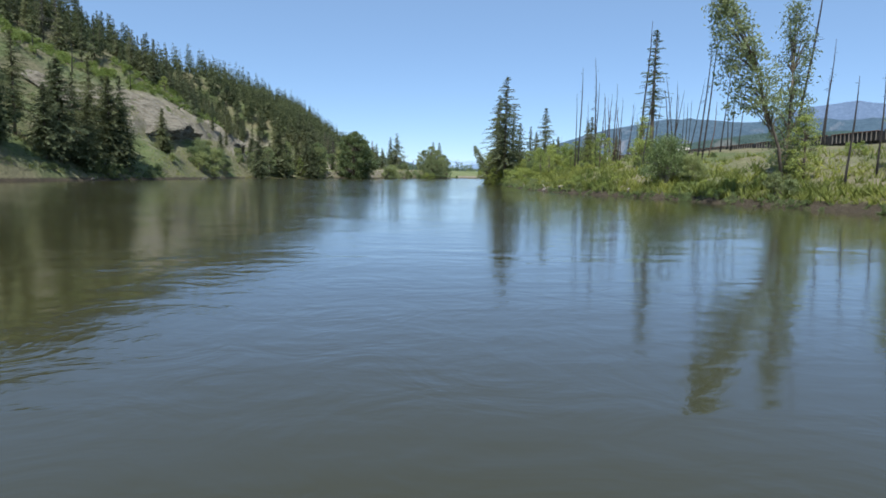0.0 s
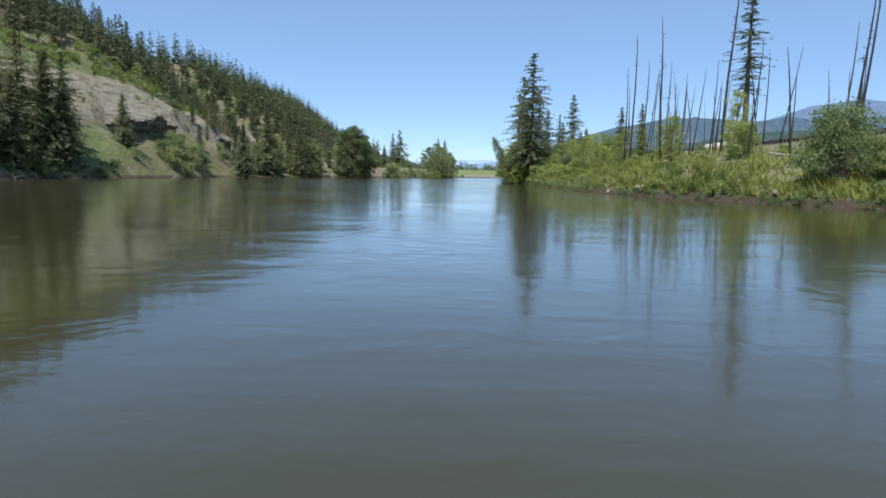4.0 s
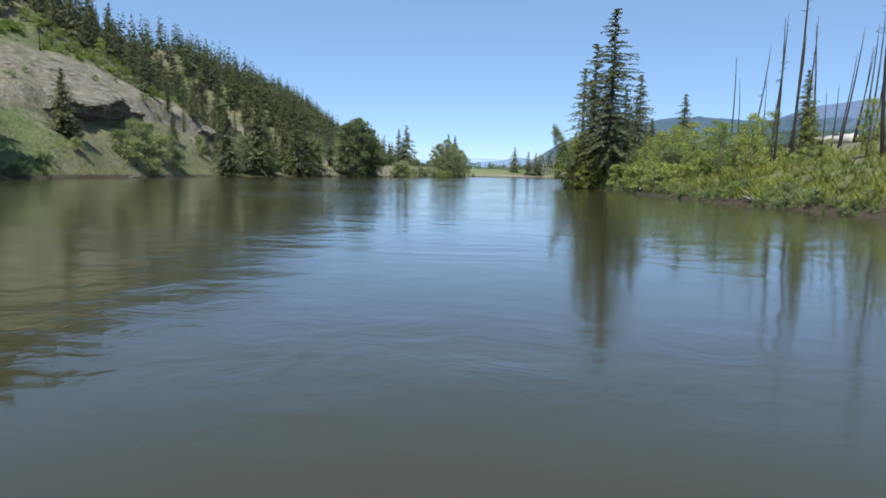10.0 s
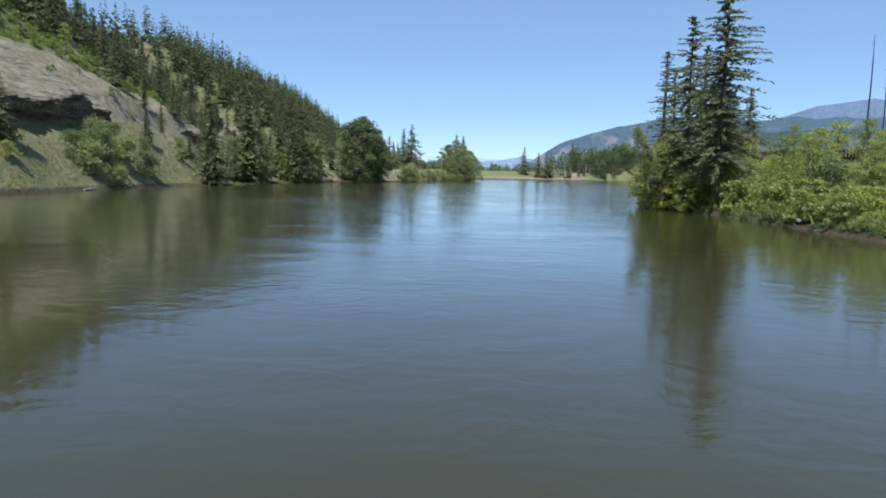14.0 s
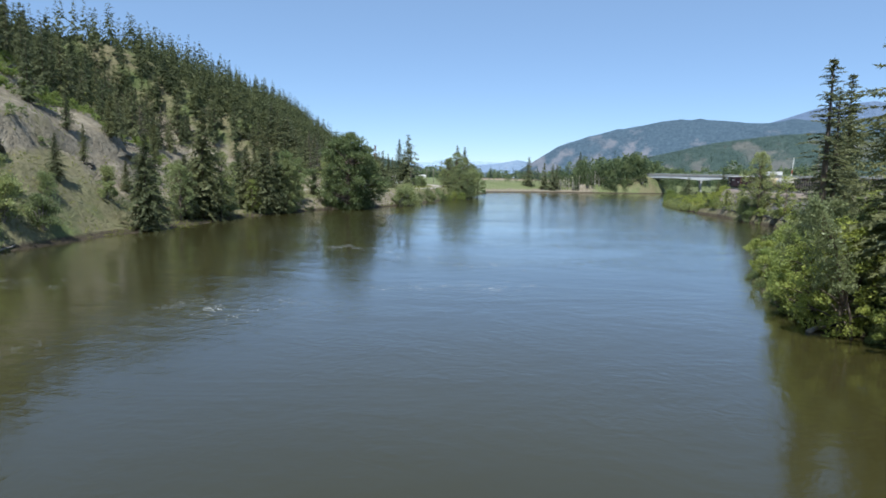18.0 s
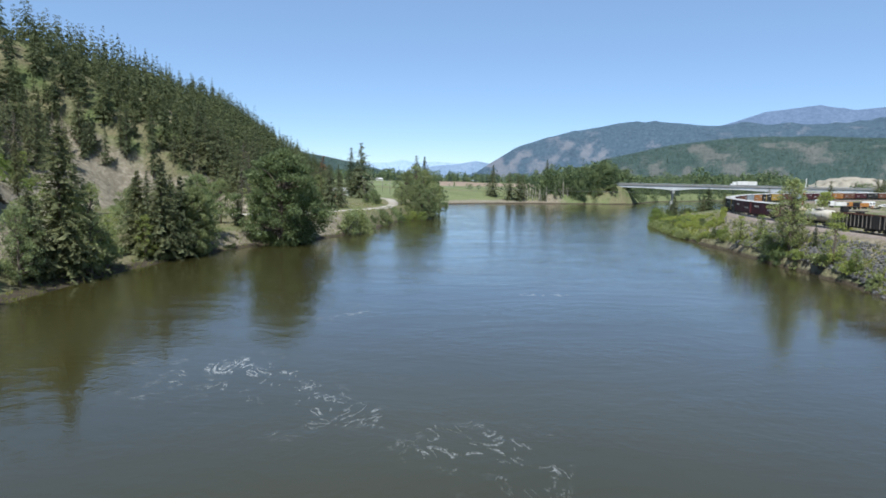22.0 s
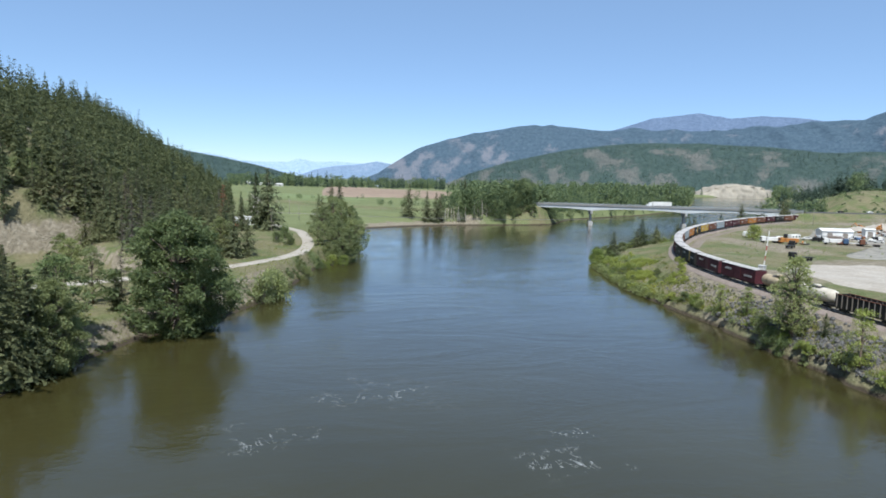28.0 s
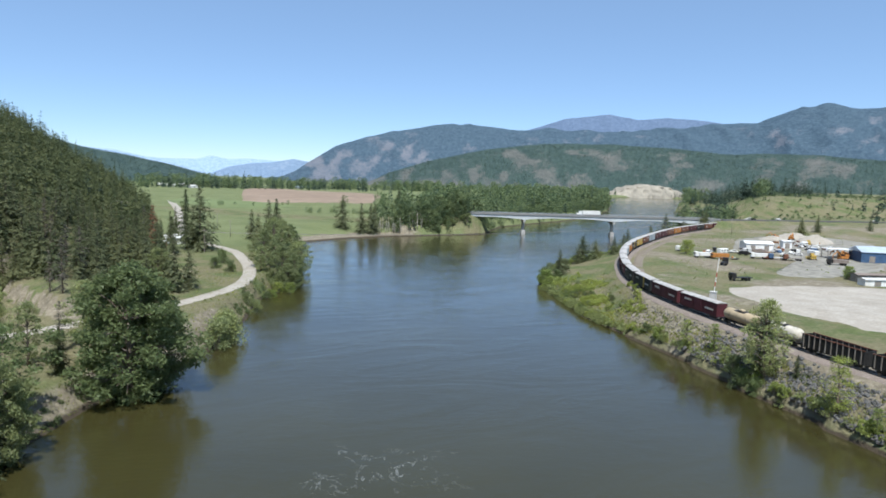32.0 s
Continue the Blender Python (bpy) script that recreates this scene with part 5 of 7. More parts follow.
def woods(name, label, shapes, material, spots, lo, hi):
    X, Y = (np.array(c, float) for c in zip(*spots))
    Z = terrain(X, Y)[0]
    k = (Z > 0.5) & (line_distance(X, Y, TRACK)[0] > 13)
    return tagged(scatter(name, shapes, X[k], Y[k], Z[k], rng.uniform(lo, hi, k.sum()) * (1 + 0.55 * value_noise(X[k], Y[k], 34, 71)), material), label, "woods", kind="stuff")


def strewn(n, pts, spread):
    L = smooth_line(pts, 8)
    i = rng.randint(0, len(L), n)
    return [(L[j][0] + rng.normal() * spread, L[j][1] + rng.normal() * spread) for j in i]


woods("cottonwood_woods", "green cottonwood woods along the far river bank", BROAD, LEAF_HAZE,
      strewn(380, [(120, 715), (160, 745), (240, 800), (330, 870), (480, 990), (600, 1130)], 20) + strewn(420, [(190, 850), (300, 950), (420, 1080), (560, 1300), (600, 1600)], 45)
      + strewn(380, [(-320, 1480), (-100, 1560), (100, 1650), (300, 1750), (700, 1500)], 45) + strewn(60, [(330, 660), (400, 700), (520, 780), (640, 860)], 8) + strewn(330, [(470, 1010), (600, 1190), (760, 1430), (920, 1690)], 30) + strewn(60, [(590, 930), (740, 1110), (880, 1270)], 12)
      + strewn(300, [(-200, 1850), (100, 1950), (400, 2050), (800, 1950)], 60) + strewn(140, [(560, 1250), (720, 1500), (860, 1760), (1000, 1860)], 50)
      , 0.55, 1.4)
woods("hedgerow", "low green hedgerow bushes between the fields", BROAD, LEAF_HAZE, strewn(46, [(50, 806), (100, 792), (150, 800)], 4) + strewn(12, [(-60, 900), (0, 930), (60, 935)], 14) + strewn(150, [(166, 690), (208, 747), (330, 838), (430, 940)], 4), 0.16, 0.42)
FINE = [broad_shape(300 + k, 16, 0.3, 24, 32, 0.34, 0.06)[1] for k in range(4)]
woods("bank_woods", "pale green cottonwoods lining the far bank", FINE, LEAF_HAZE, strewn(170, [(88, 676), (120, 688), (146, 702), (170, 732), (210, 772)], 8) + strewn(80, [(128, 690), (148, 694), (140, 704), (165, 716)], 6), 0.5, 1.15)
woods("bridge_end_woods", "green cottonwoods at the end of the bridge", FINE, LEAF_HAZE, strewn(80, [(118, 674), (132, 681), (149, 690)], 4.5), 0.4, 0.95)
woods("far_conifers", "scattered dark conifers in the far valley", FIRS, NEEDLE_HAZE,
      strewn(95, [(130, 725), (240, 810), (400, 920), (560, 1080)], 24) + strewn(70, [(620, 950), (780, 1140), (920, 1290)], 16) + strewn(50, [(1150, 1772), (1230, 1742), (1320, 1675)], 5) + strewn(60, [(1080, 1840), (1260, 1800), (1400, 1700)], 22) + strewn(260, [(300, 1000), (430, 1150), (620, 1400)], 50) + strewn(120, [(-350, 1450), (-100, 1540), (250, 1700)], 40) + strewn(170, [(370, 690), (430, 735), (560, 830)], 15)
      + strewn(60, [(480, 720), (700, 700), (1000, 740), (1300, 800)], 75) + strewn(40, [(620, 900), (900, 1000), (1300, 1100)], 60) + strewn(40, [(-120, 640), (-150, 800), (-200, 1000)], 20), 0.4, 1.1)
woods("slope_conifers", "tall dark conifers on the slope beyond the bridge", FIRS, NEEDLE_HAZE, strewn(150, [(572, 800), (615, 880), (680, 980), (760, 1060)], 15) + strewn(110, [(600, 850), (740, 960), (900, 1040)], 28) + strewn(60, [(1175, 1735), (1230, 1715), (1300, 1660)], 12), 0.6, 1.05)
TINY = [shrub_shape(240 + k, 3.0, 0.6, 7, 9, 0.5, 3)[1] for k in range(4)]
qx_, qy_ = rng.uniform(370, 1050, 1500), rng.uniform(645, 920, 1500)
tagged(scatter("bench_scrub", TINY, qx_, qy_, terrain(qx_, qy_)[0], rng.uniform(0.25, 1.3, 1500), LEAF_HAZE), "scattered scrub on the dry bench", "scrub", kind="stuff")
qx_, qy_ = rng.uniform(112, 400, 1300), rng.uniform(300, 640, 1300)
ok_ = (line_distance(qx_, qy_, TRACK)[0] > 9) & (line_distance(qx_, qy_, TRACK)[1] < 0) & ((qy_ > 412) | (qx_ < 116))
tagged(scatter("yard_weeds", TINY, qx_[ok_], qy_[ok_], terrain(qx_[ok_], qy_[ok_])[0], rng.uniform(0.12, 0.35, ok_.sum()), LEAF_OLIVE), "low weeds on the rough ground of the yard", "scrub", kind="stuff")
for k in range(46):
    x = rng.uniform(76, 128)
    y = np.interp(x, [48, 78, 110, 141], [644, 657, 664, 680]) + rng.uniform(8, 21)
    put("snag_e", x, y - 5, rng.uniform(0.3, 0.62), group="pale dead trees by the far bank", wide=1.6, tilt=rng.uniform(-9, 9))

rim_ = strewn(150, [(93, 449), (108, 474), (134, 502), (168, 527), (204, 552)], 2.6)
qx_, qy_ = (np.array(c) for c in zip(*rim_))
ok_ = terrain(qx_, qy_)[0] > 0.2
tagged(scatter("rim_scrub", SCRUB, qx_[ok_], qy_[ok_], terrain(qx_[ok_], qy_[ok_])[0], rng.uniform(0.3, 1.1, ok_.sum()), LEAF_BRIGHT), "fresh green scrub along the rim of the point", "scrub", kind="stuff")
for k in range(26):
    x, y = rim_[k * 5]
    if height(x, y) > 0.4:
        put(("shrub_green", "shrub_bright")[k % 2], x, y, rng.uniform(0.6, 1.5), group="shrubs below the railway")
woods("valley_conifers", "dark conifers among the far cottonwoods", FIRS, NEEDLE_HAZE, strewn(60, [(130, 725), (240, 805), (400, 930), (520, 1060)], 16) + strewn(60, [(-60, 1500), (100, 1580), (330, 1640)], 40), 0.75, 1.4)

# ---- grass on the near banks ----
def tufts(seed, n=9, h=0.7):
    r = np.random.RandomState(seed)
    V = []
    for k in range(n):
        a, o = r.uniform(0, 6.28), r.normal(size=2) * 0.18
        w, t = 0.06, r.normal(size=2) * 0.28
        V += [(o[0] - w * math.cos(a), o[1] - w * math.sin(a), 0), (o[0] + w * math.cos(a), o[1] + w * math.sin(a), 0), (o[0] + t[0], o[1] + t[1], h * r.uniform(0.5, 1.1))]
    return np.array(V), np.full(n, 3)


TUFTS = [tufts(100 + k) for k in range(6)]
gy_ = np.concatenate([rng.uniform(45, 265, 5200), rng.uniform(265, 446, 2600)])
gx_ = np.interp(gy_, R_Y, R_X) + rng.uniform(0.4, 1, len(gy_)) ** 2 * rng.choice([4, 12, 26], len(gy_))
gz_ = terrain(gx_, gy_)[0]
keep = (gz_ > 0.3) & (line_distance(gx_, gy_, TRACK)[0] > 5)
tagged(scatter("bank_grass", TUFTS, gx_[keep], gy_[keep], gz_[keep] + 0.15, rng.uniform(0.7, 1.7, keep.sum()), GRASS), "tall yellow-green grass on the river banks", "grass", kind="stuff")
gy_ = rng.uniform(90, 480, 5200)
gx_ = np.interp(gy_, [p[1] for p in LEFT_SHORE[:18]], [p[0] for p in LEFT_SHORE[:18]]) - rng.uniform(0, 1, len(gy_)) ** 1.6 * 30 - 0.5
gz_ = terrain(gx_, gy_)[0]
tagged(scatter("hill_grass", TUFTS, gx_, gy_, gz_ + 0.12, rng.uniform(0.4, 0.9, len(gy_)), GRASS), "short dry grass on the hill foot", "grass", kind="stuff")


# ---- distant mountains ----
def mountain_material(name, trees, trees_light, rock, rock_light):
    """Woods broken by bare rock, in colours with haze mixed in; the attribute 'rock' says where the woods open."""
    m, n, l, b = node_mat(name, 0.95, 0, 0.1)
    face = n.new("ShaderNodeAttribute")
    face.attribute_name = "face"
    p = face.outputs["Vector"]
    open_ = n.new("ShaderNodeAttribute")
    open_.attribute_name = "rock"
    wood = ramp(n, l, noise_tex(n, l, 0.05, 9, 0.85, p), [(0.38, tuple(c * 0.85 for c in trees)), (0.62, tuple(c * 1.1 for c in trees_light))])
    stone = ramp(n, l, noise_tex(n, l, 0.02, 9, 0.8, p), [(0.34, rock), (0.66, rock_light)])
    brk = n.new("ShaderNodeMath")
    brk.operation = "MULTIPLY_ADD"
    l.new(open_.outputs["Fac"], brk.inputs[0])
    brk.inputs[1].default_value = 0.42
    l.new(noise_tex(n, l, 0.045, 9, 0.9, p, 0.4), brk.inputs[2])
    mask = ramp(n, l, brk.outputs[0], [(0.56, (0, 0, 0)), (0.68, (1, 1, 1))])
    l.new(mix(n, l, mask, wood, stone), b.inputs["Base Color"])
    bump(n, l, b, noise_tex(n, l, 0.014, 7, 0.7, p), 1.0, 16.0)
    return m


EYE_END = (-35.0, 225.0)


class Range:
    """A range whose skyline rises to the given heights (degrees) over the given bearings (degrees from +y)."""

    def __init__(self, profile, near, far, seed, rough, rocky, foot=4.0):
        self.az, self.top = [p[0] for p in profile], [p[1] for p in profile]
        self.near, self.far, self.seed, self.rough, self.rocky, self.foot = near, far, seed, rough, rocky, foot

    def surface(self, A, S):
        rad = self.near + (self.far - self.near) * S
        X = EYE_END[0] + np.sin(np.radians(A)) * rad
        Y = EYE_END[1] + np.cos(np.radians(A)) * rad
        peak = np.maximum(43 + self.far * np.tan(np.radians(np.interp(A, self.az, self.top))), self.foot)
        shape = np.where(S < 1, np.clip(S, 0, 1) ** 0.85, 1 - (S - 1) * 1.2)
        W = np.radians(A) * self.far
        ridge = lambda sc, k: 1 - 2.2 * np.abs(value_noise(W + 0.25 * rad, rad * 0.35, sc, self.seed + k))
        gully = ridge(520, 0) * 0.5 + ridge(230, 1) * 0.42 + ridge(95, 2) * 0.25 + value_noise(X, Y, 45, self.seed + 3) * 0.1
        Z = self.foot + (peak - self.foot) * shape + gully * self.rough * (peak - self.foot) * np.clip(S, 0, 1) * np.clip(1.15 - S, 0.12, 1)
        # rock shows in steep slanting patches, most on the rocky bearings
        open_ = 0.42 * value_noise(W + Z * 0.7, Z * 1.3, 170, self.seed + 5) + 0.40 * value_noise(W - Z * 0.4, Z * 1.2, 60, self.seed + 6) + 0.22 * value_noise(W, Z * 1.2, 26, self.seed + 7) - 0.10
        open_ = open_ + np.interp(A, [r[0] for r in self.rocky], [r[1] for r in self.rocky]) - 0.4 * step01(S, 0.75, 1.0)
        return X, Y, Z, open_

    def build(self, name, label, material):
        A, S = np.meshgrid(np.arange(self.az[0], self.az[-1] + 0.01, 0.2), np.linspace(0, 1.25, 64))
        X, Y, Z, open_ = self.surface(A, S)
        ob = new(name, grid_mesh(name, X, Y, Z, material))
        ob.data.attributes.new("rock", "FLOAT", "POINT").data.foreach_set("value", open_.ravel().astype(np.float32))
        face = np.stack([np.radians(A) * self.far, Z * 1.6, S * 120], -1)
        ob.data.attributes.new("face", "FLOAT_VECTOR", "POINT").data.foreach_set("vector", face.ravel().astype(np.float32))
        tagged(ob, label, "mountain", kind="structure")
        return self

    def wooded(self, name, label, n, lo, hi, material, size=1.0, limit=0.2):
        A, S = rng.uniform(lo, hi, n), rng.uniform(0.02, 0.93, n) ** 0.9
        X, Y, Z, open_ = self.surface(A, S)
        k = (open_ < limit) | (rng.uniform(size=n) < 0.4)
        tagged(scatter(name, HILLFIR, X[k], Y[k], Z[k] - 3, rng.uniform(0.6, 1.25, k.sum()) * size, material), label, "woods", kind="stuff")


HILLFIR = [needle_crown(160 + k, 20, width=0.2, whorls=4, per=4, twigs=0, ragged=0.4, low=0.02, skirt=0.8) for k in range(3)]
# Aerial haze is painted into these colours: paler and bluer with distance.
M_FAR = mountain_material("hazed_far_range", (0.27, 0.37, 0.50), (0.33, 0.43, 0.55), (0.38, 0.45, 0.55), (0.42, 0.48, 0.57))
M_FARB = mountain_material("hazed_near_range", (0.16, 0.23, 0.33), (0.21, 0.28, 0.37), (0.28, 0.34, 0.42), (0.32, 0.37, 0.44))
M_BACK = mountain_material("hazed_back_range", (0.10, 0.145, 0.225), (0.135, 0.18, 0.26), (0.22, 0.26, 0.33), (0.5, 0.53, 0.57))
M_MAIN = mountain_material("hazed_main_range", (0.050, 0.082, 0.118), (0.080, 0.118, 0.148), (0.115, 0.135, 0.165), (0.19, 0.195, 0.215))
# The nearer hills have a thinner blue haze put into their base colours.
M_MID = mountain_material("hazed_wooded_foothill", (0.034, 0.058, 0.056), (0.062, 0.090, 0.076), (0.080, 0.090, 0.082), (0.150, 0.146, 0.132))
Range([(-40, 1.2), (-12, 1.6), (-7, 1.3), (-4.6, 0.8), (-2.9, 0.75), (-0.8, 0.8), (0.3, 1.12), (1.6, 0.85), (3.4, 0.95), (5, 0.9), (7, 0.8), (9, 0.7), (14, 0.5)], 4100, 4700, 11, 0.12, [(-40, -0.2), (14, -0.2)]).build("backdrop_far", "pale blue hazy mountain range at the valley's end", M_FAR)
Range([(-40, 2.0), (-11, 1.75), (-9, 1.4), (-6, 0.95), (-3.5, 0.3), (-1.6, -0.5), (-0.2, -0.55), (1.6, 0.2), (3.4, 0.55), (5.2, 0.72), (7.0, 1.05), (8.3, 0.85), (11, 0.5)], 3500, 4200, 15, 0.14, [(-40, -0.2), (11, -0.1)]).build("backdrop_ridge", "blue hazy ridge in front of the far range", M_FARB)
Range([(24, 3.0), (27.6, 4.34), (30.5, 5.3), (34.3, 5.63), (36.6, 5.23), (38.9, 5.47), (43.2, 4.93), (50, 4.6), (60, 4.8)], 3700, 4500, 21, 0.15, [(24, -0.22), (60, -0.16)]).build("backdrop_back", "haze-blue mountain with a trace of snow", M_BACK)
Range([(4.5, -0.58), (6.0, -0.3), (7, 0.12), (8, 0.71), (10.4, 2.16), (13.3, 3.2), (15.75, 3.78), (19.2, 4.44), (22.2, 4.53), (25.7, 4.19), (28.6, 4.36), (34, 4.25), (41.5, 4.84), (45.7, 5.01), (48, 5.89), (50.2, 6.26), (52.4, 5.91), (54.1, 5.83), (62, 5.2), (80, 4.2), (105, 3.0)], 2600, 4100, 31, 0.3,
      [(4, 0.14), (9, 0.28), (15, 0.22), (20, 0.03), (28, -0.05), (50, -0.1), (105, 0.0)]).build("backdrop_main", "long haze-tinted grey-green mountain with rocky faces", M_MAIN)
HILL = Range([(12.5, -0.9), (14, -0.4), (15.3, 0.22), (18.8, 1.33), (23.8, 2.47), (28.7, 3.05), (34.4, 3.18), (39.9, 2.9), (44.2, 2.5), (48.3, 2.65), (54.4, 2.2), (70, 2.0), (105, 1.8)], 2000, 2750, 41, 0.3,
             [(12, 0.22), (20, 0.32), (30, 0.22), (38, 0.16), (46, 0.12), (52, 0.05), (105, -0.05)]).build("backdrop_foothill", "dark haze-tinted wooded foothill with pale rocky slopes", M_MID)
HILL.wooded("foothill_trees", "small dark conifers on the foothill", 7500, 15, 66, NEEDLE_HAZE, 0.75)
SPUR = Range([(-30, 2.2), (-16, 2.1), (-10.8, 1.9), (-9, 1.4), (-6.2, 0.95), (-2.9, 0.3), (0.5, -0.6), (2, -1.2)], 1750, 2300, 51, 0.10, [(-30, -0.3), (2, -0.3)]).build("backdrop_spur", "dark haze-tinted wooded spur closing the valley", M_MID)
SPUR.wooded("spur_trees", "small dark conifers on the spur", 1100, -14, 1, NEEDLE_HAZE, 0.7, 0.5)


# ---- roads, lots and fields ----
def ribbon(name, pts, width, material, label, lift=0.12, zs=None, kind="structure", category="road", thick=0.4):
    """A road laid along a line, draped on the ground or at given heights, with its edges turned down."""
    L = smooth_line(pts, 3.0)
    d = np.gradient(L, axis=0)
    d /= np.linalg.norm(d, axis=1)[:, None]
    nrm = np.stack([-d[:, 1], d[:, 0]], 1)
    across = np.array([-0.56, -0.5, -0.25, 0, 0.25, 0.5, 0.56]) * width
    X = L[:, None, 0] + nrm[:, None, 0] * across
    Y = L[:, None, 1] + nrm[:, None, 1] * across
    if zs is None:
        Z = terrain(X.ravel(), Y.ravel())[0].reshape(X.shape)
        mid = Z[:, 2:5].max(axis=1, keepdims=True)
        Z = np.repeat(np.convolve(np.pad(mid[:, 0], 3, mode="edge"), np.ones(7) / 7, "valid")[:, None], 7, 1) + lift
    else:
        Z = np.repeat(np.interp(np.arange(len(L)), np.linspace(0, len(L) - 1, len(zs)), zs)[:, None], 7, 1)
    Z = Z.copy()
    Z[:, 3] += 0.05
    Z[:, 0] -= thick
    Z[:, -1] -= thick
    return tagged(new(name, grid_mesh(name, X, Y, Z, material)), label, category, kind=kind)


def patch(name, pts, material, label, lift=0.1, step=6.0, category="ground"):
    """A ground covering inside an outline, draped on the terrain."""
    P = smooth_line(list(pts) + [pts[0]], step)
    c = P.mean(axis=0)
    k = np.linspace(0, 1, 14)
    X = c[0] + (P[:, None, 0] - c[0]) * k
    Y = c[1] + (P[:, None, 1] - c[1]) * k
    Z = terrain(X.ravel(), Y.ravel())[0].reshape(X.shape) + lift
    Z[:, -1] -= lift + 0.15
    return tagged(new(name, grid_mesh(name, X, Y, Z, material)), label, category, kind="structure")


ribbon("road_gravel", ROAD, 4.6, GRAVEL, "pale gravel road along the river bank", 0.1, thick=0.4)
ribbon("road_farm", [(-44, 580), (-50, 630), (-54, 700), (-60, 830), (-75, 1000)], 6.0, GRAVEL, "pale farm road beside the fields", 0.2)
ribbon("road_slope", [(-92, 690), (-95, 720), (-96, 750), (-92, 780)], 7.0, GRAVEL, "bare track cut into the wooded slope", 1.2, thick=2.5)
PLOUGH = plain("ploughed_soil", (0.27, 0.20, 0.145), 0.95, 0, 0.06, 0.2, 0.3)
CROP = plain("young_crop", (0.15, 0.185, 0.075), 0.95, 0, 0.05, 0.18, 0.2)
patch("field_ploughed", [(0, 970), (140, 1005), (185, 1100), (260, 1390), (160, 1500), (40, 1540)], PLOUGH, "brown ploughed field", 0.5, 20)
patch("field_crop", [(-60, 900), (-10, 850), (50, 900), (30, 970), (-40, 1050), (-80, 1000)], CROP, "light green crop field", 0.4, 20)
patch("gravel_lot", [(134, 399), (160, 394), (194, 384), (200, 360), (160, 330), (121, 331), (119, 344), (117, 356), (118, 371), (123, 386)], GRAVEL, "wide pale gravel lot beside the railway", 0.12, 4)
patch("machine_yard", [(238, 504), (300, 560), (350, 572), (380, 540), (330, 470), (243, 419), (198, 407), (178, 413), (187, 426), (218, 440), (243, 478)], YARDDUST, "pale gravel machine yard", 0.14, 5)
DIRT = plain("brown_dirt", (0.20, 0.168, 0.13), 0.95, 0, 0.7, 0.25, 0.4)
CLAY = plain("cream_clay", (0.32, 0.29, 0.235), 0.95, 0, 0.05, 0.22, 0.3)
inner = smooth_line(TRACK, 2.0)
grad_ = np.gradient(inner, axis=0)
grad_ /= np.linalg.norm(grad_, axis=1)[:, None]
inner = np.stack([inner[:, 0] + grad_[:, 1] * 6.4, inner[:, 1] - grad_[:, 0] * 6.4], 1)
inner = inner[(inner[:, 1] > 365) & (inner[:, 1] < 590)]
ribbon("road_trackside", [tuple(p) for p in inner[::8]], 3.6, DIRT, "brown dirt service track beside the rails", 0.06, thick=0.3)
ribbon("road_highway", HIGHWAY, 10.0, ASPHALT, "two-lane grey highway beyond the bridge", 0.5, thick=0.8)


# ---- bridge ----
PALESTEEL = plain("pale_bridge_steel", (0.55, 0.57, 0.58), 0.55, 0.0, 0.5, 0.12)
DULL = plain("weathered_parapet", (0.26, 0.26, 0.255), 0.85, 0, 0.7, 0.2, 0.2)
WORN = plain("faded_mark_paint", (0.5, 0.48, 0.45), 0.7, 0, 3, 0.25)
B0, B1 = Vector((153, 688, 0)), Vector((352, 636, 0))
BLEN = (B1 - B0).length
BANG = math.degrees(math.atan2(B1.y - B0.y, B1.x - B0.x))
bridge = thing("bridge", pose(B0.x, B0.y, 0, 0, 0, BANG), "long grey steel girder highway bridge on concrete piers", "bridge")
DECK_Z = 15.8
part("deck", boxes((0, BLEN, -5.4, 5.4, DECK_Z - 0.35, DECK_Z)), ASPHALT, bridge, "asphalt deck")
for sy in (-5.6, 5.6):
    part("parapet", boxes((0, BLEN, sy - 0.22, sy + 0.22, DECK_Z - 0.55, DECK_Z + 0.75)), DULL, bridge, "grey concrete parapet")
    rail = bmesh.new()
    for k in range(int(BLEN / 3)):
        box(rail, 3 * k + 0.1, 3 * k + 0.2, sy - 0.05, sy + 0.05, DECK_Z + 0.75, DECK_Z + 1.2)
    box(rail, 0, BLEN, sy - 0.05, sy + 0.05, DECK_Z + 1.15, DECK_Z + 1.25)
    part("handrail", rail, GIRDER, bridge, "steel handrail")
PIERS = (46.0, 118.0, 183.0)
for sy in (-5.0, 5.0):
    gv, gf = [], []
    N = 90
    for k in range(N + 1):
        x = BLEN * k / N
        near = min(abs(x - p) for p in PIERS)
        dep = 2.1 + 1.7 * max(0, 1 - near / 24) ** 1.6
        for yy in (-0.25, 0.25):
            gv += [(x, sy + yy, DECK_Z - 0.36), (x, sy + yy, DECK_Z - 0.36 - dep)]
        if k:
            o = 4 * (k - 1)
            gf += [(o, o + 4, o + 5, o + 1), (o + 3, o + 7, o + 6, o + 2), (o + 1, o + 5, o + 7, o + 3), (o + 2, o + 6, o + 4, o)]
    part("girder", mesh_of("girder", gv, gf, PALESTEEL), None, bridge, "haunched pale grey steel girder")
for px_ in PIERS[:2]:
    pier = part("pier", boxes((px_ - 0.8, px_ + 0.8, -1.6, 1.6, -3, DECK_Z - 6.4), (px_ - 0.9, px_ + 0.9, -5, 5, DECK_Z - 6.4, DECK_Z - 4.2), bevel=0.12), CONCRETE, bridge, "hammerhead concrete pier")
    part("footing", boxes((px_ - 1.6, px_ + 1.6, -2.6, 2.6, -3, 3.2), bevel=0.3), CONCRETE, pier, "pale concrete footing")
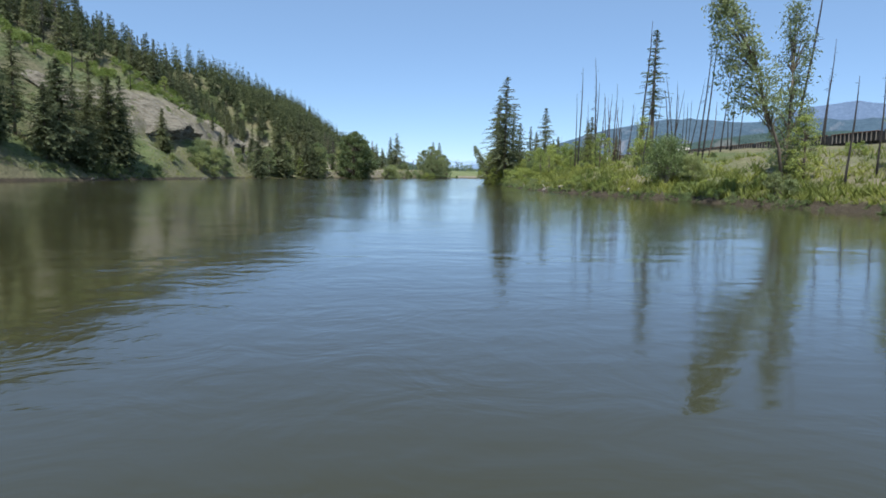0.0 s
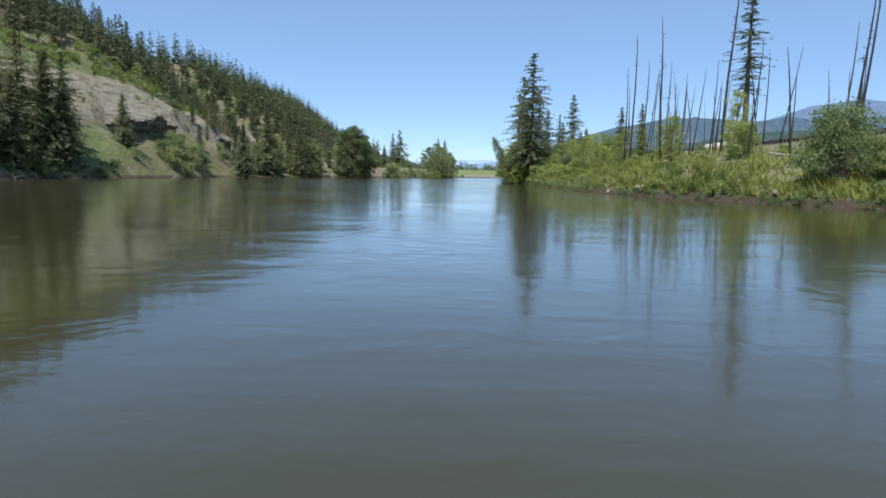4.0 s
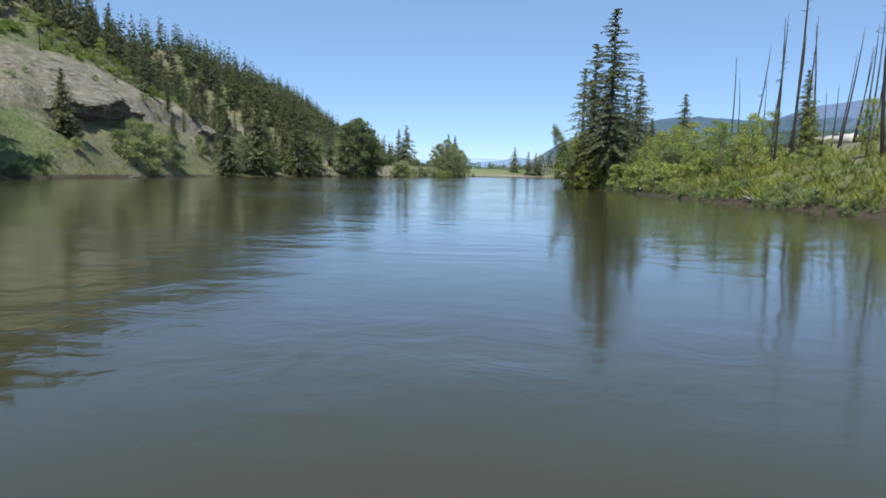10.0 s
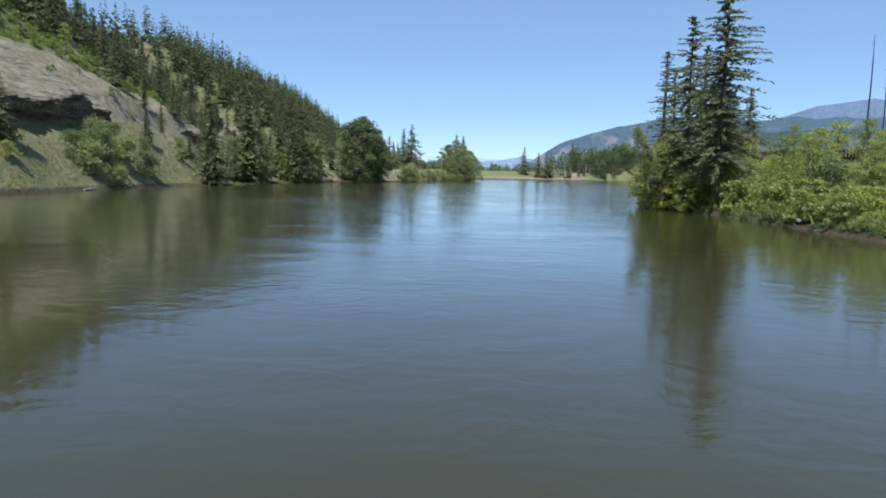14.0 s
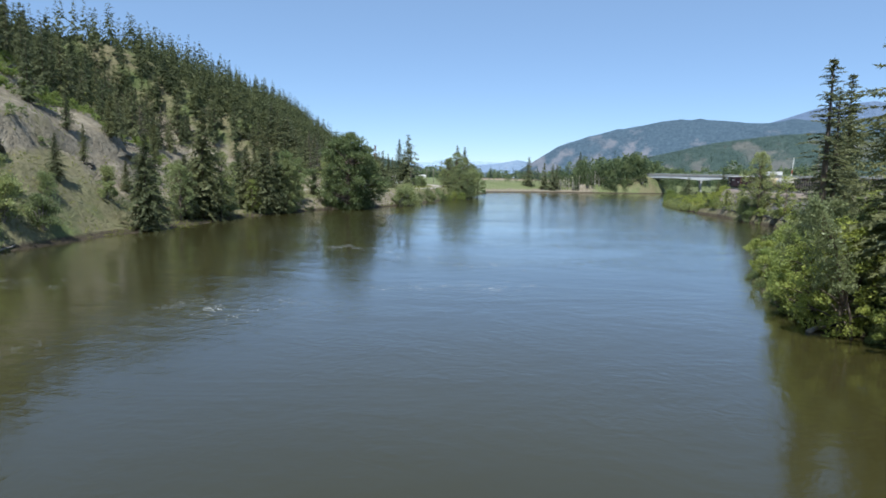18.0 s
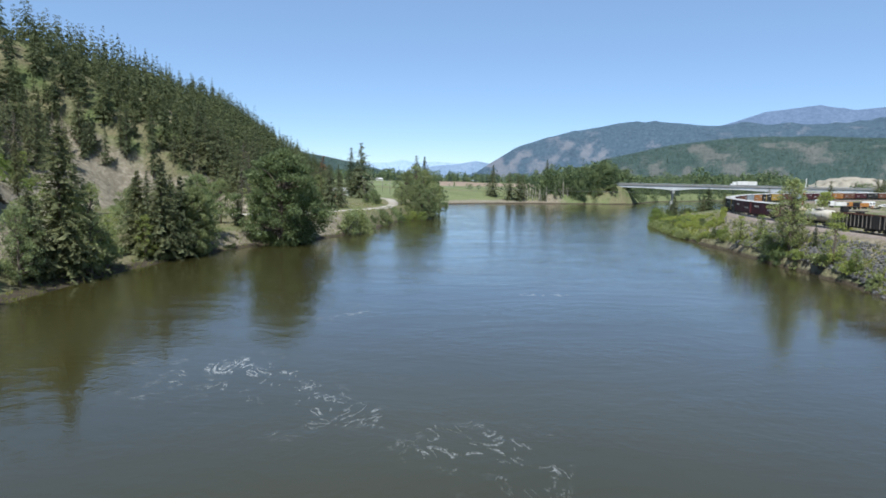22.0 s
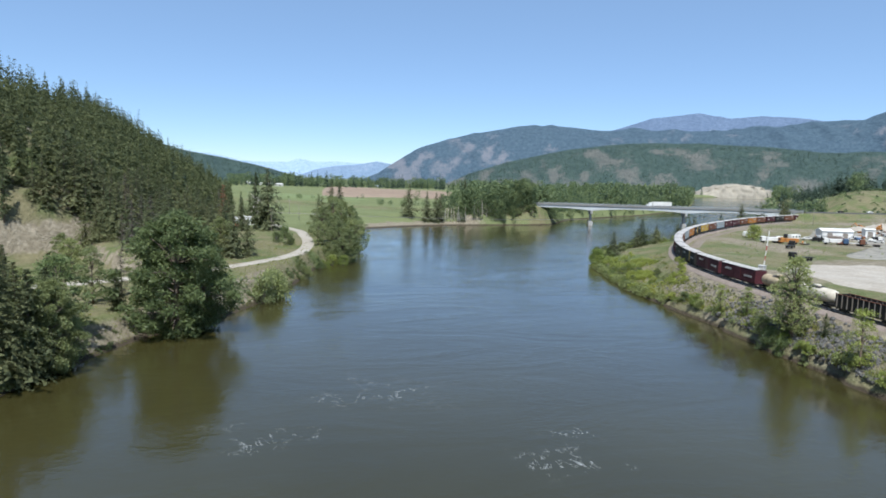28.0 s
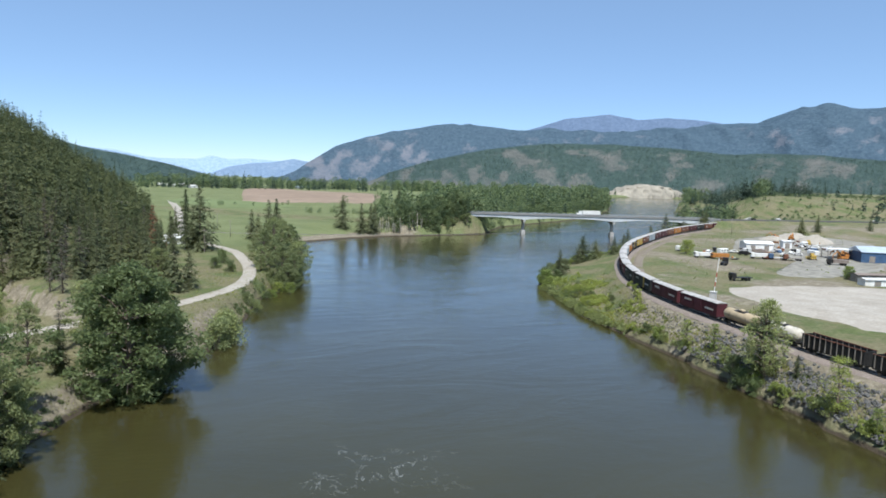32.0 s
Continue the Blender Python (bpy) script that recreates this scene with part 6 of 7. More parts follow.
for px_, lab in ((1.0, -1), (BLEN - 1.0, 1)):
    part("abutment", boxes((px_ - 1.2, px_ + 1.2, -5.6, 5.6, 9.5, DECK_Z - 0.5), bevel=0.1), CONCRETE, bridge)


def wheel_mesh(r, w):
    bm = bmesh.new()
    bmesh.ops.create_cone(bm, cap_ends=True, segments=14, radius1=r, radius2=r, depth=w, matrix=Matrix.Rotation(radians(90), 4, "X"))
    bmesh.ops.bevel(bm, geom=[e for e in bm.edges if len(e.link_faces) == 2 and any(len(f.verts) > 5 for f in e.link_faces)], offset=r * 0.12, segments=1, affect="EDGES")
    me = bpy.data.meshes.new("wheel")
    bm.to_mesh(me)
    bm.free()
    me.materials.append(TYRE)
    return me


TRUCKWHEEL, CARWHEEL = wheel_mesh(0.5, 0.5), wheel_mesh(0.33, 0.24)


def add_wheels(ob, xs, half, mesh, r):
    for x in xs:
        for sy in (-half, half):
            w = part("wheel", mesh, None, ob)
            w.location = (x, sy, r)


def semi_truck(m, label, trailer=WHITE, cab=WHITE):
    ob = thing("semi_truck", m, label, "truck")
    tr = part("trailer", boxes((-8.2, 6.0, -1.28, 1.28, 1.15, 4.1), bevel=0.06), trailer, ob)
    part("trailer_frame", boxes((-8.0, 5.8, -0.5, 0.5, 0.75, 1.13)), BLACK, tr)
    bm = boxes((6.5, 9.0, -1.22, 1.22, 0.8, 3.6), (9.0, 10.6, -1.1, 1.1, 0.8, 2.1), bevel=0.12)
    cb = part("cab", bm, cab, ob)
    part("windscreen", boxes((8.9, 9.06, -1.0, 1.0, 2.3, 3.2)), GLASS, cb)
    add_wheels(ob, (-7.2, -5.9, 6.6, 7.8, 9.8), 1.05, TRUCKWHEEL, 0.5)
    return ob


def at_bridge(f, side, turn=0):
    p = B0 + (B1 - B0) * f
    return pose(p.x, p.y, DECK_Z + 0.02, 0, 0, BANG + turn) @ pose(0, side, 0)


semi_truck(at_bridge(0.48, 2.2, 180), "white semi-trailer truck crossing the bridge")


def car(m, paint, label, van=False):
    ob = thing("van" if van else "car", m, label, "vehicle")
    bm = bmesh.new()
    prof = [(-2.2, 0.35), (2.2, 0.35), (2.25, 0.75), (1.2, 0.95), (0.6, 1.45), (-1.3, 1.48), (-2.0, 1.0), (-2.25, 0.9)] if not van else \
           [(-2.6, 0.4), (2.5, 0.4), (2.55, 1.0), (1.9, 1.2), (1.4, 2.1), (-2.55, 2.15)]
    a = [bm.verts.new((x, -0.88, z)) for x, z in prof]
    b = [bm.verts.new((x, 0.88, z)) for x, z in prof]
    n = len(prof)
    for k in range(n):
        bm.faces.new((a[k], a[(k + 1) % n], b[(k + 1) % n], b[k]))
    bm.faces.new(a[::-1])
    bm.faces.new(b)
    bmesh.ops.recalc_face_normals(bm, faces=bm.faces[:])
    bmesh.ops.bevel(bm, geom=bm.edges[:], offset=0.08, segments=1, affect="EDGES")
    body = part("body", bm, paint, ob)
    part("window", boxes((-1.2, 0.55, -0.9, 0.9, 1.02, 1.36) if not van else (0.6, 1.5, -0.9, 0.9, 1.35, 1.9)), GLASS, body)
    add_wheels(ob, (-1.4, 1.4), 0.8, CARWHEEL, 0.33)
    return ob


# ---- railway ----
TL = smooth_line(TRACK, 2.0)
TS = np.concatenate([[0], np.cumsum(np.hypot(*np.diff(TL, axis=0).T))])


def on_track(s):
    x, y = np.interp(s, TS, TL[:, 0]), np.interp(s, TS, TL[:, 1])
    x2, y2 = np.interp(s + 0.5, TS, TL[:, 0]), np.interp(s + 0.5, TS, TL[:, 1])
    return x, y, math.degrees(math.atan2(y2 - y, x2 - x))


def offset_line(d):
    g = np.gradient(TL, axis=0)
    g /= np.linalg.norm(g, axis=1)[:, None]
    return np.stack([TL[:, 0] - g[:, 1] * d, TL[:, 1] + g[:, 0] * d], 1)


railway = thing("railway", pose(0, 0, 0), "single railway track on brown ballast", "railway", kind="structure")
bed = []
cross = [(-3.3, -0.95), (-1.9, -0.22), (1.9, -0.22), (3.3, -0.95)]
BX = np.stack([offset_line(d)[:, 0] for d, _ in cross], 1)
BY = np.stack([offset_line(d)[:, 1] for d, _ in cross], 1)
BZ = np.repeat(np.array([RAIL_Z + z for _, z in cross])[None], len(TL), 0)
part("ballast", grid_mesh("ballast", BX, BY, BZ, BALLAST), None, railway, "brown crushed stone ballast")
for d in (-0.75, 0.75):
    a, b = offset_line(d - 0.04), offset_line(d + 0.04)
    X = np.stack([a[:, 0], a[:, 0], b[:, 0], b[:, 0]], 1)
    Y = np.stack([a[:, 1], a[:, 1], b[:, 1], b[:, 1]], 1)
    Z = np.repeat(np.array([RAIL_Z - 0.18, RAIL_Z, RAIL_Z, RAIL_Z - 0.18])[None], len(TL), 0)
    part("rail", grid_mesh("rail", X, Y, Z, STEEL), None, railway, "worn steel rail")
sv, sf = [], []
i0, i1 = np.interp([280, 640], TL[:, 1], TS)
for s in np.arange(i0, i1, 0.62):
    x, y, a = on_track(s)
    c, q = math.cos(radians(a)), math.sin(radians(a))
    o = len(sv)
    for dx, dy, dz in ((-0.12, -1.3, -0.24), (0.12, -1.3, -0.24), (0.12, 1.3, -0.24), (-0.12, 1.3, -0.24), (-0.12, -1.3, -0.17), (0.12, -1.3, -0.17), (0.12, 1.3, -0.17), (-0.12, 1.3, -0.17)):
        sv.append((x + dx * c - dy * q, y + dx * q + dy * c, RAIL_Z + dz))
    sf += [(o + 4, o + 5, o + 6, o + 7), (o, o + 1, o + 5, o + 4), (o + 2, o + 3, o + 7, o + 6), (o + 1, o + 2, o + 6, o + 5), (o + 3, o, o + 4, o + 7)]
tagged(part("sleepers", mesh_of("sleepers", sv, sf, CHAR), None, railway, "dark timber sleepers"), kind="stuff")

WHEELSET = wheel_mesh(0.46, 0.14)
WHEELSET.materials[0] = STEEL


def bogies(ob, reach):
    for x in (-reach, reach):
        bg = part("bogie", boxes((x - 1.35, x + 1.35, -1.06, -0.92, 0.38, 0.72), (x - 1.35, x + 1.35, 0.92, 1.06, 0.38, 0.72), (x - 0.3, x + 0.3, -1.0, 1.0, 0.4, 0.85)), BLACK, ob)
        for dx in (-0.9, 0.9):
            for sy in (-0.78, 0.78):
                w = part("wheel", WHEELSET, None, bg)
                w.location = (x + dx, sy, 0.46)


RIBS = {}


def rib_mesh(paint):
    """One rib that all cars of a colour share."""
    if paint.name not in RIBS:
        bm = boxes((-0.06, 0.06, -0.04, 0.04, 0, 3.2))
        RIBS[paint.name] = bpy.data.meshes.new("side_rib")
        bm.to_mesh(RIBS[paint.name])
        bm.free()
        RIBS[paint.name].materials.append(paint)
    return RIBS[paint.name]


def boxcar(m, paint, label, length=17.4, door=None, marks=1, band=None):
    ob = thing("boxcar", m, label, "railway car", "cars of the freight train")
    h = length / 2 - 0.5
    body = part("body", boxes((-h, h, -1.45, 1.45, 1.05, 4.45)), paint, ob)
    part("underframe", boxes((-h - 0.1, h + 0.1, -1.2, 1.2, 0.8, 1.04), (-h - 0.55, h + 0.55, -0.15, 0.15, 0.75, 1.0)), BLACK, ob)
    rv = [(-h - 0.1, -1.52, 4.45), (-h - 0.1, 0, 4.75), (-h - 0.1, 1.52, 4.45), (h + 0.1, -1.52, 4.45), (h + 0.1, 0, 4.75), (h + 0.1, 1.52, 4.45), (-h - 0.1, -1.52, 4.38), (h + 0.1, -1.52, 4.38), (-h - 0.1, 1.52, 4.38), (h + 0.1, 1.52, 4.38)]
    part("roof", mesh_of("roof", rv, [(0, 3, 4, 1), (1, 4, 5, 2), (0, 1, 2), (5, 4, 3), (6, 7, 3, 0), (2, 5, 9, 8)], CARROOF), None, ob, "galvanised steel roof")
    for sy in (-1, 1):
        for k in range(int(length / 1.2)):
            x = -h + 0.5 + k * 1.2
            if abs(x) > 1.7:
                part("side_rib", rib_mesh(paint), None, body).matrix_basis = pose(x, sy * 1.45, 1.15)
        part("door", boxes((-1.5, 1.5, sy * 1.5 - 0.05, sy * 1.5 + 0.05, 1.15, 4.2)), door or paint, body, "sliding door")
        part("ladder", boxes(*[(h - 0.75, h - 0.3, sy * 1.52 - 0.03, sy * 1.52 + 0.03, z, z + 0.05) for z in np.arange(1.2, 4.4, 0.4)]), BLACK, body)
        if marks:
            part("lettering", boxes(*[(x, x + 0.45, sy * 1.505 - 0.02, sy * 1.505 + 0.02, 3.0, 3.5) for x in np.arange(h - 5.2, h - 2.6, 0.65)]), WORN, body, "faded white marks on the side")
            part("lettering", boxes(*[(x, x + 0.7, sy * 1.505 - 0.02, sy * 1.505 + 0.02, 2.3, 2.75) for x in np.arange(-h + 1.5, -h + 5, 0.95)]), WORN, body, "faded white marks on the side")
        if band:
            part("band", boxes((-2.6, -1.6, sy * 1.5 - 0.06, sy * 1.5 + 0.06, 1.06, 4.4)), band, body, "painted band")
    bogies(ob, h - 2.2)
    return ob


def tank_car(m, paint, label, length=12.6):
    ob = thing("tank_car", m, label, "railway car", "cars of the freight train")
    h = length / 2 - 0.6
    path = [(-h, 0), (-h + 0.12, 0.75), (-h + 0.6, 1.3), (-h + 1.0, 1.42), (h - 1.0, 1.42), (h - 0.6, 1.3), (h - 0.12, 0.75), (h, 0)]
    vs, fs, N = [], [], 20
    for x, r in path:
        vs += [(x, max(r, 0.01) * math.cos(6.2832 * k / N), 2.65 + max(r, 0.01) * math.sin(6.2832 * k / N)) for k in range(N)]
    for i in range(len(path) - 1):
        fs += [(i * N + k, i * N + (k + 1) % N, (i + 1) * N + (k + 1) % N, (i + 1) * N + k)[::-1] for k in range(N)]
    tank = part("tank", mesh_of("tank", vs, fs, paint, True), None, ob)
    part("dome", boxes((-0.6, 0.6, -0.5, 0.5, 3.98, 4.45), bevel=0.12), paint, tank)
    part("walkway", boxes((-1.8, 1.8, -0.9, 0.9, 4.03, 4.08)), BLACK, tank)
    part("band", boxes((-3.0, -2.9, -1.44, 1.44, 2.3, 2.9), (2.9, 3.0, -1.44, 1.44, 2.3, 2.9)), BLACK, tank)
    part("underframe", boxes((-h - 0.3, h + 0.3, -0.6, 0.6, 0.8, 1.25), (-h - 0.8, h + 0.8, -0.15, 0.15, 0.75, 1.0), (-h, -h + 1.2, -1.3, 1.3, 1.0, 1.3), (h - 1.2, h, -1.3, 1.3, 1.0, 1.3)), BLACK, ob)
    bogies(ob, h - 1.4)
    return ob


def gondola(m, paint, label, length=15.6, top=3.7):
    ob = thing("gondola_car", m, label, "railway car", "cars of the freight train")
    h, t = length / 2 - 0.5, top
    body = part("body", boxes((-h, h, -1.5, -1.4, 1.05, t), (-h, h, 1.4, 1.5, 1.05, t), (-h, -h + 0.1, -1.4, 1.4, 1.05, t), (h - 0.1, h, -1.4, 1.4, 1.05, t), (-h + 0.1, h - 0.1, -1.4, 1.4, 1.05, 1.2)), paint, ob)
    part("top_rail", boxes((-h - 0.05, h + 0.05, -1.6, -1.38, t, t + 0.15), (-h - 0.05, h + 0.05, 1.38, 1.6, t, t + 0.15)), RUST, body)
    for sy in (-1, 1):
        for x in np.arange(-h + 0.6, h, 1.35):
            part("rib", boxes((x - 0.09, x + 0.09, sy * 1.5 - 0.12, sy * 1.5 + 0.12, 1.1, t)), GREYWOOD if paint is BLACK else paint, body)
    part("underframe", boxes((-h - 0.1, h + 0.1, -1.2, 1.2, 0.8, 1.04), (-h - 0.55, h + 0.55, -0.15, 0.15, 0.75, 1.0)), BLACK, ob)
    bogies(ob, h - 2.0)
    return ob


def train_pose(s):
    x, y, a = on_track(s)
    return pose(x, y, RAIL_Z, 0, 0, a)


s_join = float(np.interp(350.0, TL[:, 1], TS))
MARO, BRN, BLK = "maroon freight boxcar with white marks", "rust brown steel freight boxcar", "black freight boxcar with yellow band"
ORA, GRY = "orange steel freight boxcar", "grey steel freight boxcar"
s = s_join
for paint, lab, band in [(MAROON, MARO, None), (MAROON, MARO, None), (BLACK, BLK, YELLOW), (BLACK, BLK, None), (MAROON, MARO, None), (MAROON, MARO, None), (RUST, BRN, None), (GIRDER, GRY, None), (ORANGE, ORA, None), (BLACK, BLK, YELLOW), (YELLOW, "yellow steel freight boxcar", None),
                         (RUST, BRN, None), (GIRDER, GRY, None), (MAROON, MARO, None), (MAROON, MARO, None), (RUST, BRN, None), (ORANGE, ORA, None), (RUST, BRN, None), (MAROON, MARO, None), (BLACK, BLK, None), (RUST, BRN, None), (MAROON, MARO, None),
                         (GIRDER, GRY, None), (WHITE, "white steel freight boxcar", None), (WHITE, "white steel freight boxcar", None), (GIRDER, GRY, None), (BLACK, BLK, None), (WHITE, "white steel freight boxcar", None), (BLACK, BLK, None), (BLACK, BLK, None), (WHITE, "white steel freight boxcar", None), (GIRDER, GRY, None), (BLACK, BLK, None), (RUST, BRN, None)]:
    boxcar(train_pose(s + 9.1), paint, lab, band=band)
    s += 18.3
s = s_join
DG = "dark ribbed open gondola car"
WT = "white tank car with rusty stains"
for kind, paint, lab in [("tank", TANK_TAN, "tan tank car with brown stains"), ("tank", TANK, WT), ("gon", BLACK, DG), ("gon", BLACK, DG), ("gon", BLACK, DG),
                         ("low", BLACK, DG), ("low", BLACK, DG), ("tank", TANK, WT), ("tank", TANK, WT), ("low", BLACK, DG), ("low", BLACK, DG), ("low", BLACK, DG), ("low", BLACK, DG), ("low", BLACK, DG), ("low", BLACK, DG), ("low", BLACK, DG), ("low", BLACK, DG)]:
    ln = {"tank": 13.0, "gon": 16.2, "low": 16.2, "box": 18.3}[kind]
    m = train_pose(s - ln / 2)
    if kind == "low":
        gondola(m, paint, lab, top=2.8)
    else:
        {"tank": tank_car, "gon": gondola, "box": boxcar}[kind](m, paint, lab)
    s -= ln

# crossing mast with its cabinet
mast = thing("signal_mast", pose(112.5, 381, height(112.5, 381), 0, 4, -30), "red and white striped mast beside the track", "mast")
for k in range(7):
    part("mast_section", boxes((-0.1, 0.1, -0.1, 0.1, 2.2 + 1.5 * k, 2.2 + 1.5 * (k + 1))), (WHITE, RED)[k % 2 if k < 5 else 0], mast)
part("footing", boxes((-0.5, 0.5, -0.5, 0.5, -0.5, 2.2), bevel=0.05), GREYROOF, mast, "grey steel base")
hut = thing("signal_cabinet", pose(110.5, 379.0, height(110.5, 379), 0, 0, 30), "grey signal cabinet beside the track", "cabinet")
part("body", boxes((-1.0, 1.0, -0.8, 0.8, -0.4, 2.4), bevel=0.04), GREYROOF, hut)
part("roof", boxes((-1.15, 1.15, -0.95, 0.95, 2.4, 2.52)), GREYROOF, hut)
part("door", boxes((-0.45, 0.45, -0.84, -0.80, 0.1, 2.1)), CONCRETE, hut)


# ---- machine yard ----
def at(x, y, turn=0.0, dz=0.12):
    return pose(x, y, height(x, y) + dz, 0, 0, turn)


def shed(name, m, L, W, H, rise, wall, roof, label, doors=2):
    ob = thing(name, m, label, "building")
    part("wall", boxes((-L / 2, L / 2, -W / 2, W / 2, -0.3, H)), wall, ob)
    e = 0.4
    v = [(-L / 2 - e, -W / 2 - e, H), (L / 2 + e, -W / 2 - e, H), (L / 2 + e, 0, H + rise), (-L / 2 - e, 0, H + rise), (-L / 2 - e, W / 2 + e, H), (L / 2 + e, W / 2 + e, H),
         (-L / 2 - e, -W / 2 - e, H - 0.2), (L / 2 + e, -W / 2 - e, H - 0.2), (-L / 2 - e, W / 2 + e, H - 0.2), (L / 2 + e, W / 2 + e, H - 0.2)]
    part("roof", mesh_of("roof", v, [(0, 1, 2, 3), (3, 2, 5, 4), (0, 3, 4), (1, 5, 2), (6, 7, 1, 0), (4, 5, 9, 8)], roof), None, ob)
    for k in range(doors):
        x = -L / 2 + L * (k + 0.5) / doors
        part("door", boxes((x - 1.3, x + 1.3, -W / 2 - 0.06, -W / 2 - 0.01, 0, min(3.0, H - 0.6))), GREYWOOD, ob)
    return ob


shed("workshop", at(274, 446, -28), 20, 13, 5.0, 2.4, BLUE, BLUEROOF, "large blue workshop with a pale metal roof")
shed("workshop", at(250, 497, -20), 15, 8, 4.0, 1.2, WHITE, WHITE, "long white workshop building")
shed("storage_shed", at(197, 391, -15), 10, 4, 2.4, 0.5, WHITE, GREYROOF, "small white storage shed", 1)
shed("storage_shed", at(205, 399, -15), 12, 4, 2.6, 0.5, GREYWOOD, BALLAST, "long dark weathered storage shed", 2)
shed("storage_shed", at(277, 502, -20), 5, 4, 4.2, 0.4, WHITE, WHITE, "small white tower-like shed", 1)


def machine(m, paint, label, kind=0):
    """A yellow or orange earth mover: tracks or wheels, cab, engine, arm."""
    ob = thing("digger" if kind else "loader", m, label, "machine")
    base = part("chassis", boxes((-2.2, 2.2, -1.3, 1.3, 0.7, 1.7), (-2.4, -0.6, -1.2, 1.2, 1.7, 2.5), bevel=0.08), paint, ob)
    cab = part("cab", boxes((-0.5, 1.0, -0.85, 0.85, 1.7, 3.3), bevel=0.05), paint, ob)
    part("window", boxes((-0.35, 1.04, -0.88, 0.88, 2.2, 3.05)), GLASS, cab)
    if kind:
        part("arm", mesh_of("arm", *tube([(1.2, 0, 1.8), (3.4, 0, 4.2), (5.6, 0, 2.6), (5.9, 0, 0.8)], [0.3, 0.28, 0.22, 0.18], 6), paint), None, ob)
        for sy in (-1.35, 1.35):
            part("crawler_track", boxes((-2.2, 2.2, sy - 0.35, sy + 0.35, 0, 0.95), bevel=0.2), TYRE, ob)
    else:
        part("bucket", boxes((3.3, 4.3, -1.5, 1.5, 0.2, 1.3), (2.0, 3.5, -0.9, -0.7, 0.9, 1.2), (2.0, 3.5, 0.7, 0.9, 0.9, 1.2), bevel=0.1), paint, ob)
        add_wheels(ob, (-1.5, 1.6), 1.3, TRUCKWHEEL, 0.6)
    return ob


def flat_truck(m, cab, bed_mat, label, load=None):
    ob = thing("truck", m, label, "truck")
    c = part("cab", boxes((2.2, 4.2, -1.15, 1.15, 0.8, 2.9), bevel=0.12), cab, ob)
    part("windscreen", boxes((3.4, 4.24, -1.0, 1.0, 1.8, 2.6)), GLASS, c)
    part("bed", boxes((-4.5, 2.0, -1.25, 1.25, 1.0, 1.25 if not load else 2.6), bevel=0.03), bed_mat, ob)
    add_wheels(ob, (-3.2, -1.9, 3.2), 1.0, TRUCKWHEEL, 0.5)
    return ob


machine(at(309, 514, 40), YELLOW, "yellow wheel loader by a gravel heap")
machine(at(243, 456, 60), YELLOW, "yellow wheel loader in the yard")
machine(at(264, 455, 200), ORANGE, "orange digger beside the workshop", 1)
machine(at(268, 459, 140), ORANGE, "orange digger beside the workshop", 1)
machine(at(259, 452, 170), ORANGE, "orange digger beside the workshop", 1)
machine(at(330, 545, 30), ORANGE, "orange digger on the dirt heap", 1)
machine(at(322, 551, 100), ORANGE, "orange digger on the dirt heap", 1)
flat_truck(at(189.5, 471, 165), WHITE, WHITE, "white box truck in the yard", True)
flat_truck(at(195, 466, 170), ORANGE, ORANGE, "orange tipper truck in the yard", True)
flat_truck(at(217, 463, 150), WHITE, WHITE, "white box truck in the yard", True)
flat_truck(at(222, 457, 150), BLUE, GREYROOF, "blue flatbed truck in the yard")
flat_truck(at(227, 453, 150), RUST, GREYWOOD, "rusty brown flatbed truck in the yard")
flat_truck(at(236, 437, 150), BLACK, BALLAST, "dark dump truck in the yard", True)
flat_truck(at(178, 445, 40), BLACK, BLACK, "black flatbed truck in the yard")
flat_truck(at(232, 480, 150), GREYROOF, BALLAST, "grey dump truck in the yard", True)
flat_truck(at(151, 409, 172), BLACK, BLACK, "dark flatbed trailer by the lot")
for k, (x, y, a, paint, lab) in enumerate([(266, 484, 30, BLUE, "blue car in the yard"), (282, 488, 80, WHITE, "white car in the yard"), (291, 484, 60, BLACK, "dark car in the yard"), (240, 470, 20, GREYROOF, "silver car in the yard"),
                                           (232, 462, 100, BLACK, "dark car in the yard"), (248, 482, 160, GREYROOF, "silver car in the yard"), (255, 478, 10, WHITE, "white car in the yard"), (205, 484, 70, BLACK, "dark car in the yard"),
                                           (211, 490, 20, WHITE, "white car in the yard"), (218, 494, 45, BLACK, "dark car in the yard"), (225, 488, 150, WHITE, "white car in the yard"), (238, 492, 15, GREYROOF, "silver car in the yard"),
                                           (262, 492, 95, RUST, "brown car in the yard"), (300, 492, 15, GREYROOF, "silver car in the yard"), (286, 472, 130, BLACK, "dark car in the yard")]):
    car(at(x, y, a), paint, lab, van=k % 4 == 1)
for x, y, a, paint in ((420, 638.5, 176, WHITE), (520, 626.5, -8, WHITE), (392, 638, 0, BLACK)):
    car(at(x, y, a, 0.6), paint, "white car on the highway" if paint is WHITE else "dark car on the highway")


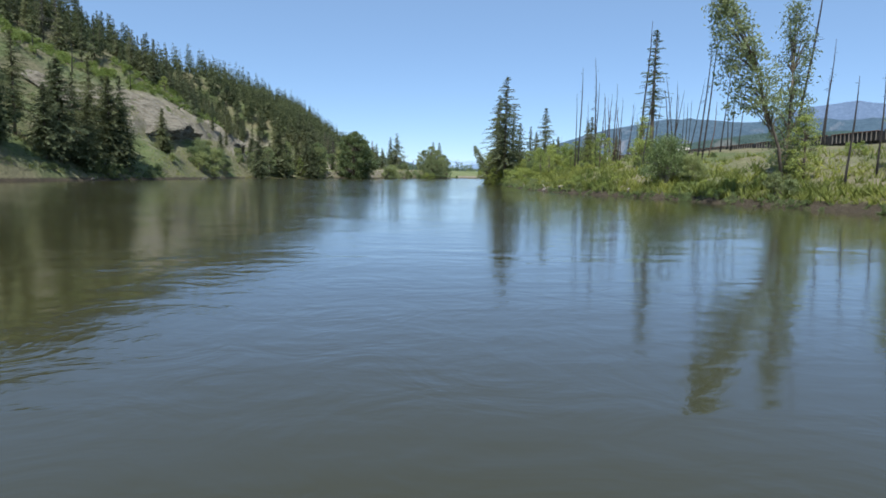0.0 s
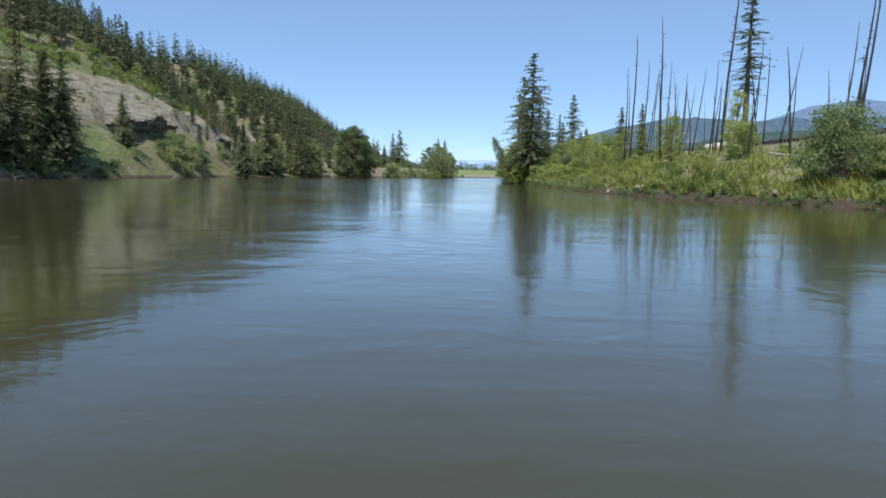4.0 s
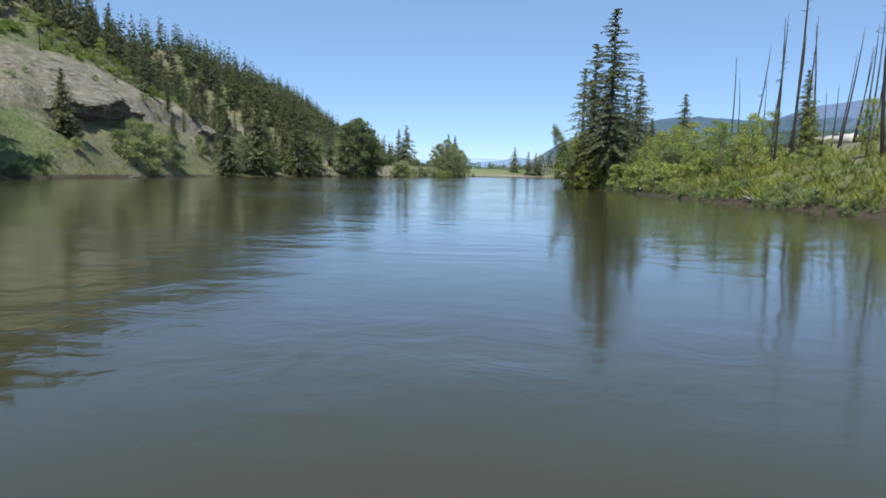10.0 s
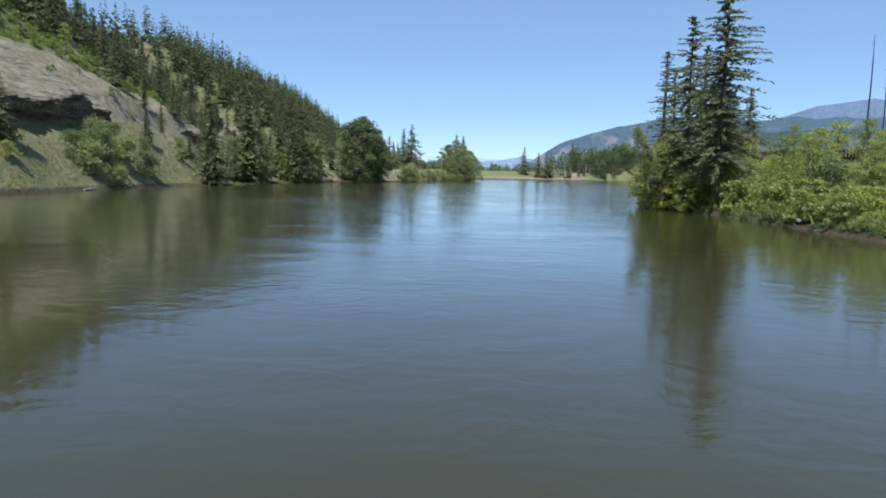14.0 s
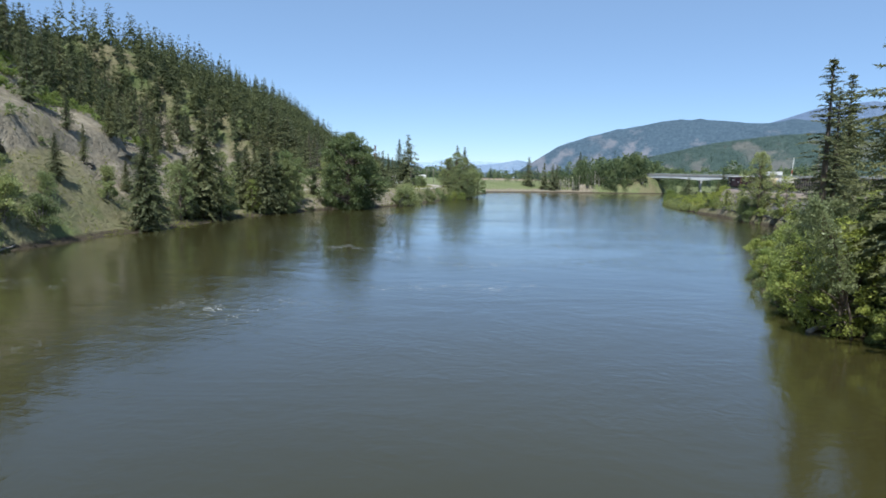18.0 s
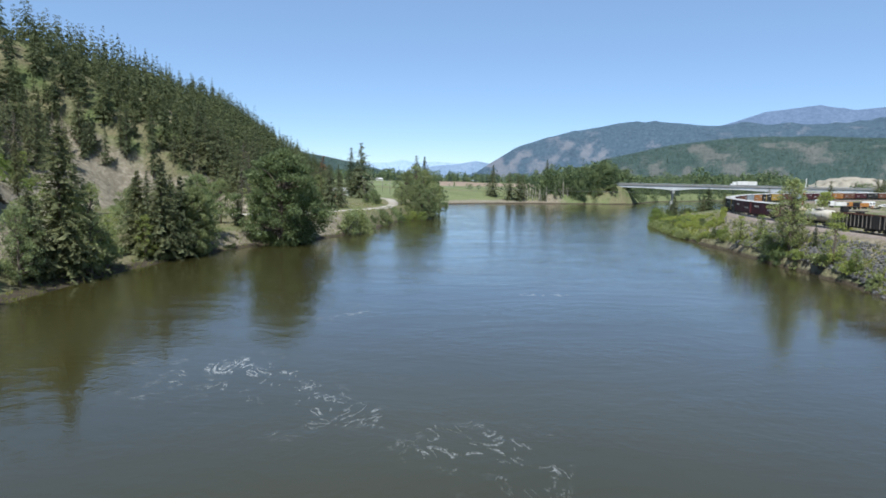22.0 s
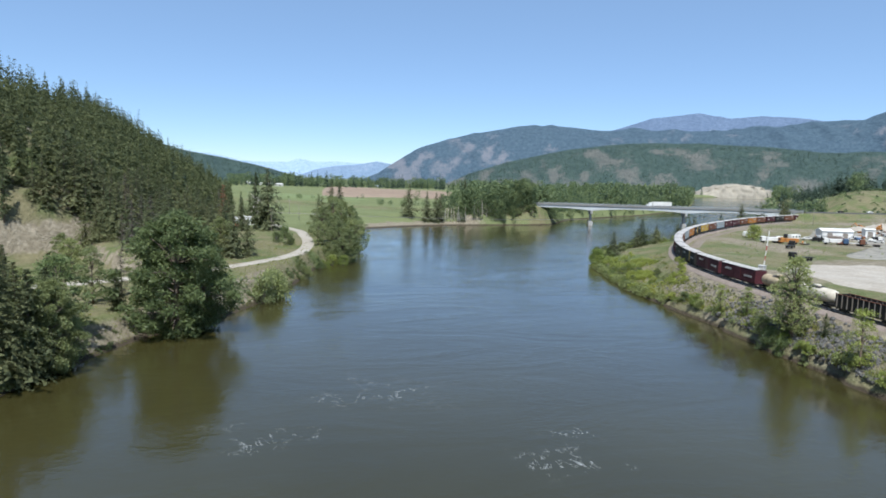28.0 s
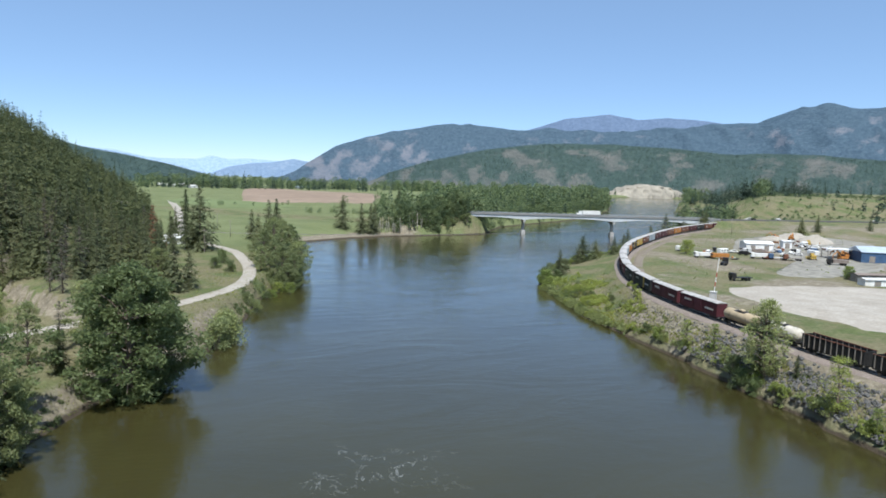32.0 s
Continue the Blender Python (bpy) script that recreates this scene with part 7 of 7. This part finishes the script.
def heap(x, y, r, h, seed, label):
    N, M = 22, 7
    vs = [(0, 0, h)]
    rr = np.random.RandomState(seed)
    for i in range(1, M + 1):
        for k in range(N):
            a = 6.2832 * k / N
            q = r * i / M * (1 + 0.25 * math.sin(2 * a + seed) + 0.06 * rr.normal())
            vs.append((q * math.cos(a), q * math.sin(a), h * (1 - (i / M) ** 1.2) + 0.08 * h * rr.normal() * (i < M) - 0.3 * (i == M)))
    fs = [(0, 1 + k, 1 + (k + 1) % N) for k in range(N)]
    for i in range(M - 1):
        fs += [(1 + i * N + k, 1 + (i + 1) * N + k, 1 + (i + 1) * N + (k + 1) % N, 1 + i * N + (k + 1) % N) for k in range(N)]
    ob = new("dirt_mound", mesh_of("dirt_mound", vs, fs, GRAVEL, True))
    ob.matrix_basis = at(x, y, 0, 0)
    return tagged(ob, label, "heap")


heap(332, 529, 13, 5.5, 1, "large pale gravel heap")
heap(345, 556, 12, 4, 2, "pale dirt heap in the yard")
heap(318, 548, 8, 3, 3, "pale dirt heap in the yard")


# power pole beside the gravel road
power_pole = thing("utility_pole", pose(-36.9, 527.3, height(-36.9, 527.3)), "weathered wooden power pole beside the gravel road", "pole")
part("post", mesh_of("post", *tube([(0, 0, -0.5), (0, 0, 5), (0, 0, 10.5)], [0.17, 0.15, 0.12], 8), GREYWOOD), None, power_pole)
crossarm = part("crossarm", boxes((-1.2, 1.2, -0.07, 0.07, 9.7, 9.85)), GREYWOOD, power_pole)
for x in (-1.05, 0.35, 1.05):
    part("insulator", boxes((x - 0.05, x + 0.05, -0.05, 0.05, 9.85, 10.05)), WHITE, crossarm)

# open shelter with two orange machines, trailers, and more parked vehicles
shelter = thing("open_shelter", at(265, 458, -28), "open pole shelter with a white roof", "building")
part("roof", boxes((-8, 8, -4, 4, 4.4, 4.6)), WHITE, shelter)
for sx in (-7.6, 0, 7.6):
    for sy in (-3.6, 3.6):
        part("post", boxes((sx - 0.12, sx + 0.12, sy - 0.12, sy + 0.12, -0.2, 4.4)), GREYWOOD, shelter)


def camper(m, label, wall=WHITE):
    ob = thing("camper_trailer", m, label, "trailer")
    body = part("body", boxes((-3.1, 3.1, -1.2, 1.2, 0.6, 2.9), bevel=0.25), wall, ob)
    for x in (-2.0, 0.2, 2.0):
        part("window", boxes((x - 0.4, x + 0.4, -1.22, -1.2, 1.6, 2.3)), GLASS, body)
    part("tow_bar", boxes((3.0, 4.2, -0.06, 0.06, 0.55, 0.7)), BLACK, ob)
    add_wheels(ob, (-0.4, 0.4), 1.0, TRUCKWHEEL, 0.5)


for x, y, a in ((199, 498, 20), (214, 484, 10), (258, 468, 80), (296, 506, 20)):
    camper(at(x, y, a), "white camper trailer parked in the yard")
PAINTS = [(WHITE, "white"), (BLACK, "dark"), (GREYROOF, "silver"), (RUST, "brown"), (BLUE, "blue"), (GREYROOF, "grey")]
for k in range(24):
    x, y = rng.uniform(196, 300), 0
    y = 462 + (x - 196) * 0.32 + rng.uniform(-10, 14)
    paint, word = PAINTS[(1, 1, 2, 0, 3, 1, 4, 3, 5, 2)[k % 10]]
    car(at(x, y, rng.uniform(0, 180)), paint, word + " car parked among the machines", van=k % 3 == 0)
for k in range(26):
    x = rng.uniform(192, 330)
    y = 472 + (x - 192) * 0.42 + rng.uniform(-14, 14)
    ob = thing("scrap_pile", at(x, y, rng.uniform(0, 180), 0), "rusty pile of scrap and timber in the yard", "scrap", "scrap in the yard")
    for j in range(5):
        q = rng.uniform(0.5, 1.8)
        plank = part("scrap_piece", boxes((-q, q, -0.3, 0.3, 0, rng.uniform(0.2, 0.7))), (RUST, GREYWOOD, WHITE, ORANGE, BLACK)[(j + k) % 5], ob)
        plank.matrix_basis = pose(rng.uniform(-1, 1), rng.uniform(-1, 1), 0.25 * j, rng.uniform(-12, 12), rng.uniform(-12, 12), rng.uniform(0, 180))


# ---- sand cliff over the far bend ----
def cliff(x0, y0, x1, y1, tall, label):
    n, rows = 90, 12
    dx, dy = x1 - x0, y1 - y0
    ln = math.hypot(dx, dy)
    ox, oy = -dy / ln, dx / ln
    t = np.linspace(0, 1, n)[None, :]
    f = np.linspace(0, 1, rows)[:, None]
    top = tall * np.clip(np.interp(t, [0, 0.08, 0.25, 0.5, 0.72, 0.85, 1.0], [0.05, 0.45, 0.85, 1.0, 0.88, 0.75, 0.4]) + 0.07 * value_noise(t * ln, t * 0, 14, 3), 0.02, 2)
    back = 26 * f + 9 * np.abs(value_noise(t * ln + 0 * f, f * 40, 13, 5)) * (0.4 + f) + 7 * value_noise(t * ln, f * 10, 45, 6)
    z = -0.6 + top * np.clip(f * 1.12, 0, 1) ** 0.8
    back = back + np.where(f > 0.9, (f - 0.9) * 500, 0)
    X, Y = x0 + dx * t + ox * back, y0 + dy * t + oy * back
    ob = new("sand_cliff", grid_mesh("sand_cliff", X, Y, z + 0 * X, CLAY))
    return tagged(ob, label, "cliff")


cliff(1045, 1764, 1272, 1722, 38, "pale cream sand cliff over the far river bend")


FARMS = [(-121, 1600, 10, WHITE, GREYROOF, "white farmhouse among far green trees"), (-100, 1560, -20, WHITE, WHITE, "white barn among far green trees"), (-82, 1610, 5, GREYWOOD, GREYROOF, "grey farm shed among far green trees"),
         (152, 1650, 15, GREYWOOD, BLUEROOF, "grey barn with a dark opening by the field"), (-60, 1500, 30, WHITE, GREYROOF, "white farmhouse among far green trees")]


# ---- farm and houses ----
def house(m, L, W, H, rise, wall, roof, label):
    ob = shed("house", m, L, W, H, rise, wall, roof, label, 1)
    for sx in (-0.3, 0.28):
        w = part("window", boxes((sx * L - 0.6, sx * L + 0.6, -W / 2 - 0.05, -W / 2 - 0.01, 1.0, 2.2)), WHITE, ob)
        part("pane", boxes((sx * L - 0.5, sx * L + 0.5, -W / 2 - 0.08, -W / 2 - 0.055, 1.1, 2.1)), GLASS, w)
    return ob


house(at(-52, 563, 20), 11, 7, 2.9, 1.6, WHITE, GREYROOF, "white bungalow with a pale roof beside the hill")
house(at(-57, 546, -10), 7, 5, 2.6, 1.2, RED, GREYROOF, "small red shed beside the house")
for x, y, a, w, r, lab in FARMS:
    house(at(x, y, a), 14, 9, 3.2, 2.2, w, r, lab)
for x, y in ((-36.2, 528), (-24, 590), (-58, 470), (-30, 640), (-40, 720)):
    ob = thing("utility_pole", at(x, y, 15, 0), "wooden utility pole with a crossarm", "pole", "poles along the farm road")
    part("pole", mesh_of("pole", *tube([(0, 0, -1), (0, 0, 9.5)], [0.16, 0.11], 7), GREYWOOD, True), None, ob)
    part("crossarm", boxes((-1.2, 1.2, -0.06, 0.06, 8.7, 8.85)), GREYWOOD, ob)


far_pole = thing("utility_pole", at(318, 585, 15, 0), "wooden utility pole with a crossarm", "pole", "poles along the farm road")
part("pole", mesh_of("pole", *tube([(0, 0, -1), (0, 0, 12)], [0.16, 0.11], 7), GREYWOOD, True), None, far_pole)
part("crossarm", boxes((-0.06, 0.06, -1.2, 1.2, 11.0, 11.15)), GREYWOOD, far_pole)
wires = thing("power_line", pose(0, 0, 0), "thin power line sagging across the river", "cable")
for o in (-1.0, 0.0, 1.0):
    a, b = Vector((-36.2, 528 + o, height(-36.2, 528) + 8.9)), Vector((318, 585 + o, height(318, 585) + 11.2))
    pts = [tuple(a.lerp(b, k / 24) - Vector((0, 0, 5.0 * 4 * (k / 24) * (1 - k / 24)))) for k in range(25)]
    part("wire", mesh_of("wire", *tube(pts, [0.035] * 25, 4, False), STEEL), None, wires)


# ---- rock ----
def rock_mesh(seed, rough=0.3):
    bm = bmesh.new()
    bmesh.ops.create_icosphere(bm, subdivisions=1, radius=1)
    for v in bm.verts:
        v.co *= 1 + rough * noise.noise(v.co * 1.3 + Vector((seed * 7.1, 0, 0)))
        v.co.x = max(min(v.co.x, 0.8), -0.8)
    me = bpy.data.meshes.new("stone")
    bm.to_mesh(me)
    bm.free()
    me.materials.append(STONE)
    return me


ROCKS = [rock_mesh(k) for k in range(6)]


def outcrop(x0, y0, x1, y1, z0, hgt, over, seed, label):
    """A layered rock face that leans out over the slope below it."""
    n, rows = 96, 24
    dx, dy = x1 - x0, y1 - y0
    ln = math.hypot(dx, dy)
    ox, oy = dy / ln, -dx / ln
    V = []
    for j in range(rows):
        f = j / (rows - 1)
        for i in range(n):
            t = i / (n - 1)
            end = min(1, t * 5, (1 - t) * 5) ** 0.6
            strata = 0.55 * math.sin(f * 17 + 2.0 * noise.noise((t * 6, f * 3, seed))) * (0.3 + 0.7 * end)
            lump = 2.6 * noise.noise((t * ln * 0.12, f * 1.6, seed + 3)) + 0.9 * noise.noise((t * ln * 0.5, f * 6, seed + 9)) + 0.7 * noise.noise((t * ln * 1.1, f * 11, seed + 5)) + 0.3 * noise.noise((t * ln * 2.6, f * 22, seed + 2))
            o = over * end * (math.sin(f * 1.9) ** 1.5) + strata * 0.5 + lump * end - 2.0 * (1 - end)
            if f > 0.85:
                o -= (f - 0.85) * 40 * (0.6 + 0.4 * end)
            tall = 0.75 + 0.5 * noise.noise((t * ln * 0.09, 0.5, seed + 21))
            z = z0 + max(0, f - 0.85) * 26 + hgt * tall * min(f, 0.88) * (0.35 + 0.65 * end) + 0.6 * noise.noise((t * ln * 0.3, f * 2, seed)) - 1.2 * t
            V.append((x0 + dx * t + ox * o, y0 + dy * t + oy * o, z))
    F = [(j * n + i, j * n + i + 1, (j + 1) * n + i + 1, (j + 1) * n + i) for j in range(rows - 1) for i in range(n - 1)]
    back = len(V)
    for j in (0, rows - 1):
        for i in range(n):
            a = V[j * n + i]
            V.append((a[0] - ox * 9, a[1] - oy * 9, a[2] + (5.5 if j else -3)))
    F += [((rows - 1) * n + i, (rows - 1) * n + i + 1, back + n + i + 1, back + n + i) for i in range(n - 1)]
    ob = new("rock_outcrop", mesh_of("rock_outcrop", V, F, ROCK, False))
    return tagged(ob, label, "rock")


outcrop(-98.2, 207, -96.8, 257, 11.8, 9.0, 4.2, 5, "pale layered rock overhang on the grassy hillside")
outcrop(-97.2, 258, -96.4, 289, 11.4, 7.0, 1.5, 8, "pale broken rock ledge on the hillside")
outcrop(-96.4, 292, -98.0, 320, 11.6, 6.0, 1.4, 12, "pale broken rock ledge on the hillside")
outcrop(-105, 184, -104, 199, 18.5, 5.0, 1.5, 15, "pale broken rock ledge on the hillside")

# riprap below the railway
riprap = thing("riprap", pose(0, 0, 0), "grey riprap stones on the railway bank", "stones", kind="structure")
N_STONE = 300
for k in range(900):
    y = rng.uniform(284, 350)
    x = np.interp(y, R_Y, R_X) + rng.uniform(0.1, 1) ** 1.5 * 9.0
    if line_distance(np.array([x]), np.array([y]), TRACK)[0][0] < 3.6:
        continue
    if N_STONE == 0:
        break
    N_STONE -= 1
    ob = part("stone", ROCKS[k % 6], None, riprap)
    sc = rng.uniform(0.25, 0.75)
    ob.matrix_basis = pose(x, y, height(x, y) + 0.1 * sc, *rng.uniform(0, 360, 3)) @ Matrix.Diagonal((sc, sc * rng.uniform(0.8, 1.4), sc * 0.8, 1))

ry_ = np.concatenate([rng.uniform(282, 346, 1700), rng.uniform(346, 398, 500)])
rx_ = np.interp(ry_, R_Y, R_X) + np.where(ry_ < 346, rng.uniform(0, 0.85, 2200), rng.uniform(0.35, 0.95, 2200)) * (np.interp(ry_, TL[:, 1], TL[:, 0]) - np.interp(ry_, R_Y, R_X) - 3.6)
RUBBLE = []
for me in ROCKS[:4]:
    tri_ = [[me.vertices[i].co[:] for i in pg.vertices] for pg in me.polygons]
    RUBBLE.append((np.array(tri_).reshape(-1, 3), np.full(len(tri_), 3)))
tagged(scatter("rubble", RUBBLE, rx_, ry_, terrain(rx_, ry_)[0] + 0.18, rng.uniform(0.14, 0.46, 2200) * np.where(ry_ < 346, 1, 0.7), STONE), "grey broken riprap rubble on the railway bank", "rubble", kind="stuff")

# driftwood and stumps on the near banks
for x, y, a, ln in ((17, 108, 70, 3.4), (19, 101, 30, 2.6), (16, 126, 100, 3.0), (24, 83, 60, 2.5), (16.5, 160, 80, 3.2), (-80, 230, 95, 5.0), (-79.5, 215, 80, 3.5), (-81, 150, 100, 4.0), (31, 85, 10, 6.5), (34, 100, 170, 5.5), (45, 228, 60, 6), (13, 190, 30, 4)):
    ob = thing("driftwood", pose(x, y, max(height(x, y), 0.05) + 0.12, 0, -3, a), "grey weathered driftwood log on the bank", "log")
    v, f = tube([(-ln / 2, 0, 0), (-ln / 6, 0.1, 0.08), (ln / 4, -0.1, 0.12), (ln / 2, 0.05, 0.3)], [0.2, 0.18, 0.14, 0.07], 7)
    part("trunk", mesh_of("trunk", v, f, GREYWOOD, True), None, ob)
    v, f = tube([(0, 0, 0.05), (0.3, 0.35, 0.6), (0.4, 0.6, 0.9)], [0.07, 0.05, 0.02], 5)
    part("branch_stub", mesh_of("branch_stub", v, f, GREYWOOD, True), None, ob)
